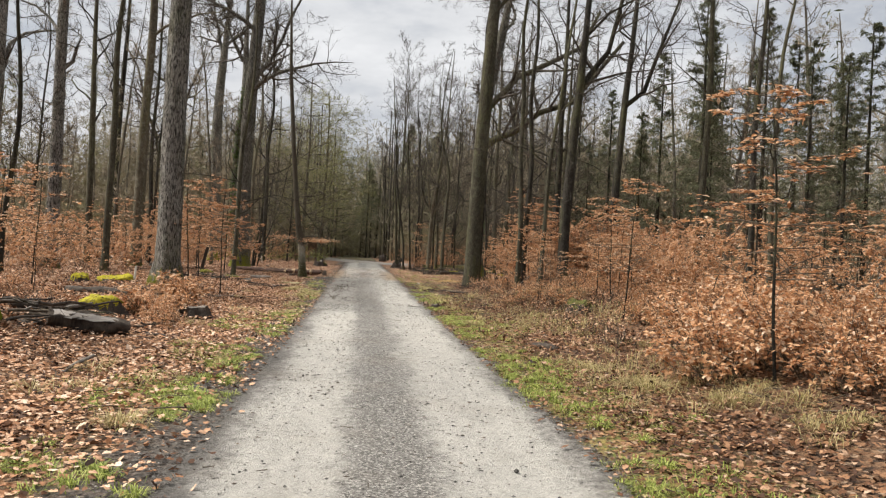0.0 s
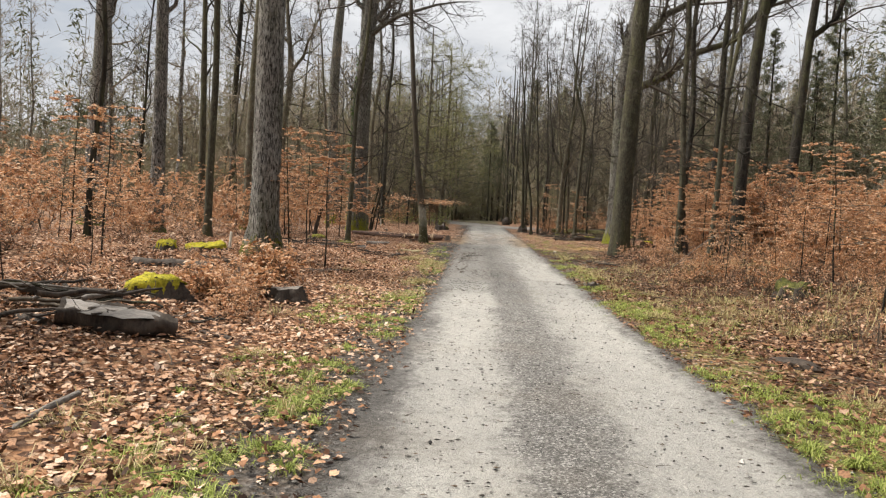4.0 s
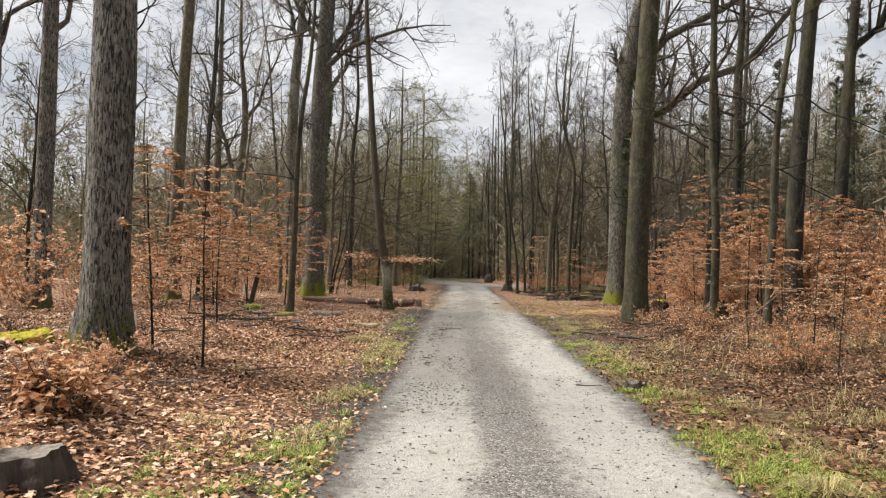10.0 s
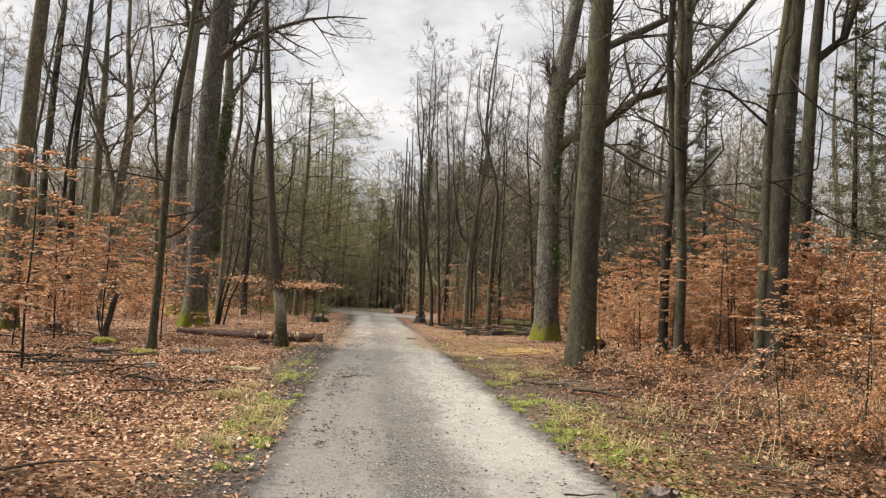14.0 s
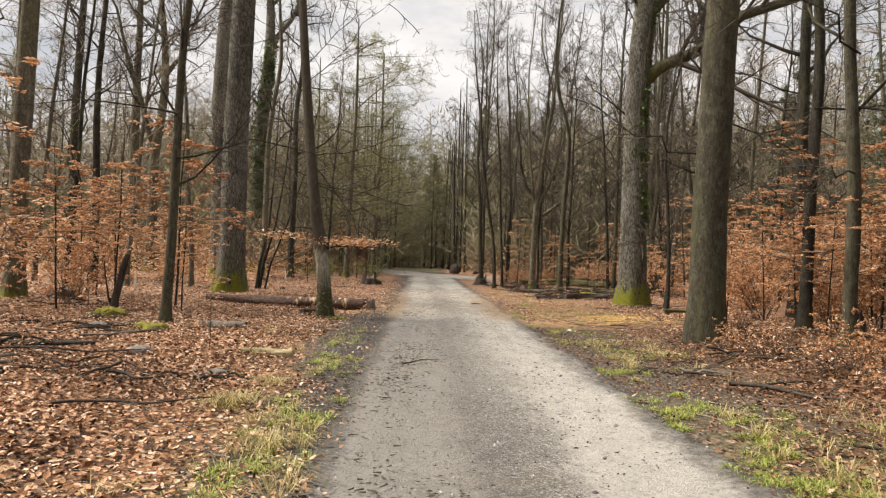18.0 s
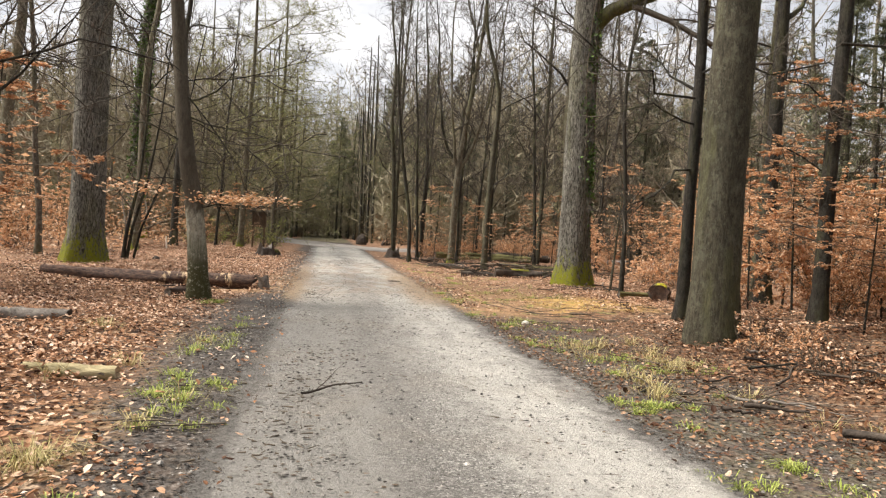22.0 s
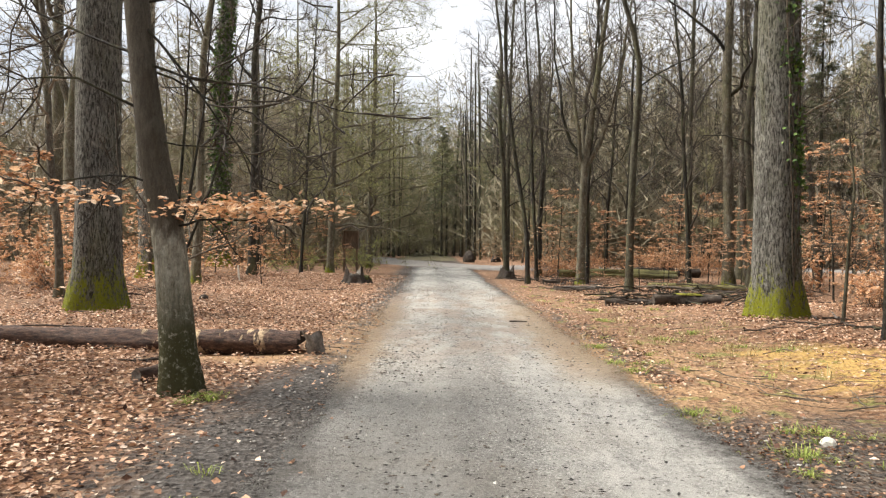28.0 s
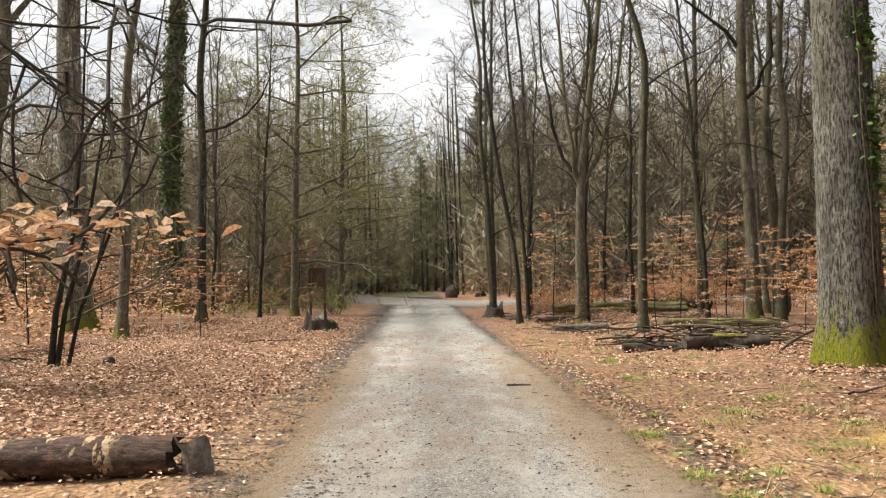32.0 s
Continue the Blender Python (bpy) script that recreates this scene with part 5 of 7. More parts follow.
# by hand: (prototype, x, y, size)
HAND_S = [(1, -5.9, 34.2, 0.95), (3, 6.9, 31.2, 0.7), (1, 7.5, 28.9, 0.85), (1, -5.2, 32.4, 0.6), (1, -7.6, 32.2, 0.8), (3, -8.2, 34.6, 0.62), (1, 8.9, 29.0, 0.75), (3, 9.6, 33.0, 0.7), (1, 7.2, 33.4, 0.7), (1, 10.4, 29.6, 0.8), (1, 7.6, 36.4, 0.7), (1, 6.2, 33.8, 0.45), (0, 4.64, 7.9, 1.1), (1, -3.3, 18.7, 0.6), (0, -4.2, 19.4, 0.8), (1, -6.9, 33.3, 0.85), (1, -7.4, 29.6, 0.6), (3, 7.9, 30.3, 0.72), (1, 6.6, 27.6, 0.72), (3, 8.8, 34.8, 0.75),
          (0, -5.0, 24.5, 0.95), (1, 6.6, 20.4, 0.5), (1, 7.7, 21.8, 0.62), (1, 6.0, 24.2, 0.45), (3, 8.4, 31.4, 0.62), (1, 9.4, 30.6, 0.8), (1, 7.4, 32.4, 0.75), (3, 10.6, 33.6, 0.65), (1, 6.4, 29.4, 0.55), (1, 7.0, 28.0, 0.5), (1, 8.0, 29.6, 0.7), (1, 9.0, 28.2, 0.7), (1, 5.6, 32.6, 0.4), (0, 5.2, 21.2, 0.6), (2, 4.3, 21.3, 0.7), (0, 4.7, 19.4, 0.5), (2, 6.1, 22.4, 0.95), (2, 5.8, 19.6, 0.9), (0, -3.1, 26.8, 0.3), (1, 8.6, 37.8, 0.7), (2, 6.0, 24.0, 0.9), (1, 8.4, 22.5, 0.6), (0, 5.3, 14.6, 0.85), (1, 7.4, 13.4, 0.7), (0, 6.2, 18.0, 0.8),
          (2, -6.0, 14.8, 1.0), (0, -6.8, 16.7, 0.8), (2, -5.5, 12.0, 1.0), (0, -7.6, 12.7, 0.9), (1, -8.3, 18.4, 0.7), (1, -8.6, 36.4, 0.8), (0, -10.0, 34.0, 0.9), (2, -8.2, 44.5, 1.1),
          (0, 5.4, 46.5, 0.6), (2, 7.0, 47.0, 1.0), (1, 8.5, 46.0, 0.5), (0, 4.2, 52.5, 1.0), (2, 3.0, 55.6, 1.0), (1, 6.4, 55.0, 0.7), (0, 9.0, 43.5, 1.1), (0, 10.5, 47.0, 1.0),
          (1, -4.9, 47.5, 0.5), (0, -8.6, 56.0, 0.9), (2, -3.5, 56.0, 0.9), (1, -11.0, 50.0, 0.7)]
HAND_B = [(2, 4.35, 8.6, 0.8), (2, 4.75, 9.5, 0.9), (2, 5.2, 8.4, 0.95), (2, 5.6, 9.8, 1.0), (2, 6.3, 8.9, 1.0), (2, 4.9, 10.7, 0.7), (2, 6.0, 11.2, 0.95), (2, 5.2, 7.2, 0.8),
          (1, 5.5, 12.0, 0.75), (1, 6.7, 12.4, 0.9), (1, 5.3, 13.6, 0.5), (1, 7.2, 10.6, 1.0), (1, 7.8, 8.4, 1.1), (1, 6.4, 7.0, 0.95), (1, 7.2, 14.0, 0.9), (1, 6.2, 15.2, 0.6), (1, 7.4, 16.2, 0.8),
          (3, 4.2, 11.6, 0.8), (3, 4.5, 13.0, 0.9), (3, 4.2, 14.6, 0.8), (3, 4.8, 15.8, 0.9), (3, 5.4, 17.2, 0.9), (3, 4.1, 17.6, 0.7), (3, 5.1, 19.0, 0.9),
          (2, -3.3, 13.3, 0.5), (2, -3.75, 13.9, 0.5), (0, -3.1, 12.6, 0.4), (0, -4.4, 14.1, 0.6), (0, -5.2, 13.6, 0.6),
          (0, 6.6, 19.5, 0.9), (1, 7.6, 20.5, 0.7), (0, 6.4, 24.0, 0.8), (1, 8.2, 25.8, 0.8), (0, 5.6, 26.3, 0.6), (3, 4.6, 20.4, 0.9),
          (0, 6.9, 32.2, 0.7), (1, 8.2, 32.6, 0.8), 
          (0, -5.4, 17.3, 0.7), (1, -6.6, 15.2, 0.5), (0, -6.2, 11.4, 0.7), (1, -7.4, 10.2, 0.6), (3, -4.9, 12.0, 0.9), (0, -7.9, 14.4, 0.8), (3, -3.6, 17.8, 0.8), (0, -6.3, 22.4, 0.8),
          (0, 8.6, 17.4, 0.9), (1, 9.2, 13.6, 0.9),
          (2, -4.1, 17.95, 0.42), (0, 5.0, 20.7, 0.65), (0, 5.6, 21.7, 0.75), (3, 4.7, 22.4, 0.7), (0, 6.1, 23.0, 0.85), (0, 5.4, 18.4, 0.6), (0, 6.5, 20.9, 0.9), (3, 4.5, 18.9, 0.6), (0, 7.2, 22.2, 0.9), (0, 7.0, 18.2, 0.8), (0, 4.2, 20.9, 0.9), (1, 4.6, 20.2, 0.6), (0, 3.6, 19.2, 0.5), (0, -3.35, 14.75, 0.4), (3, 4.4, 45.6, 0.8), (3, 5.6, 45.0, 0.9), (0, 7.1, 44.8, 0.5), (3, 4.0, 49.2, 0.8), (0, 5.8, 49.6, 0.5), (3, 7.4, 42.6, 0.9), (0, 8.4, 42.0, 0.6), (3, 5.2, 52.2, 0.9)]
for x, y, s in ((-3.65, 16.1, 1.0), (-3.9, 16.35, 0.8), (-3.45, 14.3, 0.75), (-3.85, 13.7, 0.8)):
    tagged(plant(RUSSET, x, y, 97 * x, s), group="beech brush along the track")
for k, x, y, s in HAND_S:
    tagged(plant(SAP[k], x, y, random.uniform(0, 360), s), group="beech saplings")
HAND_T = [(0, 8.4, 30.3, 0.9), (0, 9.5, 31.8, 1.0), (0, 10.7, 30.2, 1.1), (1, 8.9, 33.4, 1.0), (0, 10.3, 34.8, 1.1), (1, 9.3, 28.6, 1.0), (0, 11.8, 32.6, 1.2), (0, 12.2, 29.0, 1.1), (1, 7.7, 34.6, 0.9),
          (0, 11.2, 26.9, 1.0), (1, 9.8, 25.8, 0.9), (0, 13.4, 31.0, 1.2), (1, 8.5, 24.4, 0.75), (0, 12.6, 25.2, 1.1), (1, 10.4, 22.8, 0.9), (1, 9.0, 20.6, 0.7), (0, 12.4, 20.6, 1.0), (0, 13.6, 36.0, 1.2),
          (1, -7.9, 33.4, 0.75), (1, -9.0, 31.6, 0.8), (0, -11.4, 36.2, 0.9), (1, -10.6, 27.6, 0.8), (0, -13.2, 29.0, 1.0), (1, -9.6, 24.0, 0.7), (0, -12.2, 23.4, 0.9), (1, -9.2, 17.6, 0.7), (1, -11.2, 15.4, 0.8),
          (1, 9.6, 40.6, 0.8), (1, 11.2, 42.4, 0.9), (1, 8.9, 45.2, 0.7), (0, 13.0, 46.0, 1.0), (1, -9.2, 44.6, 0.7), (0, -12.4, 46.8, 0.9), (1, -10.8, 54.6, 0.8), (1, 9.4, 11.4, 0.8), (0, 11.6, 13.6, 0.9)]
for k, x, y, s in HAND_T:
    tagged(plant(THICKET[k], x, y, random.uniform(0, 360), s), group="young beech thickets")
for k, x, y, s in HAND_B:
    tagged(plant(BRU[k], x, y, random.uniform(0, 360), s), group="beech brush along the track")
taken = [(x, y) for _, x, y, _ in HAND_S + HAND_B + HAND_T]
taken += [(5.0 + 0.6 * k, 54.0 + 0.5 * (k % 3)) for k in range(9)]


def free(x, y, gap):
    return all((x - a) ** 2 + (y - b) ** 2 > gap * gap for a, b in taken)


def scatter(protos, count, box, gap, lo, hi, seed, group):
    r, made, tries = random.Random(seed), 0, 0
    while made < count and tries < count * 30:
        tries += 1
        x, y = r.uniform(box[0], box[1]), r.uniform(box[2], box[3])
        if (abs(x - 0.35) < 3.0 and y < 90) or not free(x, y, gap):
            continue
        if (abs((x - 0.0) * 0.9 + (y - 72) * 0.4) < 4.5 and y > 60) or (x > 0 and abs(y - 66.5) < 3.6):
            continue
        taken.append((x, y))
        tagged(plant(r.choice(protos), x, y, r.uniform(0, 360), r.uniform(lo, hi)), group=group)
        made += 1


scatter(SAP, 40, (-22, -7.5, 8, 60), 1.4, 0.6, 1.1, 1, "beech saplings")
scatter(SAP, 58, (9, 24, 6, 62), 1.4, 0.6, 1.1, 2, "beech saplings")
scatter(BRU[:2] + BRU[3:], 18, (-18, -7.5, 6, 32), 1.1, 0.7, 1.2, 3, "beech brush along the track")
scatter(BRU[:2] + BRU[3:], 24, (8.5, 22, 4, 45), 1.2, 0.7, 1.2, 4, "beech brush along the track")
scatter(BRU[3:] + BRU[:1], 46, (4.3, 9.5, 12.5, 30), 0.7, 0.6, 1.1, 6, "beech brush along the track")
scatter(BRU[:2], 24, (4.7, 9.5, 15, 27), 0.6, 0.4, 0.75, 36, "beech brush along the track")
scatter(BRU[3:], 12, (-8, -3.3, 8, 26), 0.7, 0.5, 1.0, 7, "beech brush along the track")
scatter(BRU[:3], 22, (8, 15, 14, 44), 1.0, 0.6, 1.1, 8, "beech brush along the track")
scatter(BRU[:2] + BRU[3:], 18, (4.4, 13, 56.3, 62), 0.9, 0.6, 1.1, 9, "beech brush along the track")
scatter(BRU[:1] + BRU[3:], 16, (-16, -5.5, 44, 64), 1.2, 0.6, 1.1, 10, "beech brush along the track")
scatter(SAP[:3], 9, (4.5, 9, 46, 60), 1.3, 0.4, 0.8, 5, "beech saplings")


# ---- the standing wood on both sides ----
def wood_tree(rng, h, r, limbs, low, reach, mat, twig_mat, label, steep=0.8, twigs=(7, 6, 4, 0.2, 1.5)):
    ob = thing("tree", Matrix(), label, "tree")
    w_ = np.cumsum(rng.normal(size=(8, 2)) * np.array([0.15, 0.15]), 0) + np.linspace(0, 1, 8)[:, None] * rng.uniform(-0.8, 0.8, 2)
    pts = [(0, 0, 0)] + [(a, b, h * k) for (a, b), k in zip(w_ * h / 17, (0.1, 0.2, 0.32, 0.44, 0.56, 0.7, 0.85, 1.0))]
    mesh, P, R = stem(rng, pts, r * np.array([1, 0.93, 0.86, 0.78, 0.68, 0.57, 0.43, 0.28, 0.1]), 8, 0.45, 4, 13)
    part("trunk", mesh, mat, ob)
    rows = limbs_on(rng, P, R * 1.25, limbs, h * low, h * 0.97, reach, steep, 0.12, 0.42)
    m1, _ = crown_of(rng, rows, *twigs, True)
    part("crown", join([tri(tubes(np.array([p for p, _ in rows]), np.array([q for _, q in rows]), 4)), m1]), twig_mat, ob)
    return ob


def conifer(rng, h, r, label, low=0.25):
    ob = thing("conifer", Matrix(), label, "conifer")
    mesh, P, R = stem(rng, [(0, 0, 0), (0.05, 0, h * 0.5), (0, 0, h)], [r, r * 0.65, 0.03], 8, 0.3, 4, 8)
    part("trunk", mesh, BARK_DARK, ob)
    P1 = []
    n = int(h * 6)
    for k in range(n):
        u0 = k / n
        z = h * (low + (1 - low) * u0)
        a, L = rng.uniform(0, 6.28), (0.35 + 2.6 * (1 - u0) ** 0.8) * rng.uniform(0.45, 1.15)
        d = np.array([math.cos(a), math.sin(a), 0.0])
        P1.append([np.array([0, 0, z]) + d * L * u + np.array([0, 0, (0.25 - 0.5 * (1 - u0)) * L * u + 0.15 * L * u * u]) for u in (0, 0.35, 0.7, 1)])
    P1 = np.array(P1)
    P2, R2 = spawn(rng, P1, np.full(P1.shape[:2], 0.012), 5, 0.4, 0.6, -0.25, 3, flat=0.6)
    part("thicket", join([whisk(P1, np.repeat(np.linspace(0.02, 0.005, 4)[None], n, 0)), whisk(P2, np.maximum(R2, 0.004))]), TWIG, ob)
    at = np.concatenate([along_paths(rng, P2, n * 75, 0.0), along_paths(rng, P1, n * 25, 0.25)])
    at = at + rng.normal(size=at.shape) * np.array([0.04, 0.04, 0.03])
    part("needles", leaves(rng, at, 0.24, 0.7, 0.55, 0.11), NEEDLE, ob, "dark green needles")
    return ob


rng = np.random.default_rng(21)
WOOD = [wood_tree(rng, 19, 0.2, 14, 0.25, 3.6, BARK_OAK, TWIG_PALE, "tall bare tree with a grey trunk"),
        wood_tree(rng, 16, 0.1, 15, 0.12, 2.6, BARK_FAR, TWIG_PALE, "slender bare tree with a dark trunk"),
        wood_tree(rng, 21, 0.25, 14, 0.28, 4.2, BARK_FAR, TWIG_PALE, "large bare beech in the wood"),
        wood_tree(rng, 12, 0.065, 15, 0.08, 2.2, BARK_FAR, TWIG_PALE, "thin bare pole tree with low twigs"),
        wood_tree(rng, 13, 0.075, 16, 0.06, 2.8, BARK_FAR, TWIG_GREEN, "thin tree with algae-green twigs"),
        wood_tree(rng, 17, 0.13, 15, 0.15, 3.0, BARK_FAR, TWIG_PALE, "bare dark tree with fine branches")]
UPRIGHT = [wood_tree(rng, 15, 0.075, 20, 0.12, 3.4, BARK_DARK, TWIG_DARK, "slim bare tree with steep fine branches", 2.4, (8, 6, 3, 0.8, 1.0)),
           wood_tree(rng, 17, 0.09, 20, 0.2, 3.8, BARK_BEECH, TWIG_DARK, "slim bare tree with a fan of upright branches", 2.0, (8, 6, 3, 0.8, 1.0))]
GREEN_SHRUB = brush("green_shrub", rng, 12, 1.7, 0.6, 1500, "leafy shrub with fresh yellow-green leaves", SPRING_LEAF, 0.06)
BARE = [brush("bare_shrub", rng, 7, 4.6, 0.5, 60, "tall bare shrub of thin whippy stems"), brush("bare_shrub", rng, 9, 3.0, 0.6, 90, "bare twiggy shrub with a few dry leaves")]
CON = [conifer(rng, 20, 0.19, "dark spruce in the wood"), conifer(rng, 18, 0.17, "tall dark spruce with a bare lower stem", 0.38), conifer(rng, 16, 0.15, "dark green spruce in the wood", 0.16)]
taken += [(x, y) for x, y, *_ in SLIM] + [(-4.6, 18.85), (4.55, 29.9), (7.1, 25.9), (10.6, 31.6), (-2.38, 33.24), (-6.08, 39.8), (-9.6, 52.3), (6.39, 40.67), (-4.25, 9.5)]
for x, y, s in ((3.3, 61.4, 1.05), (2.9, 57.0, 0.95), (3.6, 53.4, 0.9), (5.0, 51.5, 1.0), (6.6, 52.4, 0.95), (7.8, 49.6, 1.0), (4.6, 59.6, 1.0), (8.9, 53.0, 1.05), (7.0, 57.4, 1.0), (10.6, 51.0, 1.0), (9.2, 46.6, 0.9),
                (-5.2, 55.6, 0.9), (-7.6, 58.8, 1.0), (12.2, 44.0, 1.0), (-13.0, 31.6, 0.95), (-10.2, 38.2, 1.0)):
    taken.append((x, y))
    tagged(plant(UPRIGHT[int(x * 10) % 2], x, y, random.uniform(0, 360), s), group="bare trees of the wood")
for x, y, s in ((-2.95, 58.3, 0.9), (-4.3, 58.9, 0.8), (-5.3, 58.3, 0.9), (-6.3, 57.2, 0.7), (-3.4, 60.6, 1.0)):
    tagged(plant(GREEN_SHRUB, x, y, 70 * x, s), group="green shrubs at the junction")
scatter(WOOD, 18, (-34, -12, 4, 60), 2.4, 0.8, 1.15, 11, "bare trees of the wood")
scatter(WOOD[1:2] + WOOD[3:5], 13, (-16, -7.0, 40, 66), 1.8, 0.75, 1.1, 12, "bare trees of the wood")
scatter(WOOD, 32, (11.5, 34, 4, 62), 2.4, 0.8, 1.15, 13, "bare trees of the wood")
scatter(WOOD[1:2] + WOOD[3:], 22, (5, 13, 46, 62), 1.4, 0.75, 1.1, 14, "bare trees of the wood")
for x, y, s in ((15.5, 33.5, 0.56), (18.0, 38.0, 0.6), (16.2, 43.0, 0.58), (20.5, 33.0, 0.68), (22.0, 41.0, 0.75), (14.6, 48.0, 0.6), (24.0, 36.0, 0.8), (19.0, 47.0, 0.85), (18.6, 27.5, 0.55), (25.0, 29.0, 0.7),
                (17.2, 36.0, 0.64), (20.6, 37.2, 0.85), (23.0, 32.4, 0.85), (21.2, 45.0, 0.95), (17.0, 51.0, 0.75), (15.2, 40.4, 0.54), (25.5, 42.5, 1.0), (22.4, 26.0, 0.7), (27.0, 33.0, 0.9), (13.8, 53.4, 0.6)):
    taken.append((x, y))
    tagged(plant(CON[0 if int(y) % 2 else 2], x, y, random.uniform(0, 360), s * 1.25), group="dark conifers")
scatter(CON[::2], 12, (20, 42, 36, 75), 2.6, 0.7, 1.1, 15, "dark conifers")
scatter(WOOD[1:2] + WOOD[3:], 34, (-30, -5, 62, 96), 2.0, 0.8, 1.2, 16, "bare trees of the wood")
scatter(WOOD[1:2] + WOOD[3:], 36, (5, 34, 64, 100), 2.0, 0.8, 1.2, 17, "bare trees of the wood")
scatter(CON[1:2], 60, (-14, 18, 94, 122), 1.2, 0.5, 0.85, 25, "dark conifers")
scatter(CON[:2], 18, (-26, 28, 100, 124), 1.8, 0.75, 1.0, 18, "dark conifers")
scatter(CON[:2], 24, (4.5, 30, 84, 106), 1.8, 0.85, 1.15, 26, "dark conifers")
scatter(WOOD[4:6], 8, (3.4, 12, 74, 92), 1.6, 0.9, 1.15, 27, "bare trees of the wood")
scatter(BRU[:2], 34, (4.2, 13, 55, 62.5), 0.7, 0.6, 1.0, 23, "beech brush along the track")
scatter(BRU[:2] + SAP[:3], 46, (-15, -4.5, 62, 84), 0.8, 0.6, 1.0, 24, "beech brush along the track")
scatter(CON[::2], 16, (7, 26, 70, 95), 2.0, 0.55, 0.85, 19, "dark conifers")
scatter(BARE, 32, (-22, -7, 22, 66), 1.5, 0.7, 1.2, 20, "bare shrubs of the wood")
scatter(BARE, 44, (8, 24, 16, 66), 1.5, 0.7, 1.2, 22, "bare shrubs of the wood")


def far_woods(name, boxes, seed, label, h0, h1, twigs, needles=0.0):
    rng = np.random.default_rng(seed)
    at = np.concatenate([np.stack([rng.uniform(a, b, n), rng.uniform(c, d, n)], 1) for a, b, c, d, n in boxes])
    at = at[(np.abs(at[:, 0] - 0.35) > 4) | (at[:, 1] > 96) | (at[:, 1] < -8)]
    n = len(at)
    H = rng.uniform(h0, h1, n) * np.where(rng.uniform(0, 1, n) < 0.35, 0.45, 1.0)
    z = height(at[:, 0], at[:, 1])
    k = np.linspace(0, 1, 7)
    P = np.zeros((n, 7, 3))
    P[:, :, 0] = at[:, 0:1] + rng.normal(size=(n, 1)) * k * 1.2 + np.cumsum(rng.normal(size=(n, 7)), 1) * 0.22 * k
    P[:, :, 1] = at[:, 1:2]
    P[:, :, 2] = z[:, None] - 0.3 + H[:, None] * k
    R = (H * rng.uniform(0.0025, 0.0075, n))[:, None] * np.linspace(1, 0.15, 7)[None]
    tagged(part(name, tubes(P, R, 4), FAR_WOOD), label, "wood", kind="stuff")
    m = int(n * twigs)
    c = rng.integers(0, n, m)
    u = rng.uniform(0.02, 1, m)
    s = np.stack([at[c, 0], at[c, 1], z[c] + H[c] * u], 1)
    d = rng.normal(size=(m, 3)) * np.array([1, 1, 0.3]) + np.array([0, 0, 0.8])
    d = unit(d)
    L = rng.uniform(0.6, 2.4, m)[:, None] * (1.25 - 0.6 * u[:, None])
    s = s + rng.normal(size=s.shape) * np.array([1.3, 1.3, 0.4])
    side = unit(np.cross(d, rng.normal(size=(m, 3)))) * (rng.uniform(0.012, 0.034, m) * np.clip(np.hypot(s[:, 0], s[:, 1] - 20) / 45, 0.6, 2.2))[:, None]
    V = np.stack([s - side, s + side, s + d * L], 1).reshape(-1, 3)
    tagged(part(name + "_twigs", (V, np.arange(m * 3).reshape(-1, 3)), FAR_TWIG), "haze of bare twigs in the far wood", "wood", kind="stuff")
    if needles:
        q = int(n * needles)
        c = rng.integers(0, n, q)
        u = rng.uniform(0.1, 1, q)
        rad = H[c] * 0.16 * (1 - u) + 0.15
        a = rng.uniform(0, 6.28, q)
        s = np.stack([at[c, 0] + rad * np.cos(a), at[c, 1] + rad * np.sin(a), z[c] + H[c] * u], 1)
        tagged(part(name + "_needles", leaves(rng, s, 0.8, 0.6, 0.5, 0.14), NEEDLE), "dark needles of the far conifers", "wood", kind="stuff")


far_woods("far_woods", [(-110, -12, 90, 190, 300), (-90, -26, -5, 95, 260), (-34, -9, 62, 95, 70)], 55,
          "distant young bare woodland on the low side", 8, 14, 280)
far_woods("far_woods", [(-12, 5, 95, 190, 60), (5, 110, 95, 190, 330), (30, 90, -5, 95, 330), (-60, 60, -60, -12, 60), (9, 34, 70, 95, 80), (-30, 32, 100, 150, 160)], 51,
          "distant bare woodland closing the view", 12, 20, 300)
far_woods("far_conifers", [(-40, 45, 125, 190, 230), (30, 80, 55, 120, 90), (-70, -30, 60, 120, 50)], 52, "distant dark conifer stand", 14, 22, 25, 190)
far_woods("thicket_belt", [(-30, -6.5, 66, 96, 120), (6, 32, 70, 98, 130), (-16, -3, 96, 108, 40), (4, 18, 96, 108, 40)], 54, "belt of young bare trees round the junction", 6, 11, 420)
rng = np.random.default_rng(53)
nb = 60000
bx = np.concatenate([rng.uniform(-60, -7, nb // 2), rng.uniform(8, 60, nb // 2)])
by = rng.uniform(20, 130, nb)
keep = (np.abs(bx * 0.9 + (by - 72) * 0.4) > 5) & ~((bx > 0) & (np.abs(by - 66.5) < 4))
cl = 0.5 + 0.5 * np.sin(bx * 0.9 + 2 * np.sin(by * 0.35)) * np.sin(by * 0.6 + bx * 0.3)
bz = height(bx, by) + rng.uniform(0.05, 2.8, nb) * (0.25 + cl)
at = np.stack([bx, by, bz], 1)[keep & (bz > 0.25)]
tagged(part("far_undergrowth", leaves(rng, at, 0.15, 0.3, 0.85), BEECH_LEAF), "dry orange leaves of the far undergrowth", "undergrowth", kind="stuff")


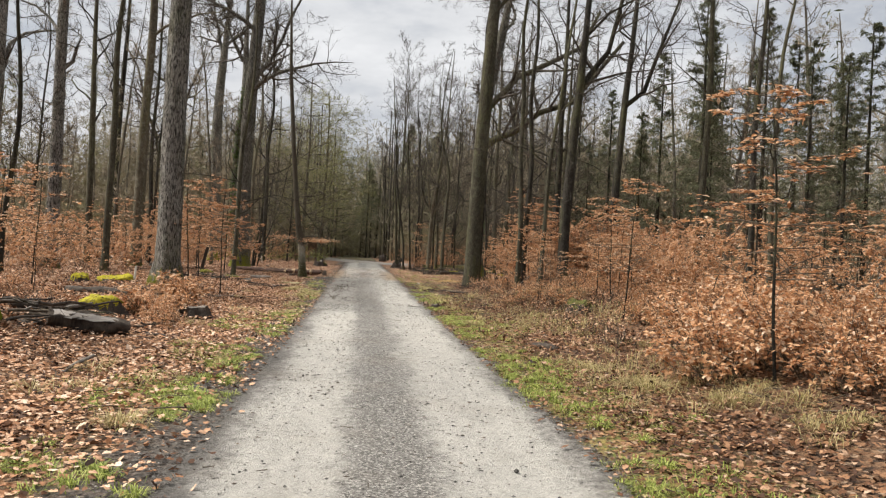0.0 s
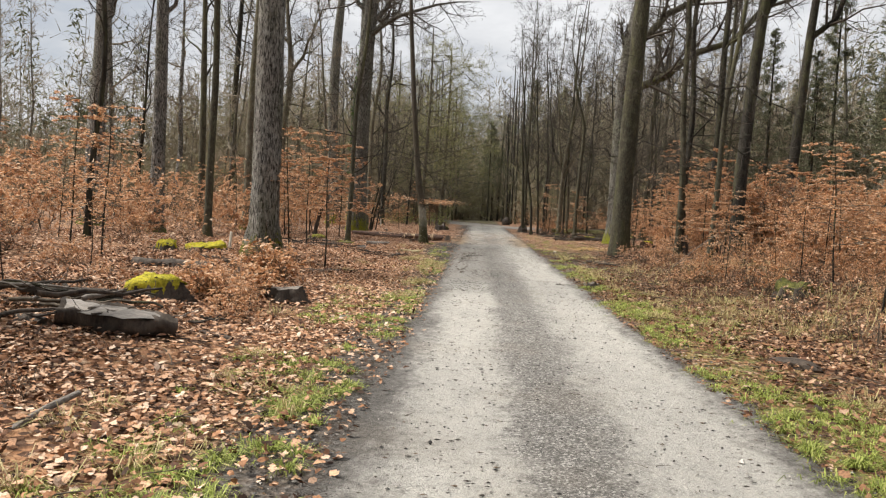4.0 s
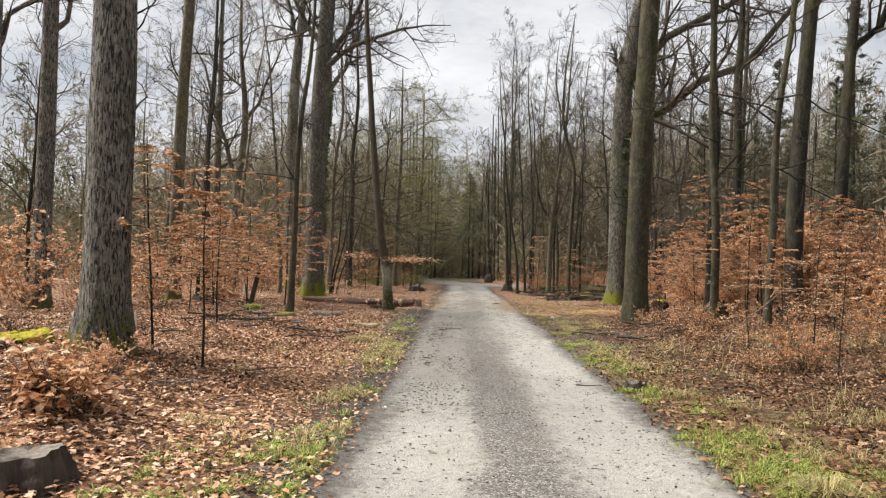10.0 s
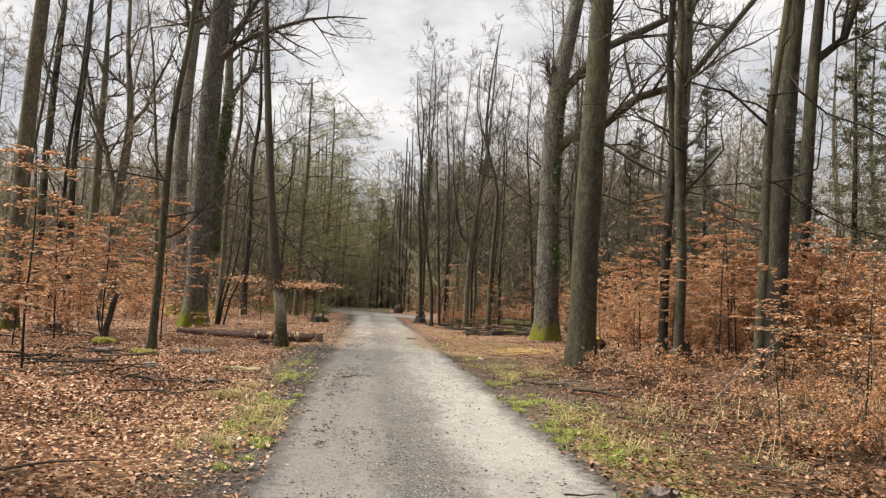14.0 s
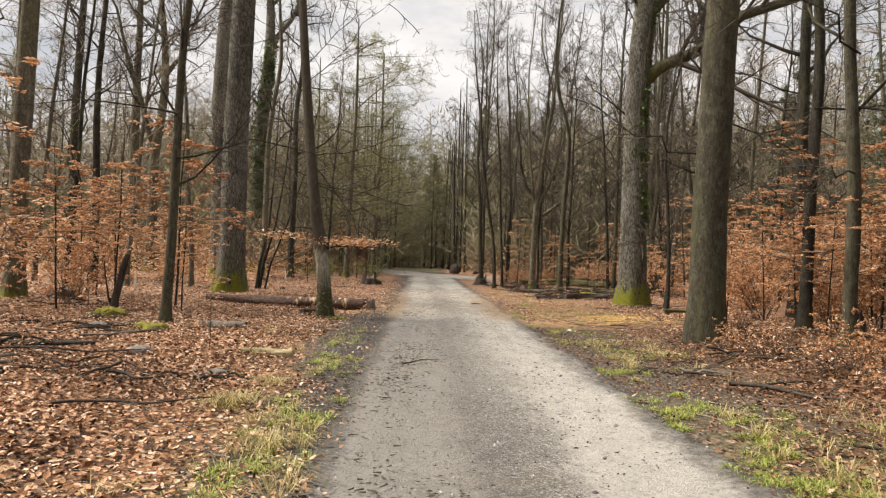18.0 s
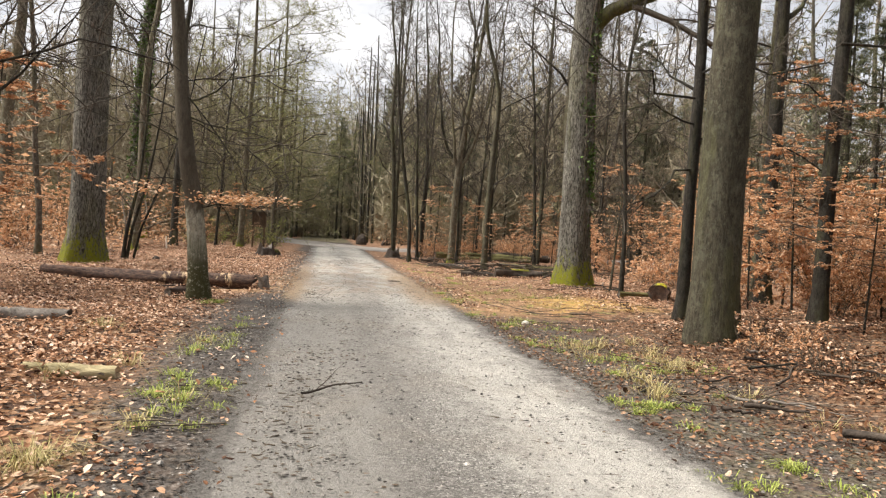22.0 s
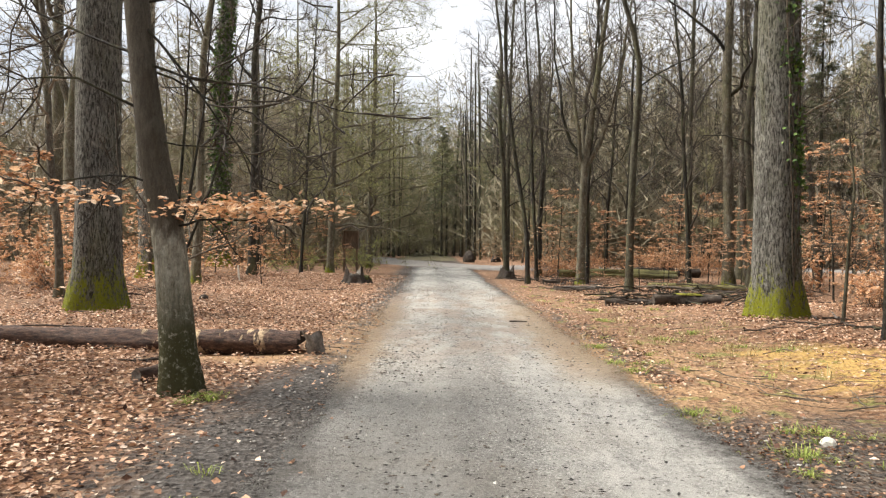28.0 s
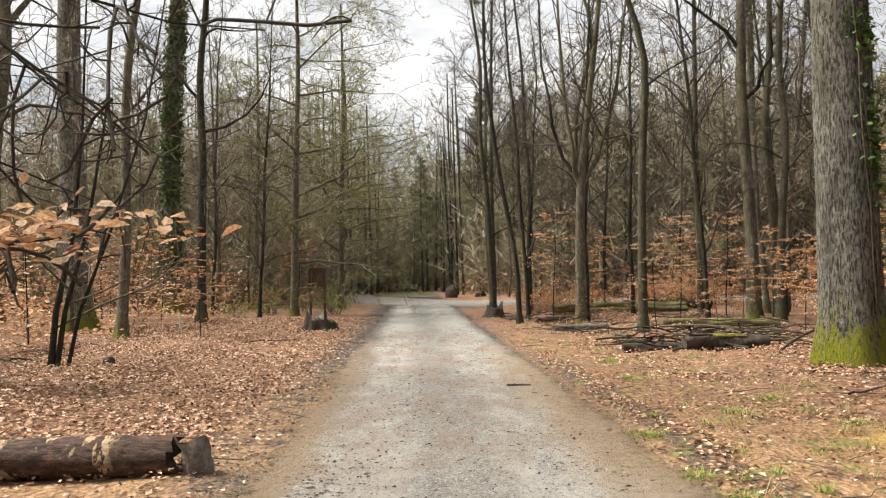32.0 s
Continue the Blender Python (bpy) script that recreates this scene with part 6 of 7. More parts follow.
scatter(CON, 46, (5.5, 36, 70, 100), 1.7, 0.7, 1.1, 31, "dark conifers")
scatter(CON, 22, (-24, -4.5, 76, 112), 1.9, 0.55, 0.85, 32, "dark conifers")
scatter(WOOD[3:5] + UPRIGHT, 36, (5, 26, 56, 84), 1.2, 0.8, 1.1, 33, "bare trees of the wood")
far_woods("thicket_belt", [(5.5, 34, 70, 100, 150), (-26, -5, 70, 100, 90)], 56, "belt of young bare trees behind the junction", 9, 15, 330)
rng = np.random.default_rng(57)
nb = 22000
bx = np.concatenate([rng.uniform(-16, -3.6, nb // 2), rng.uniform(3.4, 16, nb // 2)])
by = np.where(rng.uniform(0, 1, nb) < 0.3, rng.uniform(44, 66, nb), rng.uniform(69, 112, nb))
bx = np.where(by < 67, -np.abs(bx) - 3.0, bx)
keep = (np.abs(bx * 0.9 + (by - 72) * 0.4) > 5)
bz = height(bx, by) + rng.uniform(0.05, 2.4, nb) * (0.5 + 0.5 * np.sin(bx * 1.3 + by * 0.7))
at = np.stack([bx, by, bz], 1)[keep & (bz > 0.15)]
tagged(part("far_undergrowth", leaves(rng, at, 0.15, 0.3, 0.85), BEECH_LEAF), "dry orange leaves under the trees at the junction", "undergrowth", kind="stuff")
npole = 190
px_, py_ = rng.uniform(-18, 24, npole), rng.uniform(84, 126, npole)
keep = np.abs(px_ + 0.4) > 2.4
px_, py_ = px_[keep], py_[keep]
q = np.linspace(0, 1, 5)
P = np.stack([px_[:, None] + rng.normal(size=(len(px_), 1)) * 0.3 * q, py_[:, None] + 0 * q, height(px_, py_)[:, None] - 0.2 + rng.uniform(12, 18, (len(px_), 1)) * q], -1)
tagged(part("far_woods", tubes(P, rng.uniform(0.07, 0.15, (len(px_), 1)) * np.linspace(1, 0.4, 5)[None], 5), BARK_DARK), "straight bare stems of the conifer stand beyond the junction", "wood", kind="stuff")


# ---- fallen leaves, grass, grit and twigs on the ground ----
def litter(name, n, box, size, seed, edge, label, broad=True, mat=None):
    rng = np.random.default_rng(seed)
    x, y = rng.uniform(box[0], box[1], n), rng.uniform(box[2], box[3], n)
    d = np.maximum(x - 1.6, -0.95 - x)
    edge = edge + np.where(x < 0, 0.6, 0.85) * np.where(x < 0, step(24.5, 28, y), step(21, 25, y)) * step(34.8, 33.0, y)
    edge = edge + np.where(x > 0, 0.8 * step(31.5, 33, y) * step(43, 38, y), 0)
    keep = rng.uniform(0, 1, n) < np.clip((d - edge) / 1.3, np.where((d > 0.05) & (y < 22), 0.2, np.where((y > 19) & (d > -0.25), 0.04, 0.012)), 1) * (0.6 + 0.4 * np.sin(1.7 * x + 0.9 * y) * np.sin(1.1 * y - 0.8 * x))
    keep &= (x < 0) | (y < 31) | (x > 5.5) | (np.sin(2.3 * x + 1.1 * y) * np.sin(1.3 * y - 1.7 * x) + rng.normal(size=n) * 0.35 > 0.1)
    keep |= rng.uniform(0, 1, n) < 0.004
    keep |= (np.abs(x - 2.2 + 0.12 * np.sin(1.7 * y)) < 0.16) & (y > 33.5) & (y < 43) & (rng.uniform(0, 1, n) < 0.6)
    keep &= ~((np.hypot((x - 4.5) / 0.9, (y - 35.2) / 1.1) < 1) & (rng.uniform(0, 1, n) < 0.8))
    keep &= ~((x > -3.3) & (x < -1.85) & (y > 34.45) & (y < 35.3) & (rng.uniform(0, 1, n) < 0.85))
    x, y = x[keep], y[keep]
    at = np.stack([x, y, height(x, y) + rng.uniform(0.004, 0.062, len(x))], 1)
    near = (np.abs(x - 0.35) < 4.7) & (y < 17) & broad
    rest = broad_leaves if broad else (lambda r, a, q: leaves(r, a, q, 0.0, 0.86, 0.34))
    v, f = join([lobed_leaves(rng, at[near], size), rest(rng, at[~near], size * np.where(y[~near] < 17, 1.0, 0.85)[:, None])])
    tagged(part(name, (v, f), mat or LITTER_LEAF), label, "leaf litter", kind="stuff")


litter("leaf_litter", 225000, (-7.5, -0.9, 2, 30), 0.061, 61, 0.28, "fallen brown and tan leaves on the bank")
litter("leaf_litter", 150000, (-7.5, -0.9, 30, 56), 0.064, 62, 0.1, "fallen reddish brown leaves round the log", False, PALE_LITTER)
litter("leaf_litter", 46000, (-13.5, -7.5, 12, 52), 0.085, 59, 0.1, "fallen brown leaves deeper in the wood", False, PALE_LITTER)
litter("leaf_litter", 135000, (1.6, 8, 2, 30), 0.065, 63, 0.15, "damp fallen brown leaves among the brush", True, WET_LITTER)
litter("leaf_litter", 90000, (1.6, 9, 30, 56), 0.064, 64, 0.6, "fallen brown leaves beyond the sandy verge", False, PALE_LITTER)

# crumbled leaves over the bare soil of both verges
def fragments(n, box, size, seed, mat, label):
    rng = np.random.default_rng(seed)
    x, y = rng.uniform(box[0], box[1], n), rng.uniform(box[2], box[3], n)
    keep = np.sin(2.1 * x + 1.3 * y) * np.sin(1.7 * y - 1.1 * x) + rng.normal(size=n) * 0.6 > -0.35
    at = np.stack([x, y, height(x, y) + rng.uniform(0.004, 0.03, n)], 1)[keep]
    tagged(part("leaf_fragments", leaves(rng, at, size, 0.0, 0.8, 0.32), mat), label, "leaf litter", kind="stuff")


fragments(19000, (1.75, 4.6, 18, 32), 0.036, 65, WET_LITTER, "broken damp leaves on the dark verge by the beech")
fragments(9000, (-2.3, -1.3, 8, 25), 0.038, 66, LITTER_LEAF, "broken leaves among the tufts of the verge")
fragments(12000, (1.7, 2.9, 4, 18), 0.042, 67, WET_LITTER, "broken leaves in the verge grass")
fragments(4500, (1.9, 5.0, 33, 46), 0.045, 68, PALE_LITTER, "broken dry leaves on the sandy verge")


def grass(name, clumps, mat, label, seed, tall=0.16):
    """Tufts of narrow bent blades; clumps: (x, y, spread, blades)."""
    rng = np.random.default_rng(seed)
    c = np.repeat(clumps[:, :3], clumps[:, 3].astype(int), axis=0)
    n = len(c)
    r = np.abs(rng.normal(size=n)) * c[:, 2] * 0.6
    a = rng.uniform(0, 6.28, n)
    x, y = c[:, 0] + r * np.cos(a), c[:, 1] + r * np.sin(a)
    base = np.stack([x, y, height(x, y) - 0.01], 1)
    out = np.stack([np.cos(a), np.sin(a), np.zeros(n)], 1) + rng.normal(size=(n, 3)) * 0.5
    out[:, 2] = 0
    out = unit(out)
    L = tall * rng.uniform(0.5, 1.3, n)[:, None]
    s = np.stack([-out[:, 1], out[:, 0], np.zeros(n)], 1) * rng.uniform(0.002, 0.0045, n)[:, None]
    bend = rng.uniform(0.7, 1.6, n)[:, None]
    mid = base + out * L * bend * 0.35 + np.array([0, 0, 1.0]) * L * 0.6
    tip = base + out * L * bend + np.array([0, 0, 1.0]) * L * (1.0 - 0.5 * bend)
    V = np.stack([base - s, base + s, mid + s * 0.8, mid - s * 0.8, tip], 1).reshape(-1, 3)
    i = np.arange(n)[:, None] * 5
    F = np.concatenate([np.hstack([i, i + 1, i + 2]), np.hstack([i, i + 2, i + 3]), np.hstack([i + 3, i + 2, i + 4])])
    tagged(part(name, (V, F), mat), label, "grass", kind="stuff")


def clump_rows(rng, n, x0, x1, y0, y1, spread, blades, keep=1.0):
    x, y = rng.uniform(x0, x1, n), rng.uniform(y0, y1, n)
    k = (np.sin(2.3 * y + 1.5 * x) + np.sin(0.9 * y + 0.4) + rng.normal(size=n) * 0.8) > (1 - 2 * keep)
    return np.stack([x, y, np.full(n, spread) * rng.uniform(0.5, 1.4, n), blades * rng.uniform(0.4, 1.3, n)], 1)[k]


rng = np.random.default_rng(71)
grass("verge_grass", np.concatenate([clump_rows(rng, 330, 1.75, 2.5, 1, 20, 0.08, 85, 0.58), clump_rows(rng, 220, 1.7, 2.7, 1, 20, 0.18, 40, 0.55), clump_rows(rng, 150, 2.5, 3.4, 1, 19, 0.11, 60, 0.4)]), GRASS, "short bright green verge grass beside the track", 72, 0.095)
grass("verge_grass", np.concatenate([clump_rows(rng, 240, 1.72, 2.5, 18, 26.5, 0.08, 64, 0.52), clump_rows(rng, 110, 2.3, 3.6, 19, 29, 0.1, 44, 0.4), clump_rows(rng, 75, 1.9, 3.4, 26, 33, 0.1, 36, 0.4), np.array([[1.96, 36.2, 0.16, 150], [1.88, 34.9, 0.16, 160], [1.98, 34.35, 0.14, 130], [2.86, 39.7, 0.2, 200], [3.13, 41.9, 0.2, 170], [3.23, 37.4, 0.22, 190], [3.8, 37.9, 0.22, 190], [2.3, 24.76, 0.1, 170], [2.2, 31.2, 0.22, 170], [2.6, 31.8, 0.2, 140], [1.9, 32.4, 0.2, 120]]), clump_rows(rng, 90, 1.9, 4.6, 34, 50, 0.12, 40, 0.4)]),
      GRASS, "sparse low green tufts on the dark verge", 75, 0.075)
grass("verge_grass", np.concatenate([clump_rows(rng, 260, -2.5, -1.2, 4, 15.5, 0.1, 80, 0.5), clump_rows(rng, 120, -1.7, -1.15, 4, 16, 0.1, 70, 0.6), clump_rows(rng, 170, -1.65, -1.12, 15, 27.5, 0.08, 55, 0.55), clump_rows(rng, 40, -1.75, -1.35, 26, 31, 0.1, 30, 0.5), np.array([[-2.08, 32.85, 0.14, 160], [-2.2, 32.7, 0.1, 80]])]), GRASS, "tufted green verge grass beside the track", 73, 0.085)
grass("dry_grass", np.concatenate([clump_rows(rng, 130, 2.6, 4.6, 4, 18, 0.25, 60, 0.6), clump_rows(rng, 90, 2.2, 3.8, 14, 30, 0.18, 50, 0.5), clump_rows(rng, 60, -3.0, -1.5, 3, 30, 0.18, 50, 0.45), clump_rows(rng, 50, -1.7, -1.15, 15, 27, 0.1, 40, 0.5),
                                   clump_rows(rng, 60, 1.9, 4.6, 33, 42, 0.12, 20, 0.5), np.array([[-2.06, 23.75, 0.24, 420], [-1.91, 24.8, 0.2, 170], [-1.45, 22.3, 0.2, 150], [-1.4, 17.8, 0.16, 200], [2.25, 14.6, 0.14, 260], [3.35, 8.4, 0.42, 700], [3.1, 9.8, 0.4, 420], [3.8, 7.4, 0.35, 300], [-2.75, 5.4, 0.2, 130], [-1.75, 6.0, 0.2, 200]])]),
      DRY_GRASS, "tufts of dry straw-coloured grass", 74, 0.17)
grass("dry_grass", clump_rows(rng, 150, 3.4, 6.4, 7, 24, 0.3, 14, 0.6), DRY_GRASS, "thin standing straw stalks before the brush", 76, 0.42)

rng = np.random.default_rng(81)
ng = 22000
x, y = rng.uniform(-1.5, 2.1, ng), rng.uniform(1.5, 52, ng)
keep = rng.uniform(0, 1, ng) < 0.25 + 0.75 * (np.exp(-((x - 0.35) / 0.3) ** 2) + (np.abs(x - 0.35) > 1.15))
x, y = x[keep], y[keep]
ng = len(x)
cr = 0.012 + 0.03 * np.clip(1 - ((x - 0.35) / 1.5) ** 2, 0, 1)
o = np.stack([x, y, height(x, y) + cr], 1)
s = rng.uniform(0.004, 0.013, (ng, 1, 1)) * np.where(rng.uniform(0, 1, (ng, 1, 1)) < 0.04, 1.8, 1.0)
octa = np.array([[1, 0, 0], [-1, 0, 0], [0, 1, 0], [0, -1, 0], [0, 0, 0.7], [0, 0, -0.7]], float)
V = (o[:, None, :] + octa[None] * s * rng.uniform(0.6, 1.4, (ng, 6, 3))).reshape(-1, 3)
of = np.array([[0, 2, 4], [2, 1, 4], [1, 3, 4], [3, 0, 4], [2, 0, 5], [1, 2, 5], [3, 1, 5], [0, 3, 5]])
tagged(part("road_grit", (V, (np.arange(ng)[:, None, None] * 6 + of[None]).reshape(-1, 3), False), GRIT), "loose grey stones on the track", "gravel", kind="stuff")


rng = np.random.default_rng(83)
nc = 15000
x, y = np.concatenate([rng.normal(-0.75, 0.4, nc // 3), rng.uniform(-1.4, 2.4, nc - nc // 3)]), np.concatenate([rng.uniform(17, 36, nc // 3), rng.uniform(2, 50, nc - nc // 3)])
keep = (np.sin(1.9 * y + 2.2 * x) + np.sin(0.7 * y - 3.1 * x) + rng.normal(size=nc) * 0.7) > 0.2
x, y = x[keep], y[keep]
nc = len(x)
o = np.stack([x, y, height(x, y) + 0.012 + 0.03 * np.clip(1 - ((x - 0.35) / 1.5) ** 2, 0, 1)], 1)
s = rng.uniform(0.004, 0.013, (nc, 1, 1))
V = (o[:, None, :] + octa[None] * s * rng.uniform(0.4, 1.6, (nc, 6, 3)) * np.array([1.5, 1, 0.6])).reshape(-1, 3)
tagged(part("soil_crumbs", (V, (np.arange(nc)[:, None, None] * 6 + of[None]).reshape(-1, 3), False), CRUMB), "dark wet crumbs of soil and bark on the track", "gravel", kind="stuff")

rng = np.random.default_rng(84)
nc = 12000
x, y = np.concatenate([rng.normal(-1.55, 0.42, nc // 2), rng.normal(2.3, 0.5, nc // 2)]), rng.uniform(19, 32.5, nc)
keep = (np.sin(1.3 * y + 2.7 * x) * np.sin(0.8 * y - 1.9 * x) + rng.normal(size=nc) * 0.6) > -0.1
x, y = x[keep], y[keep]
nc = len(x)
o = np.stack([x, y, height(x, y) + 0.004], 1)
s = rng.uniform(0.004, 0.014, (nc, 1, 1))
V = (o[:, None, :] + octa[None] * s * rng.uniform(0.4, 1.6, (nc, 6, 3)) * np.array([1.4, 1, 0.8])).reshape(-1, 3)
tagged(part("soil_crumbs", (V, (np.arange(nc)[:, None, None] * 6 + of[None]).reshape(-1, 3), False), CLOD), "clods and small stones on the churned verge", "gravel", kind="stuff")


def ground_twigs(name, n, box, seed, length, rad, label, side=None):
    rng = np.random.default_rng(seed)
    x, y = rng.uniform(box[0], box[1], n), rng.uniform(box[2], box[3], n)
    a, L = rng.uniform(0, 6.28, n), rng.uniform(length[0], length[1], n)
    u = np.linspace(-0.5, 0.5, 4)
    P = np.stack([x[:, None] + np.cos(a)[:, None] * L[:, None] * u, y[:, None] + np.sin(a)[:, None] * L[:, None] * u, np.zeros((n, 4))], -1)
    P[:, :, :2] += rng.normal(size=(n, 4, 2)) * 0.04 * L[:, None, None]
    P[:, :, 2] = height(P[..., 0], P[..., 1]) + 0.035 + rng.uniform(0, 0.03, (n, 1))
    R = rng.uniform(rad[0], rad[1], (n, 1)) * np.linspace(1, 0.5, 4)[None]
    tagged(part(name, tubes(P, R, 4), TWIG), label, "twig_spray", kind="stuff")


ground_twigs("fallen_twigs", 360, (-1.2, 1.9, 2, 50), 91, (0.02, 0.1), (0.002, 0.005), "small dark twigs lying on the track")
ground_twigs("fallen_twigs", 420, (-7, -1.2, 2, 50), 92, (0.12, 0.6), (0.003, 0.008), "fallen twigs among the leaves")
ground_twigs("fallen_twigs", 420, (2.2, 8, 2, 50), 93, (0.12, 0.6), (0.003, 0.008), "fallen twigs among the leaves")
ground_twigs("fallen_twigs", 520, (2.8, 8, 17, 34), 95, (0.2, 0.9), (0.003, 0.008), "dead sticks among the leaves")
ground_twigs("bark_chips", 260, (-1.5, -0.5, 20.5, 27), 94, (0.02, 0.08), (0.003, 0.008), "dark bark chips at the edge of the track")


# ---- logs, stumps, stones, stakes ----
def rough_log(rng, length, r, sides=20, n=22, bend=0.03, taper=0.9, rot=0.0, torn=0.0):
    """A lying stem along x from 0 to length, resting on z = 0, with uneven ends."""
    u = np.linspace(0, 1, n)
    P = np.stack([u * length, bend * np.sin(u * 3.1) * length, np.full(n, r)], 1)
    R = r * np.linspace(1, taper, n)
    a = np.arange(sides) * 2 * np.pi / sides
    rr = R[:, None] * (1 + 0.05 * rng.normal(size=(n, sides)) + 0.06 * np.sin(3 * a + 5 * u[:, None]))
    ph = rng.uniform(0, 6.28, 4)
    rr *= 1 + rot * (np.sin(2 * a + 9 * u[:, None] + ph[0]) + 0.8 * np.sin(3 * a - 14 * u[:, None] + ph[1]) + 0.6 * np.sin(5 * a + 23 * u[:, None] + ph[2]))
    V = np.stack([np.broadcast_to(P[:, None, 0], rr.shape).copy(), P[:, None, 1] + rr * np.cos(a), P[:, None, 2] + rr * np.sin(a)], -1)
    V[0, :, 0] += rng.uniform(-0.02, 0.03, sides) * r * 4
    if torn:
        V[0, :, 0] += torn * (0.6 * np.sin(2 * a + 0.8) + 0.5 * np.sin(5 * a + 2.0) + rng.uniform(-0.5, 0.5, sides))
        V[0, :, 1:] *= 1 + 0.06 * rng.normal(size=(sides, 1))
    V[-1, :, 0] += rng.uniform(-0.03, 0.02, sides) * r * 4
    F = []
    b = (np.arange(n - 1) * sides)[:, None]
    i, j = np.arange(sides)[None, :], ((np.arange(sides) + 1) % sides)[None, :]
    F = np.stack([b + i, b + i + sides, b + j + sides, b + j], -1).reshape(-1, 4)
    return (V.reshape(-1, 3), F), V[0], V[-1]


def end_disc(ring, inset, rng):
    """A rough cut face over a ring, sunk a little in its middle."""
    c = ring.mean(0)
    n = len(ring)
    inner = c + (ring - c) * (0.6 if abs(inset) < 0.05 else 0.82) + np.array([inset, 0, 0]) * rng.uniform(0.6, 1.4, (n, 1))
    V = np.concatenate([ring, inner, [c + np.array([inset * 1.3, 0, 0])]])
    i = np.arange(n)
    j = (i + 1) % n
    F = np.concatenate([np.stack([i, j, n + j], 1), np.stack([i, n + j, n + i], 1), np.stack([n + i, n + j, np.full(n, 2 * n)], 1)])
    return V, F


def log(name, x, y, turn, length, r, label, mat, end_mat, seed, lift=0.0, pitch=0.0, rot=0.04, inset=0.02):
    rng = np.random.default_rng(seed)
    ob = thing(name, pose(x, y, ground_z(x, y) - 0.03 + lift, 0, pitch, turn), label, "log")
    body, r0, r1 = rough_log(rng, length, r, rot=rot * (2.5 if mat is WET_WOOD else 1), bend=0.06 if r < 0.06 else 0.03, torn=0.06 if inset > 0.05 else 0.0)
    part("bark", body, mat, ob)
    part("cut_end", end_disc(r0, inset, rng), end_mat, ob)
    part("cut_end", end_disc(r1, -0.02, rng), end_mat, ob)
    return ob


def shell(rng, r0, r1, a0, a1, u0, u1, length, lift=0.004, n=10, m=8):
    """A ragged patch lying on a log's round, for stripped bark or moss."""
    u, a = np.meshgrid(np.linspace(u0, u1, n), np.linspace(a0, a1, m), indexing="ij")
    e = np.minimum(np.minimum((u - u0), (u1 - u)) / (u1 - u0), np.minimum(a - a0, a1 - a) / (a1 - a0)) * 6
    rr = (r0 + (r1 - r0) * u) * 1.06 + lift * np.clip(e, -2, 1) - 0.02 * (e < 0.05)
    u = u + rng.normal(size=u.shape) * 0.012 * (u1 - u0)
    V = np.stack([u * length, rr * np.cos(a), r0 + rr * np.sin(a)], -1).reshape(-1, 3)
    i = (np.arange(n - 1)[:, None] * m + np.arange(m - 1)[None, :]).ravel()
    return V, np.stack([i, i + 1, i + 1 + m, i + m], -1)


def dead_branch(x, y, turn, length, r, label, seed, twigs=6, mat=None):
    """A crooked thin branch lying down, with a few side twigs."""
    rng = np.random.default_rng(seed)
    ob = thing("fallen_branch", pose(x, y, ground_z(x, y) + 0.03, 0, 0, turn), label, "branch")
    u = np.linspace(0, 1, 8)
    P = np.stack([u * length, np.cumsum(rng.normal(size=8)) * 0.018 * length, r + np.abs(np.sin(u * 4 + seed)) * 0.03 * length], 1)
    R = r * np.linspace(1, 0.35, 8)
    part("stem", tubes(P[None], R[None], 6), mat or WET_WOOD, ob)
    P2, R2 = spawn(rng, P[None], R[None], twigs, 0.45, 0.55, -0.1, 4, 0.15, 0.6, flat=0.8)
    P2[:, :, 2] = np.maximum(P2[:, :, 2], 0.006)
    for p, q in zip(P2, R2):
        part("twig", whisk(p[None], q[None]), mat or WET_WOOD, ob)
    return ob


big = log("fallen_log", -1.72, 35.45, 176, 3.9, 0.145, "long fallen trunk with red-brown bark stripped in patches", STRIPPED, WET_WOOD, 201, inset=0.12)
rng = np.random.default_rng(202)
fa, fz = np.meshgrid(np.linspace(0.2, 3.6, 11), np.linspace(0, 1, 6))
fr = 0.085 + 0.03 * fz + 0.012 * rng.normal(size=fa.shape)
fv = np.stack([-0.13 + fr * np.cos(fa) - 0.06 * (1 - fz), 0.06 + fr * np.sin(fa), -0.01 + 0.29 * fz + 0.025 * np.sin(3 * fa) * fz], -1).reshape(-1, 3)
fv = np.concatenate([fv, fv + np.array([0.012, -0.012, 0.004])])
fi = (np.arange(5)[:, None] * 11 + np.arange(10)[None, :]).ravel()
fq = np.stack([fi, fi + 1, fi + 12, fi + 11], 1)
part("bark_flap", (fv, np.concatenate([fq, fq[:, ::-1] + 66])), GREY_WOOD, big, "curled slab of grey bark leaning on the cut end")
log("log_section", -2.58, 34.12, 238, 0.7, 0.075, "short log section lying behind the leaning beech", LOG_BARK, GREY_WOOD, 203)
log("log_section", -2.05, 27.0, 172, 0.75, 0.065, "pale mossy cut log lying in the leaves", LOG_PALE, PALE_WOOD, 204)
log("bark_slab", -3.38, 30.1, 176, 0.8, 0.085, "flat dark slab of old wood in the leaves", GREY_WOOD, WET_WOOD, 205, -0.04)
log("log_section", -1.75, 25.2, 60, 0.24, 0.018, "short stick of grey wood at the verge", GREY_WOOD, GREY_WOOD, 206)
log("fallen_log", 3.65, 43.0, -6, 1.0, 0.1, "dark rotten log in the brash", WET_WOOD, WET_WOOD, 207)
rot = log("fallen_log", 4.6, 42.6, -5, 1.4, 0.14, "dark rotten log with a mossy back in the brash", WET_WOOD, WET_WOOD, 208)
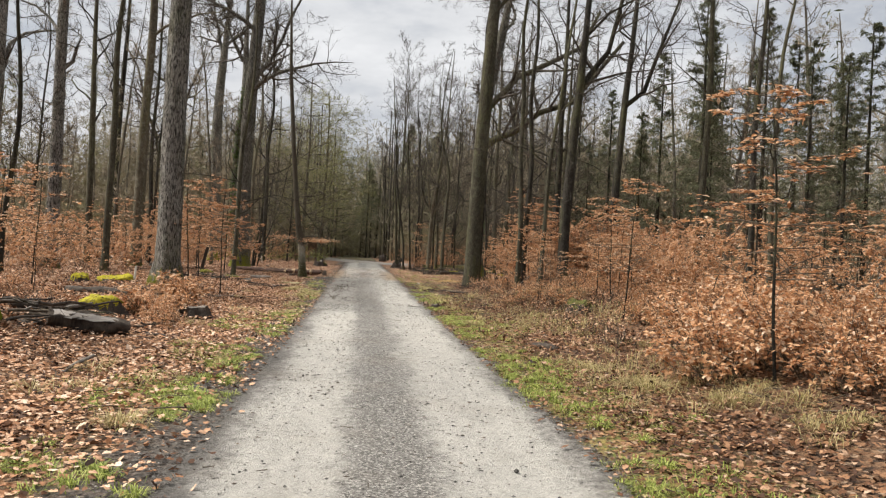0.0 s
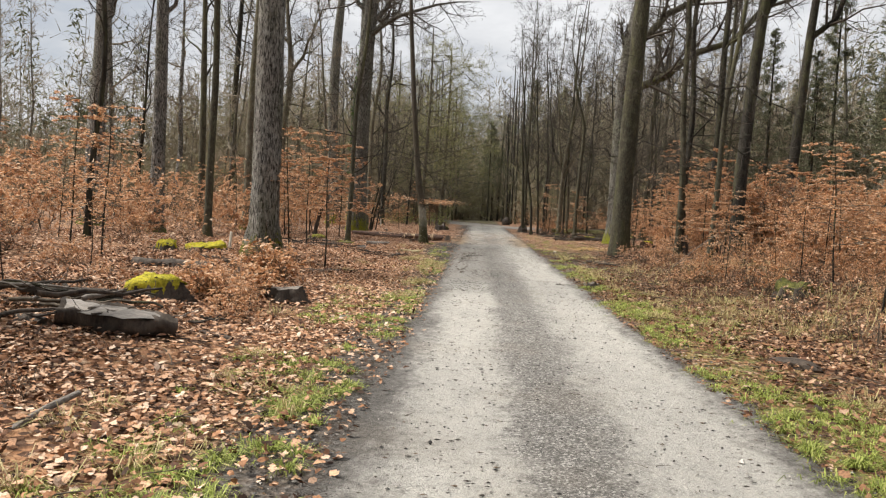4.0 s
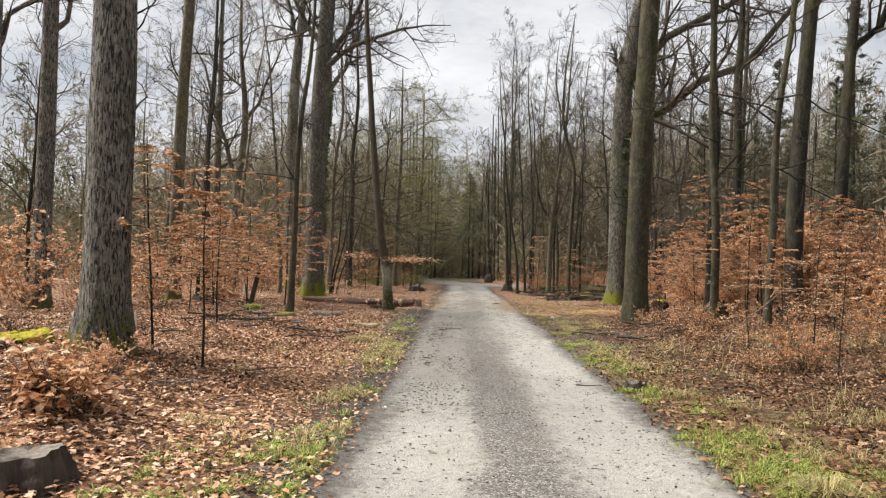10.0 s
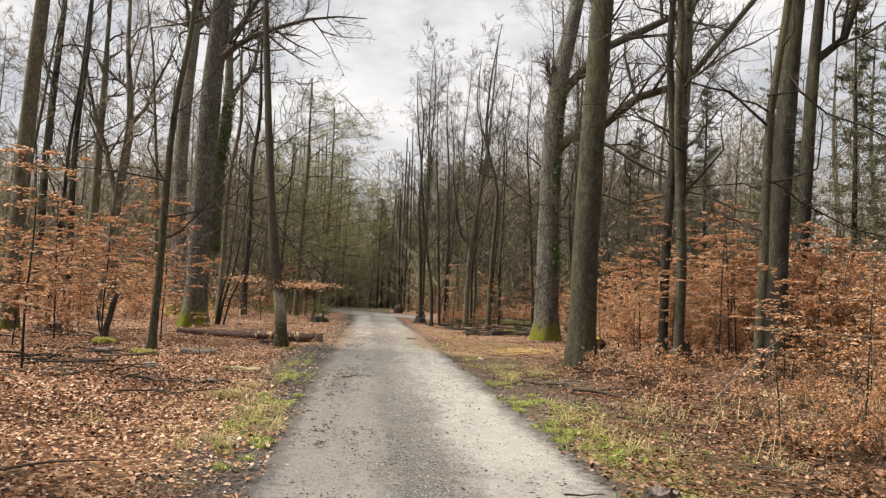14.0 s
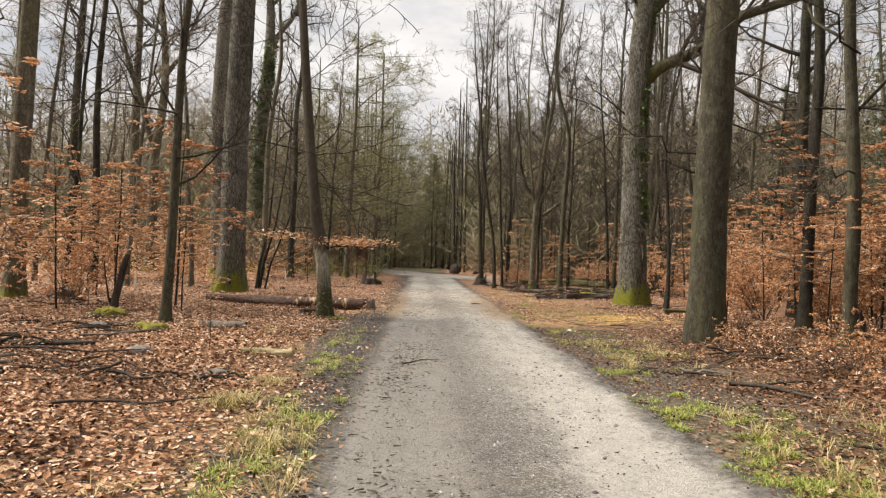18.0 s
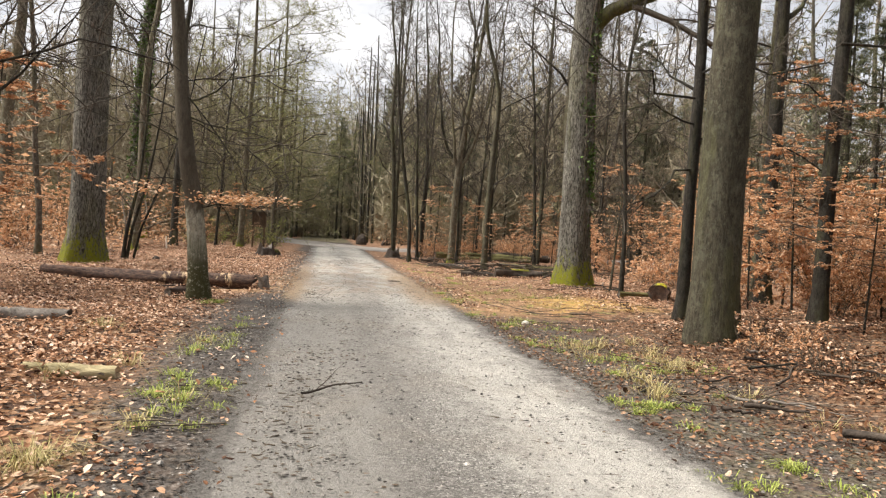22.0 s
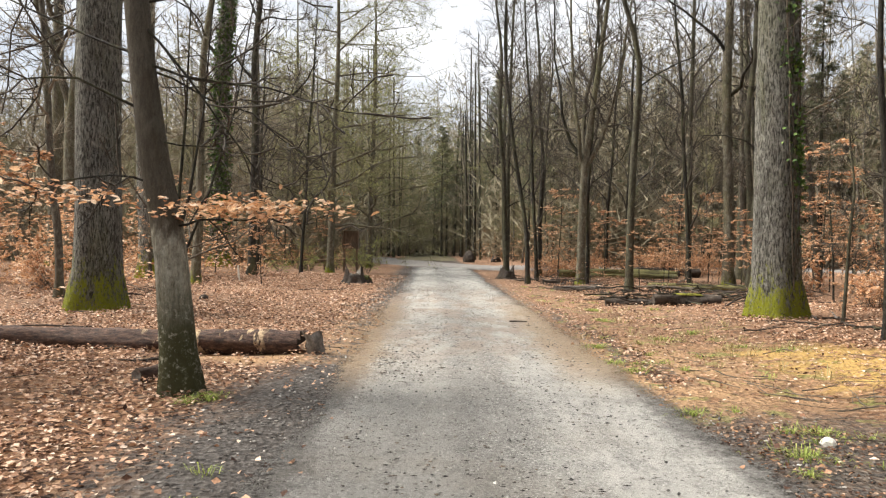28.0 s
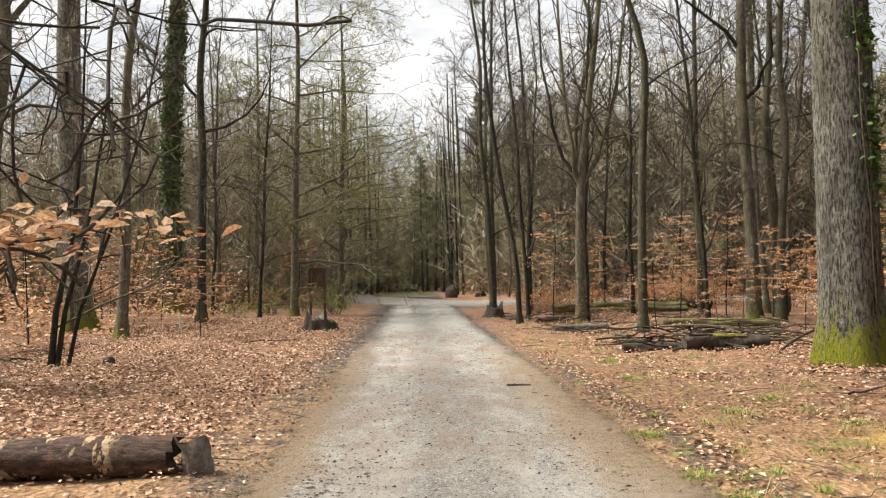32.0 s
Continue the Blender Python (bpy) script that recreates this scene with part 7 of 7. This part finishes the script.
part("moss_cap", shell(np.random.default_rng(342), 0.14, 0.126, 1.0, 2.0, 0.25, 0.75, 1.4, 0.014), OLIVE_MOSS, rot, "olive-yellow moss")
log("fallen_log", 4.6, 54.8, 4, 4.6, 0.15, "long mossy log behind the brash", LOG_MOSS, GREY_WOOD, 209, 0.12, 0, 0.1)
log("fallen_log", 5.2, 53.9, 10, 3.9, 0.11, "mossy pole lying in the brash", LOG_MOSS, GREY_WOOD, 210, 0.06, 0, 0.1)
log("fallen_log", 7.2, 55.6, -3, 3.0, 0.2, "dark mossy log behind the brash", WET_WOOD, GREY_WOOD, 211)
log("fallen_log", 3.4, 48.3, 20, 1.6, 0.08, "grey log at the edge of the brash", GREY_WOOD, GREY_WOOD, 212)
log("fallen_branch", -6.6, 25.6, 20, 2.4, 0.035, "thin fallen branch in the leaves", WET_WOOD, WET_WOOD, 213)
dead_branch(3.1, 25.4, -52, 1.25, 0.034, "dark crooked branch on the verge", 214, 4)
log("fallen_branch", 2.15, 23.85, -70, 0.7, 0.009, "pale broken stick on the verge", TWIG_PALE, PALE_WOOD, 215, 0.03)
log("bark_slab", 2.73, 23.75, 4, 0.3, 0.014, "pale split slab of wood on the verge", PALE_WOOD, PALE_WOOD, 340, 0.02)
dead_branch(2.9, 26.3, -30, 0.5, 0.024, "dark dead branch on the verge", 343, 3)
dead_branch(1.28, 18.97, 8, 0.32, 0.009, "thin twig lying on the edge of the track", 344, 2)
log("fallen_branch", 4.76, 23.9, 10, 1.9, 0.011, "long pale dead stalk leaning up out of the brush", GREY_WOOD, GREY_WOOD, 345, 0.03, -38)


dead_branch(-0.6, 26.4, 42, 0.7, 0.011, "broken grey branch lying on the track", 216)
dead_branch(2.9, 22.6, -20, 1.1, 0.014, "dark dead branch on the verge", 222)
dead_branch(3.4, 25.4, 20, 1.3, 0.016, "dead branch in the leaves by the beech", 223)
dead_branch(4.2, 27.2, -35, 1.5, 0.016, "dead branch in the leaves by the beech", 224)
dead_branch(5.2, 23.6, 10, 1.4, 0.015, "fallen branch among the leaves", 225)
dead_branch(3.9, 20.9, 60, 1.0, 0.012, "fallen branch among the leaves", 226, mat=GREY_WOOD)
dead_branch(-3.2, 22.8, 15, 1.2, 0.014, "fallen branch among the leaves", 227)
dead_branch(-4.4, 28.4, 160, 1.6, 0.018, "fallen branch among the leaves", 228)
dead_branch(-5.0, 37.2, 190, 1.5, 0.018, "dark fallen branch behind the log", 229)
dead_branch(-2.9, 34.3, 200, 0.5, 0.02, "forked piece of bark-covered branch beside the log", 230, 3)
dead_branch(4.4, 37.4, 30, 1.1, 0.014, "thin dead branch on the sandy verge", 231)
dead_branch(6.3, 38.4, 150, 1.4, 0.016, "dead branch by the ivy oak", 232)
dead_branch(-3.6, 46.0, 20, 1.3, 0.014, "fallen branch among the leaves", 233)
dead_branch(4.8, 33.0, 70, 1.3, 0.014, "dead branch leaning by the stump", 234)
log("fallen_branch", 1.15, 39.3, -8, 0.3, 0.012, "short dark stick on the track", WET_WOOD, WET_WOOD, 217, 0.05)
dead_branch(3.6, 32.6, 30, 1.2, 0.012, "thin dead branch leaning by the beech", 218)
log("fallen_branch", -3.0, 8.2, 70, 0.5, 0.022, "grey broken branch in the leaves", GREY_WOOD, GREY_WOOD, 219, 0, -14)
log("fallen_branch", 5.6, 41.3, 35, 1.2, 0.02, "thin dead branch by the ivy oak", WET_WOOD, WET_WOOD, 220, 0.02, -14)


def stump(x, y, r, h, label, mat, top, seed, moss=0.0, ragged=0.03, lobes=5, moss_mat=None):
    rng = np.random.default_rng(seed)
    ob = thing("tree_stump", put(x, y, 0.02), label, "stump")
    k_ = 36
    (V, F), P, R = stem(rng, [(0, 0, 0), (0.01, 0, h * 0.5), (0, 0.01, h)], [r * 1.05, r, r * 0.95], k_, 0.6, lobes, 8, 0.035)
    V = V.copy()
    al = np.arange(k_) * 2 * np.pi / k_
    ph = rng.uniform(0, 6.28, 3)
    dent = 1 + 0.1 * np.sin(3 * al + ph[0]) + 0.07 * np.sin(7 * al + ph[1]) + 0.05 * np.sin(13 * al + ph[2])
    V[:, :2] *= np.tile(dent, len(V) // k_)[:, None]
    ring = V[-k_:]
    ring[:, 2] += ragged * (np.sin(2 * al + ph[1]) + 0.6 * np.sin(5 * al + ph[2])) + rng.uniform(-ragged, ragged, k_) * 0.5 + 0.06 * ring[:, 0]
    part("bark", (V, F), mat, ob)
    c = ring.mean(0)
    inner = c + (ring - c) * 0.6 + np.array([0, 0, -1.0]) * rng.uniform(0.0, 0.03 + ragged, (k_, 1))
    W = np.concatenate([ring, inner, [c - np.array([0, 0, 0.02 + ragged * 0.5])]])
    i = np.arange(k_)
    j = (i + 1) % k_
    part("cut_face", (W, np.concatenate([np.stack([i, j, k_ + j], 1), np.stack([i, k_ + j, k_ + i], 1), np.stack([k_ + i, k_ + j, np.full(k_, 2 * k_)], 1)])), top, ob)
    ring, i = ring[np.linspace(0, k_ - 1, 20).astype(int)], np.arange(20)
    j = (i + 1) % 20
    if moss:
        k = np.arange(20) * 2 * np.pi / 20
        rows_ = []
        for s, dz in ((1.16, -moss * 0.9), (1.15, -moss * 0.4), (1.08, 0.0), (0.8, 0.035), (0.45, 0.05), (0.15, 0.05)):
            q = c + (ring - c) * s
            lump = 0.5 * np.sin(3 * k + 9 * s) + 0.5 * np.sin(5 * k - 7 * s + ph[0])
            q[:, 2] += dz * (1.0 + (0.7 * np.sin(2 * k + ph[1]) if dz < 0 else 0)) + 0.022 * lump + rng.normal(size=20) * 0.012
            q[:, :2] += rng.normal(size=(20, 2)) * 0.01
            rows_.append(q)
        W = np.concatenate(rows_)
        b_ = (np.arange(5) * 20)[:, None]
        F = np.stack([b_ + i[None], b_ + j[None], b_ + j[None] + 20, b_ + i[None] + 20], -1).reshape(-1, 4)
        F = np.concatenate([F, np.stack([100 + i[:10], 101 + i[:10], 119 - i[:10] - 1, 119 - i[:10]], 1)[:9]])
        part("moss_cap", (W, F), moss_mat or MOSS, ob, "dull green moss" if moss_mat else "bright yellow-green moss")
    return ob


stump(-2.96, 14.35, 0.2, 0.22, "cut stump with a wet grey top in the leaves", WET_WOOD, GREY_WOOD, 301, 0, 0.008)
stump(-4.15, 12.75, 0.22, 0.24, "old stump under a cap of yellow-green moss", WET_WOOD, WET_WOOD, 302, 0.14)
stump(-5.95, 19.4, 0.28, 0.12, "small stump capped with moss", WET_WOOD, WET_WOOD, 303, 0.12)
stump(-6.75, 19.3, 0.16, 0.2, "low stump capped with moss", WET_WOOD, WET_WOOD, 304, 0.1)
stump(5.2, 17.2, 0.2, 0.22, "mossy old stump in the brush", WET_WOOD, WET_WOOD, 305, 0.14, 0.06, 6, DULL_MOSS)
stump(6.23, 28.3, 0.12, 0.42, "dark broken stump under the oaks", WET_WOOD, WET_WOOD, 306, 0, 0.08)
sec = log("log_section", 6.75, 36.1, 62, 0.75, 0.2, "thick cut log section with moss on its back", WET_WOOD, LOG_BARK, 307)
part("moss_cap", shell(np.random.default_rng(341), 0.2, 0.18, 0.7, 2.5, 0.03, 0.95, 0.75, 0.02), MOSS, sec, "bright yellow-green moss")
log("log_section", 5.95, 36.4, 8, 0.75, 0.05, "thin moss-covered log beside the thick one", LOG_MOSS, GREY_WOOD, 325, 0.12)
stump(-2.6, 50.2, 0.26, 0.38, "rotten broken stump with spreading roots beside the track", WET_WOOD, GREY_WOOD, 308, 0, 0.14, 6)
stump(-2.25, 50.5, 0.14, 0.2, "low rotten stump with moss", WET_WOOD, WET_WOOD, 309, 0.05, 0.08, 5, DULL_MOSS)
stump(2.7, 55.0, 0.24, 0.36, "old stump at the foot of the slim tree", WET_WOOD, WET_WOOD, 310, 0, 0.1)
stump(-9.2, 35.85, 0.24, 0.24, "cut stump in the leaves", WET_WOOD, GREY_WOOD, 311)
stump(-6.08, 30.95, 0.2, 0.1, "low stump capped with moss", WET_WOOD, WET_WOOD, 312, 0.08, 0.03, 5, OLIVE_MOSS)
stump(-5.49, 28.9, 0.15, 0.14, "low dark stump in the leaves", WET_WOOD, GREY_WOOD, 314, 0, 0.02)
stump(-4.83, 29.5, 0.2, 0.06, "low stump capped with moss", WET_WOOD, WET_WOOD, 313, 0.08, 0.03, 5, OLIVE_MOSS)
# the split, wet log block with a smooth cut face
blk = thing("split_log", pose(-3.62, 10.85, ground_z(-3.62, 10.85) - 0.04, 14, 9, 24) @ Matrix.Scale(1.15, 4), "thick dark wet log block with a smooth sloping cut", "log")
rng = np.random.default_rng(320)
body, q0, q1 = rough_log(rng, 0.9, 0.16, 18, 16, 0.04, 0.7, 0.13)
bv = body[0].copy()
bv[:, 2] = np.minimum(bv[:, 2], 0.235 + 0.02 * rng.normal(size=len(bv)))
bv = bv - np.array([0.5, 0, 0])
part("bark", (bv, body[1]), WET_WOOD, blk)
for ring, s in ((bv[:18], 0.02), (bv[-18:], -0.02)):
    part("cut_end", end_disc(ring, s, rng), WET_WOOD, blk)
tx, ty = np.meshgrid(np.linspace(-0.47, 0.26, 9), np.linspace(-0.12, 0.12, 5), indexing="ij")
ty = ty * (1.0 - 0.5 * np.clip((tx + 0.1) / 0.4, 0, 1)) + rng.normal(size=tx.shape) * 0.008
tx = tx + rng.normal(size=tx.shape) * 0.015
ti = (np.arange(8)[:, None] * 5 + np.arange(4)[None, :]).ravel()
part("sawn_face", (np.stack([tx, ty, 0.252 + 0.005 * rng.normal(size=tx.shape) - 1.6 * ty * ty], -1).reshape(-1, 3), np.stack([ti, ti + 5, ti + 6, ti + 1], -1)), WET_FACE, blk, "wet grey sawn face")
log("fallen_log", -4.35, 15.25, 172, 1.3, 0.1, "rotten log sunk in the leaves behind the stumps", WET_WOOD, WET_WOOD, 324)
dead_branch(-3.9, 23.6, 165, 2.0, 0.02, "crooked dead branch among the leaves", 235)
dead_branch(-5.2, 25.0, 10, 1.8, 0.018, "crooked dead branch among the leaves", 236)
dead_branch(-4.6, 21.6, 150, 1.5, 0.016, "crooked dead branch among the leaves", 237)
dead_branch(-3.0, 19.2, 30, 0.9, 0.012, "thin dead branch among the leaves", 238)
dead_branch(-3.9, 17.0, 10, 1.2, 0.014, "pale dead branch at the foot of the oak", 239, mat=GREY_WOOD)
log("log_section", -4.1, 10.4, 150, 0.8, 0.07, "dark rotten branch wood piled by the mossy tree", WET_WOOD, WET_WOOD, 321)
log("log_section", -4.9, 11.3, 10, 1.0, 0.055, "dark rotten branch wood piled by the mossy tree", WET_WOOD, WET_WOOD, 322, 0.02)
log("log_section", -3.2, 11.5, -30, 0.6, 0.026, "thin dark branch in the leaves", WET_WOOD, WET_WOOD, 323)


def stick_heap(x, y, n, wide, deep, high, run, length, rad, label, seed, mats):
    """Crooked dead branches thrown across one another; run: the way most of them lie, and its spread."""
    rng = np.random.default_rng(seed)
    ob = thing("brash_heap", put(x, y, 0.0), label, "brash")
    for k in range(n):
        a, L = rng.normal(run[0], run[1]), rng.uniform(*length)
        c = np.array([rng.uniform(-wide, wide), rng.uniform(-deep, deep), 0.03 + high * rng.uniform(0, 1) ** 1.6])
        u = np.linspace(-0.5, 0.5, 7)
        P = c + np.stack([np.cos(a) * L * u, np.sin(a) * L * u, rng.uniform(-0.16, 0.16) * L * u + 0.02 * np.sin(u * 5 + k)], 1)
        P += rng.normal(size=P.shape) * 0.011
        P[:, 2] = np.maximum(P[:, 2], 0.02)
        stick = part("branch", tubes(P[None], (rng.uniform(*rad) * np.linspace(1, 0.4, 7))[None], 6), mats[k % len(mats)], ob)
        if L > 0.7:
            P2, R2 = spawn(rng, P[None], np.full((1, 7), 0.008), 3, 0.35, 0.6, 0.1, 4, 0.2)
            for p, q in zip(P2, R2):
                part("twig", whisk(p[None], q[None]), mats[k % len(mats)], stick)
    return ob


DARKS = (WET_WOOD, BARK_DARK, WET_WOOD, WET_WOOD, TWIG, WET_WOOD, GREY_WOOD)
stick_heap(-4.35, 11.0, 22, 0.8, 0.55, 0.28, (0.3, 0.7), (0.4, 1.3), (0.008, 0.032), "dark rotten branches and roots heaped by the mossy tree", 330, DARKS)
stick_heap(-5.2, 26.6, 13, 0.9, 0.8, 0.14, (0.3, 1.0), (0.4, 1.3), (0.008, 0.024), "tangle of dark fallen branches among the leaves", 331, DARKS)
stick_heap(-3.9, 24.7, 13, 0.8, 0.5, 0.1, (0.1, 0.8), (0.3, 1.1), (0.008, 0.028), "dark broken sticks lying in the leaves", 332, DARKS)
stick_heap(-5.9, 29.2, 11, 0.8, 0.7, 0.12, (0.2, 1.0), (0.4, 1.1), (0.007, 0.02), "tangle of dark fallen branches among the leaves", 333, DARKS)
stick_heap(-2.8, 25.0, 9, 0.6, 0.5, 0.06, (-0.3, 0.9), (0.2, 0.7), (0.008, 0.02), "dark broken sticks lying in the leaves", 334, DARKS)
stick_heap(-4.3, 16.3, 13, 0.6, 0.5, 0.18, (0.1, 0.8), (0.4, 1.1), (0.007, 0.02), "dead sticks at the foot of the ridged oak", 335, DARKS)
stick_heap(-3.6, 12.0, 10, 0.6, 0.5, 0.08, (0.4, 0.9), (0.2, 0.8), (0.006, 0.018), "dark sticks in the leaves by the split log", 336, DARKS)
stick_heap(2.9, 26.6, 16, 0.7, 0.9, 0.06, (-0.2, 0.9), (0.15, 0.8), (0.006, 0.02), "dark broken sticks on the churned verge", 337, DARKS)
stick_heap(4.3, 27.6, 12, 0.8, 0.9, 0.1, (0.1, 0.9), (0.3, 1.0), (0.006, 0.02), "dead sticks in the leaves by the beech", 338, DARKS)
stick_heap(6.1, 38.2, 12, 0.7, 0.8, 0.16, (0.7, 0.7), (0.4, 1.3), (0.007, 0.022), "dead branches lying before the ivy oak", 339, DARKS)
for x, y, seed in ((4.3, 47.2, 351), (6.3, 45.6, 352), (8.0, 44.2, 353), (4.6, 50.6, 354), (7.3, 50.0, 355), (3.6, 52.6, 356)):
    stick_heap(x, y, 16, 1.0, 1.0, 0.25, (0.1, 0.7), (0.5, 1.9), (0.007, 0.026), "dead branches scattered in front of the young trees", seed, DARKS)
log("fallen_log", 3.5, 51.2, 5, 1.3, 0.09, "dark rotten log at the edge of the wood", WET_WOOD, WET_WOOD, 357)
log("fallen_log", 5.9, 47.6, -14, 2.6, 0.1, "mossy log lying among the brash", LOG_MOSS, GREY_WOOD, 358, 0.05, 0, 0.1)
stick_heap(-6.9, 43.2, 12, 0.8, 0.8, 0.2, (0.4, 0.9), (0.5, 1.6), (0.007, 0.02), "dead branches lying behind the log", 340, DARKS)
stick_heap(-7.6, 32.6, 14, 1.2, 1.2, 0.16, (0.2, 0.9), (0.5, 1.5), (0.007, 0.02), "dead branches lying among the saplings", 341, DARKS)

# a broken, leaning dark stem
snag = thing("snag", put(-6.44, 32.1, 0.05), "broken dark dead stem leaning among the saplings", "dead stem")
P = np.array([[0, 0, 0], [0.03, 0, 0.3], [0.1, 0.02, 0.62], [0.16, 0, 0.9], [0.24, 0, 1.15]])
part("stem", tubes(P[None], np.array([[0.085, 0.075, 0.07, 0.068, 0.05]]), 9), WET_WOOD, snag)
part("side_shoot", tubes(np.array([[[0.0, 0, 0.02], [-0.12, 0.03, 0.3], [-0.2, 0.05, 0.7], [-0.24, 0.05, 1.0]]]), np.array([[0.025, 0.02, 0.014, 0.008]]), 6), BARK_DARK, snag)


def stone(x, y, sx, sy, sz, label, seed, mat, name_="stone", category="stone"):
    rng_ = random.Random(seed)
    bm = bmesh.new()
    bmesh.ops.create_icosphere(bm, subdivisions=2, radius=1)
    for v in bm.verts:
        k = 1 + 0.22 * noise.noise(v.co * 1.6 + Vector((seed, 0, 0))) + rng_.uniform(-0.04, 0.04)
        v.co = Vector((v.co.x * sx * k, v.co.y * sy * k, max(v.co.z * k, -0.5) * sz))
    ob = part(name_, bm, mat, where=put(x, y, -sz * 0.35, rng_.uniform(0, 360)))
    return tagged(ob, label, category)


stone(2.4, 78.0, 0.55, 0.4, 0.6, "dark upturned root clump beyond the junction", 11, WET_WOOD, "root_clump", "roots")
stone(4.3, 78.5, 0.42, 0.3, 0.35, "dark root clump beyond the junction", 12, WET_WOOD, "root_clump", "roots")
stump(1.98, 18.85, 0.1, 0.11, "small weathered cut stump on the grass verge", WET_WOOD, GREY_WOOD, 346, 0, 0.02)
stone(2.51, 31.5, 0.07, 0.05, 0.04, "pale stone on the dark verge", 1, STAKE)
stone(3.0, 11.8, 0.3, 0.15, 0.07, "flat dark slab of rotten wood on the verge", 2, WET_WOOD, "wood_slab", "slab")
stone(-2.6, 25.3, 0.14, 0.1, 0.06, "grey stone among the leaves", 3, STONE)
stone(-3.7, 26.0, 0.16, 0.12, 0.07, "grey stone among the leaves", 4, STONE)
stone(-1.9, 13.2, 0.13, 0.08, 0.03, "flat grey stone in the verge", 5, STONE)
stone(-5.0, 42.5, 0.12, 0.1, 0.09, "dark stone among the leaves", 6, WET_WOOD)


def stake(x, y, h, tilt, label):
    bm = bmesh.new()
    bmesh.ops.create_cone(bm, cap_ends=True, segments=8, radius1=0.032, radius2=0.026, depth=h + 0.15)
    bmesh.ops.translate(bm, verts=bm.verts, vec=(0, 0, (h - 0.15) / 2))
    ob = part("stake", bm, STAKE, where=put(x, y, 0) @ pose(0, 0, 0, 0, tilt, 20))
    return tagged(ob, label, "stake")


stake(-5.75, 20.3, 0.42, 4, "bleached wooden stake in the leaves")
stake(-5.3, 21.4, 0.36, -3, "bleached wooden stake in the leaves")
stake(-8.82, 39.6, 0.5, 3, "short pale stake in the leaves")
stake(-6.33, 50.7, 0.5, -4, "short pale stake in the leaves")


# brash heap by the ivy oak
stick_heap(5.3, 43.2, 90, 1.5, 0.7, 0.32, (0.1, 0.9), (0.4, 1.5), (0.006, 0.026), "heap of dead branches beside the ivy oak", 401, (BARK_DARK, BARK_DARK, WET_WOOD, BARK_DARK, TWIG, WET_WOOD))


# small roofed wooden box on posts at the junction
def box_mesh(sx, sy, sz, bevel=0.008):
    bm = bmesh.new()
    bmesh.ops.create_cube(bm, size=1)
    for v in bm.verts:
        v.co = Vector((v.co.x * sx, v.co.y * sy, v.co.z * sz))
    bmesh.ops.bevel(bm, geom=bm.edges[:], offset=bevel, segments=1, affect="EDGES")
    return bm


hut = thing("wayside_box", put(-3.55, 58.0, 0), "small weathered wooden box with a pitched roof on posts", "wayside box")
for sx in (-0.26, 0.26):
    part("post", box_mesh(0.09, 0.09, 1.7), BOARD, hut, where=pose(sx, 0, 0.75))
part("back_panel", box_mesh(0.62, 0.04, 0.72), BOARD, hut, where=pose(0, 0.12, 1.35))
for sx in (-0.32, 0.32):
    part("side_panel", box_mesh(0.03, 0.34, 0.72), BOARD, hut, where=pose(sx, 0, 1.35))
part("floor_board", box_mesh(0.66, 0.38, 0.04), BOARD, hut, where=pose(0, 0, 0.98))
for s in (-1, 1):
    part("roof_board", box_mesh(0.56, 0.56, 0.03), GREY_WOOD, hut, "grey weathered roof board", where=pose(s * 0.22, 0, 1.83, 0, s * 26, 0))
bench = thing("bench", put(-5.4, 60.5, 0), "low dark wooden bench at the junction", "bench")
part("seat", box_mesh(1.3, 0.36, 0.06), BOARD, bench, where=pose(0, 0, 0.45))
for sx in (-0.45, 0.45):
    part("leg", box_mesh(0.1, 0.3, 0.46), BOARD, bench, where=pose(sx, 0, 0.2))

# dry leaves that cling to the crooked beech
rng = np.random.default_rng(55)
at = np.concatenate([np.array([0.6, -0.2, 1.66]) + rng.normal(size=(460, 3)) * np.array([0.36, 0.24, 0.05]), np.array([-0.95, -0.25, 1.75]) + rng.normal(size=(130, 3)) * np.array([0.3, 0.2, 0.05])])
part("foliage", broad_leaves(rng, at, 0.075), BEECH_LEAF, tree_d, "dry orange leaves on the low branches")
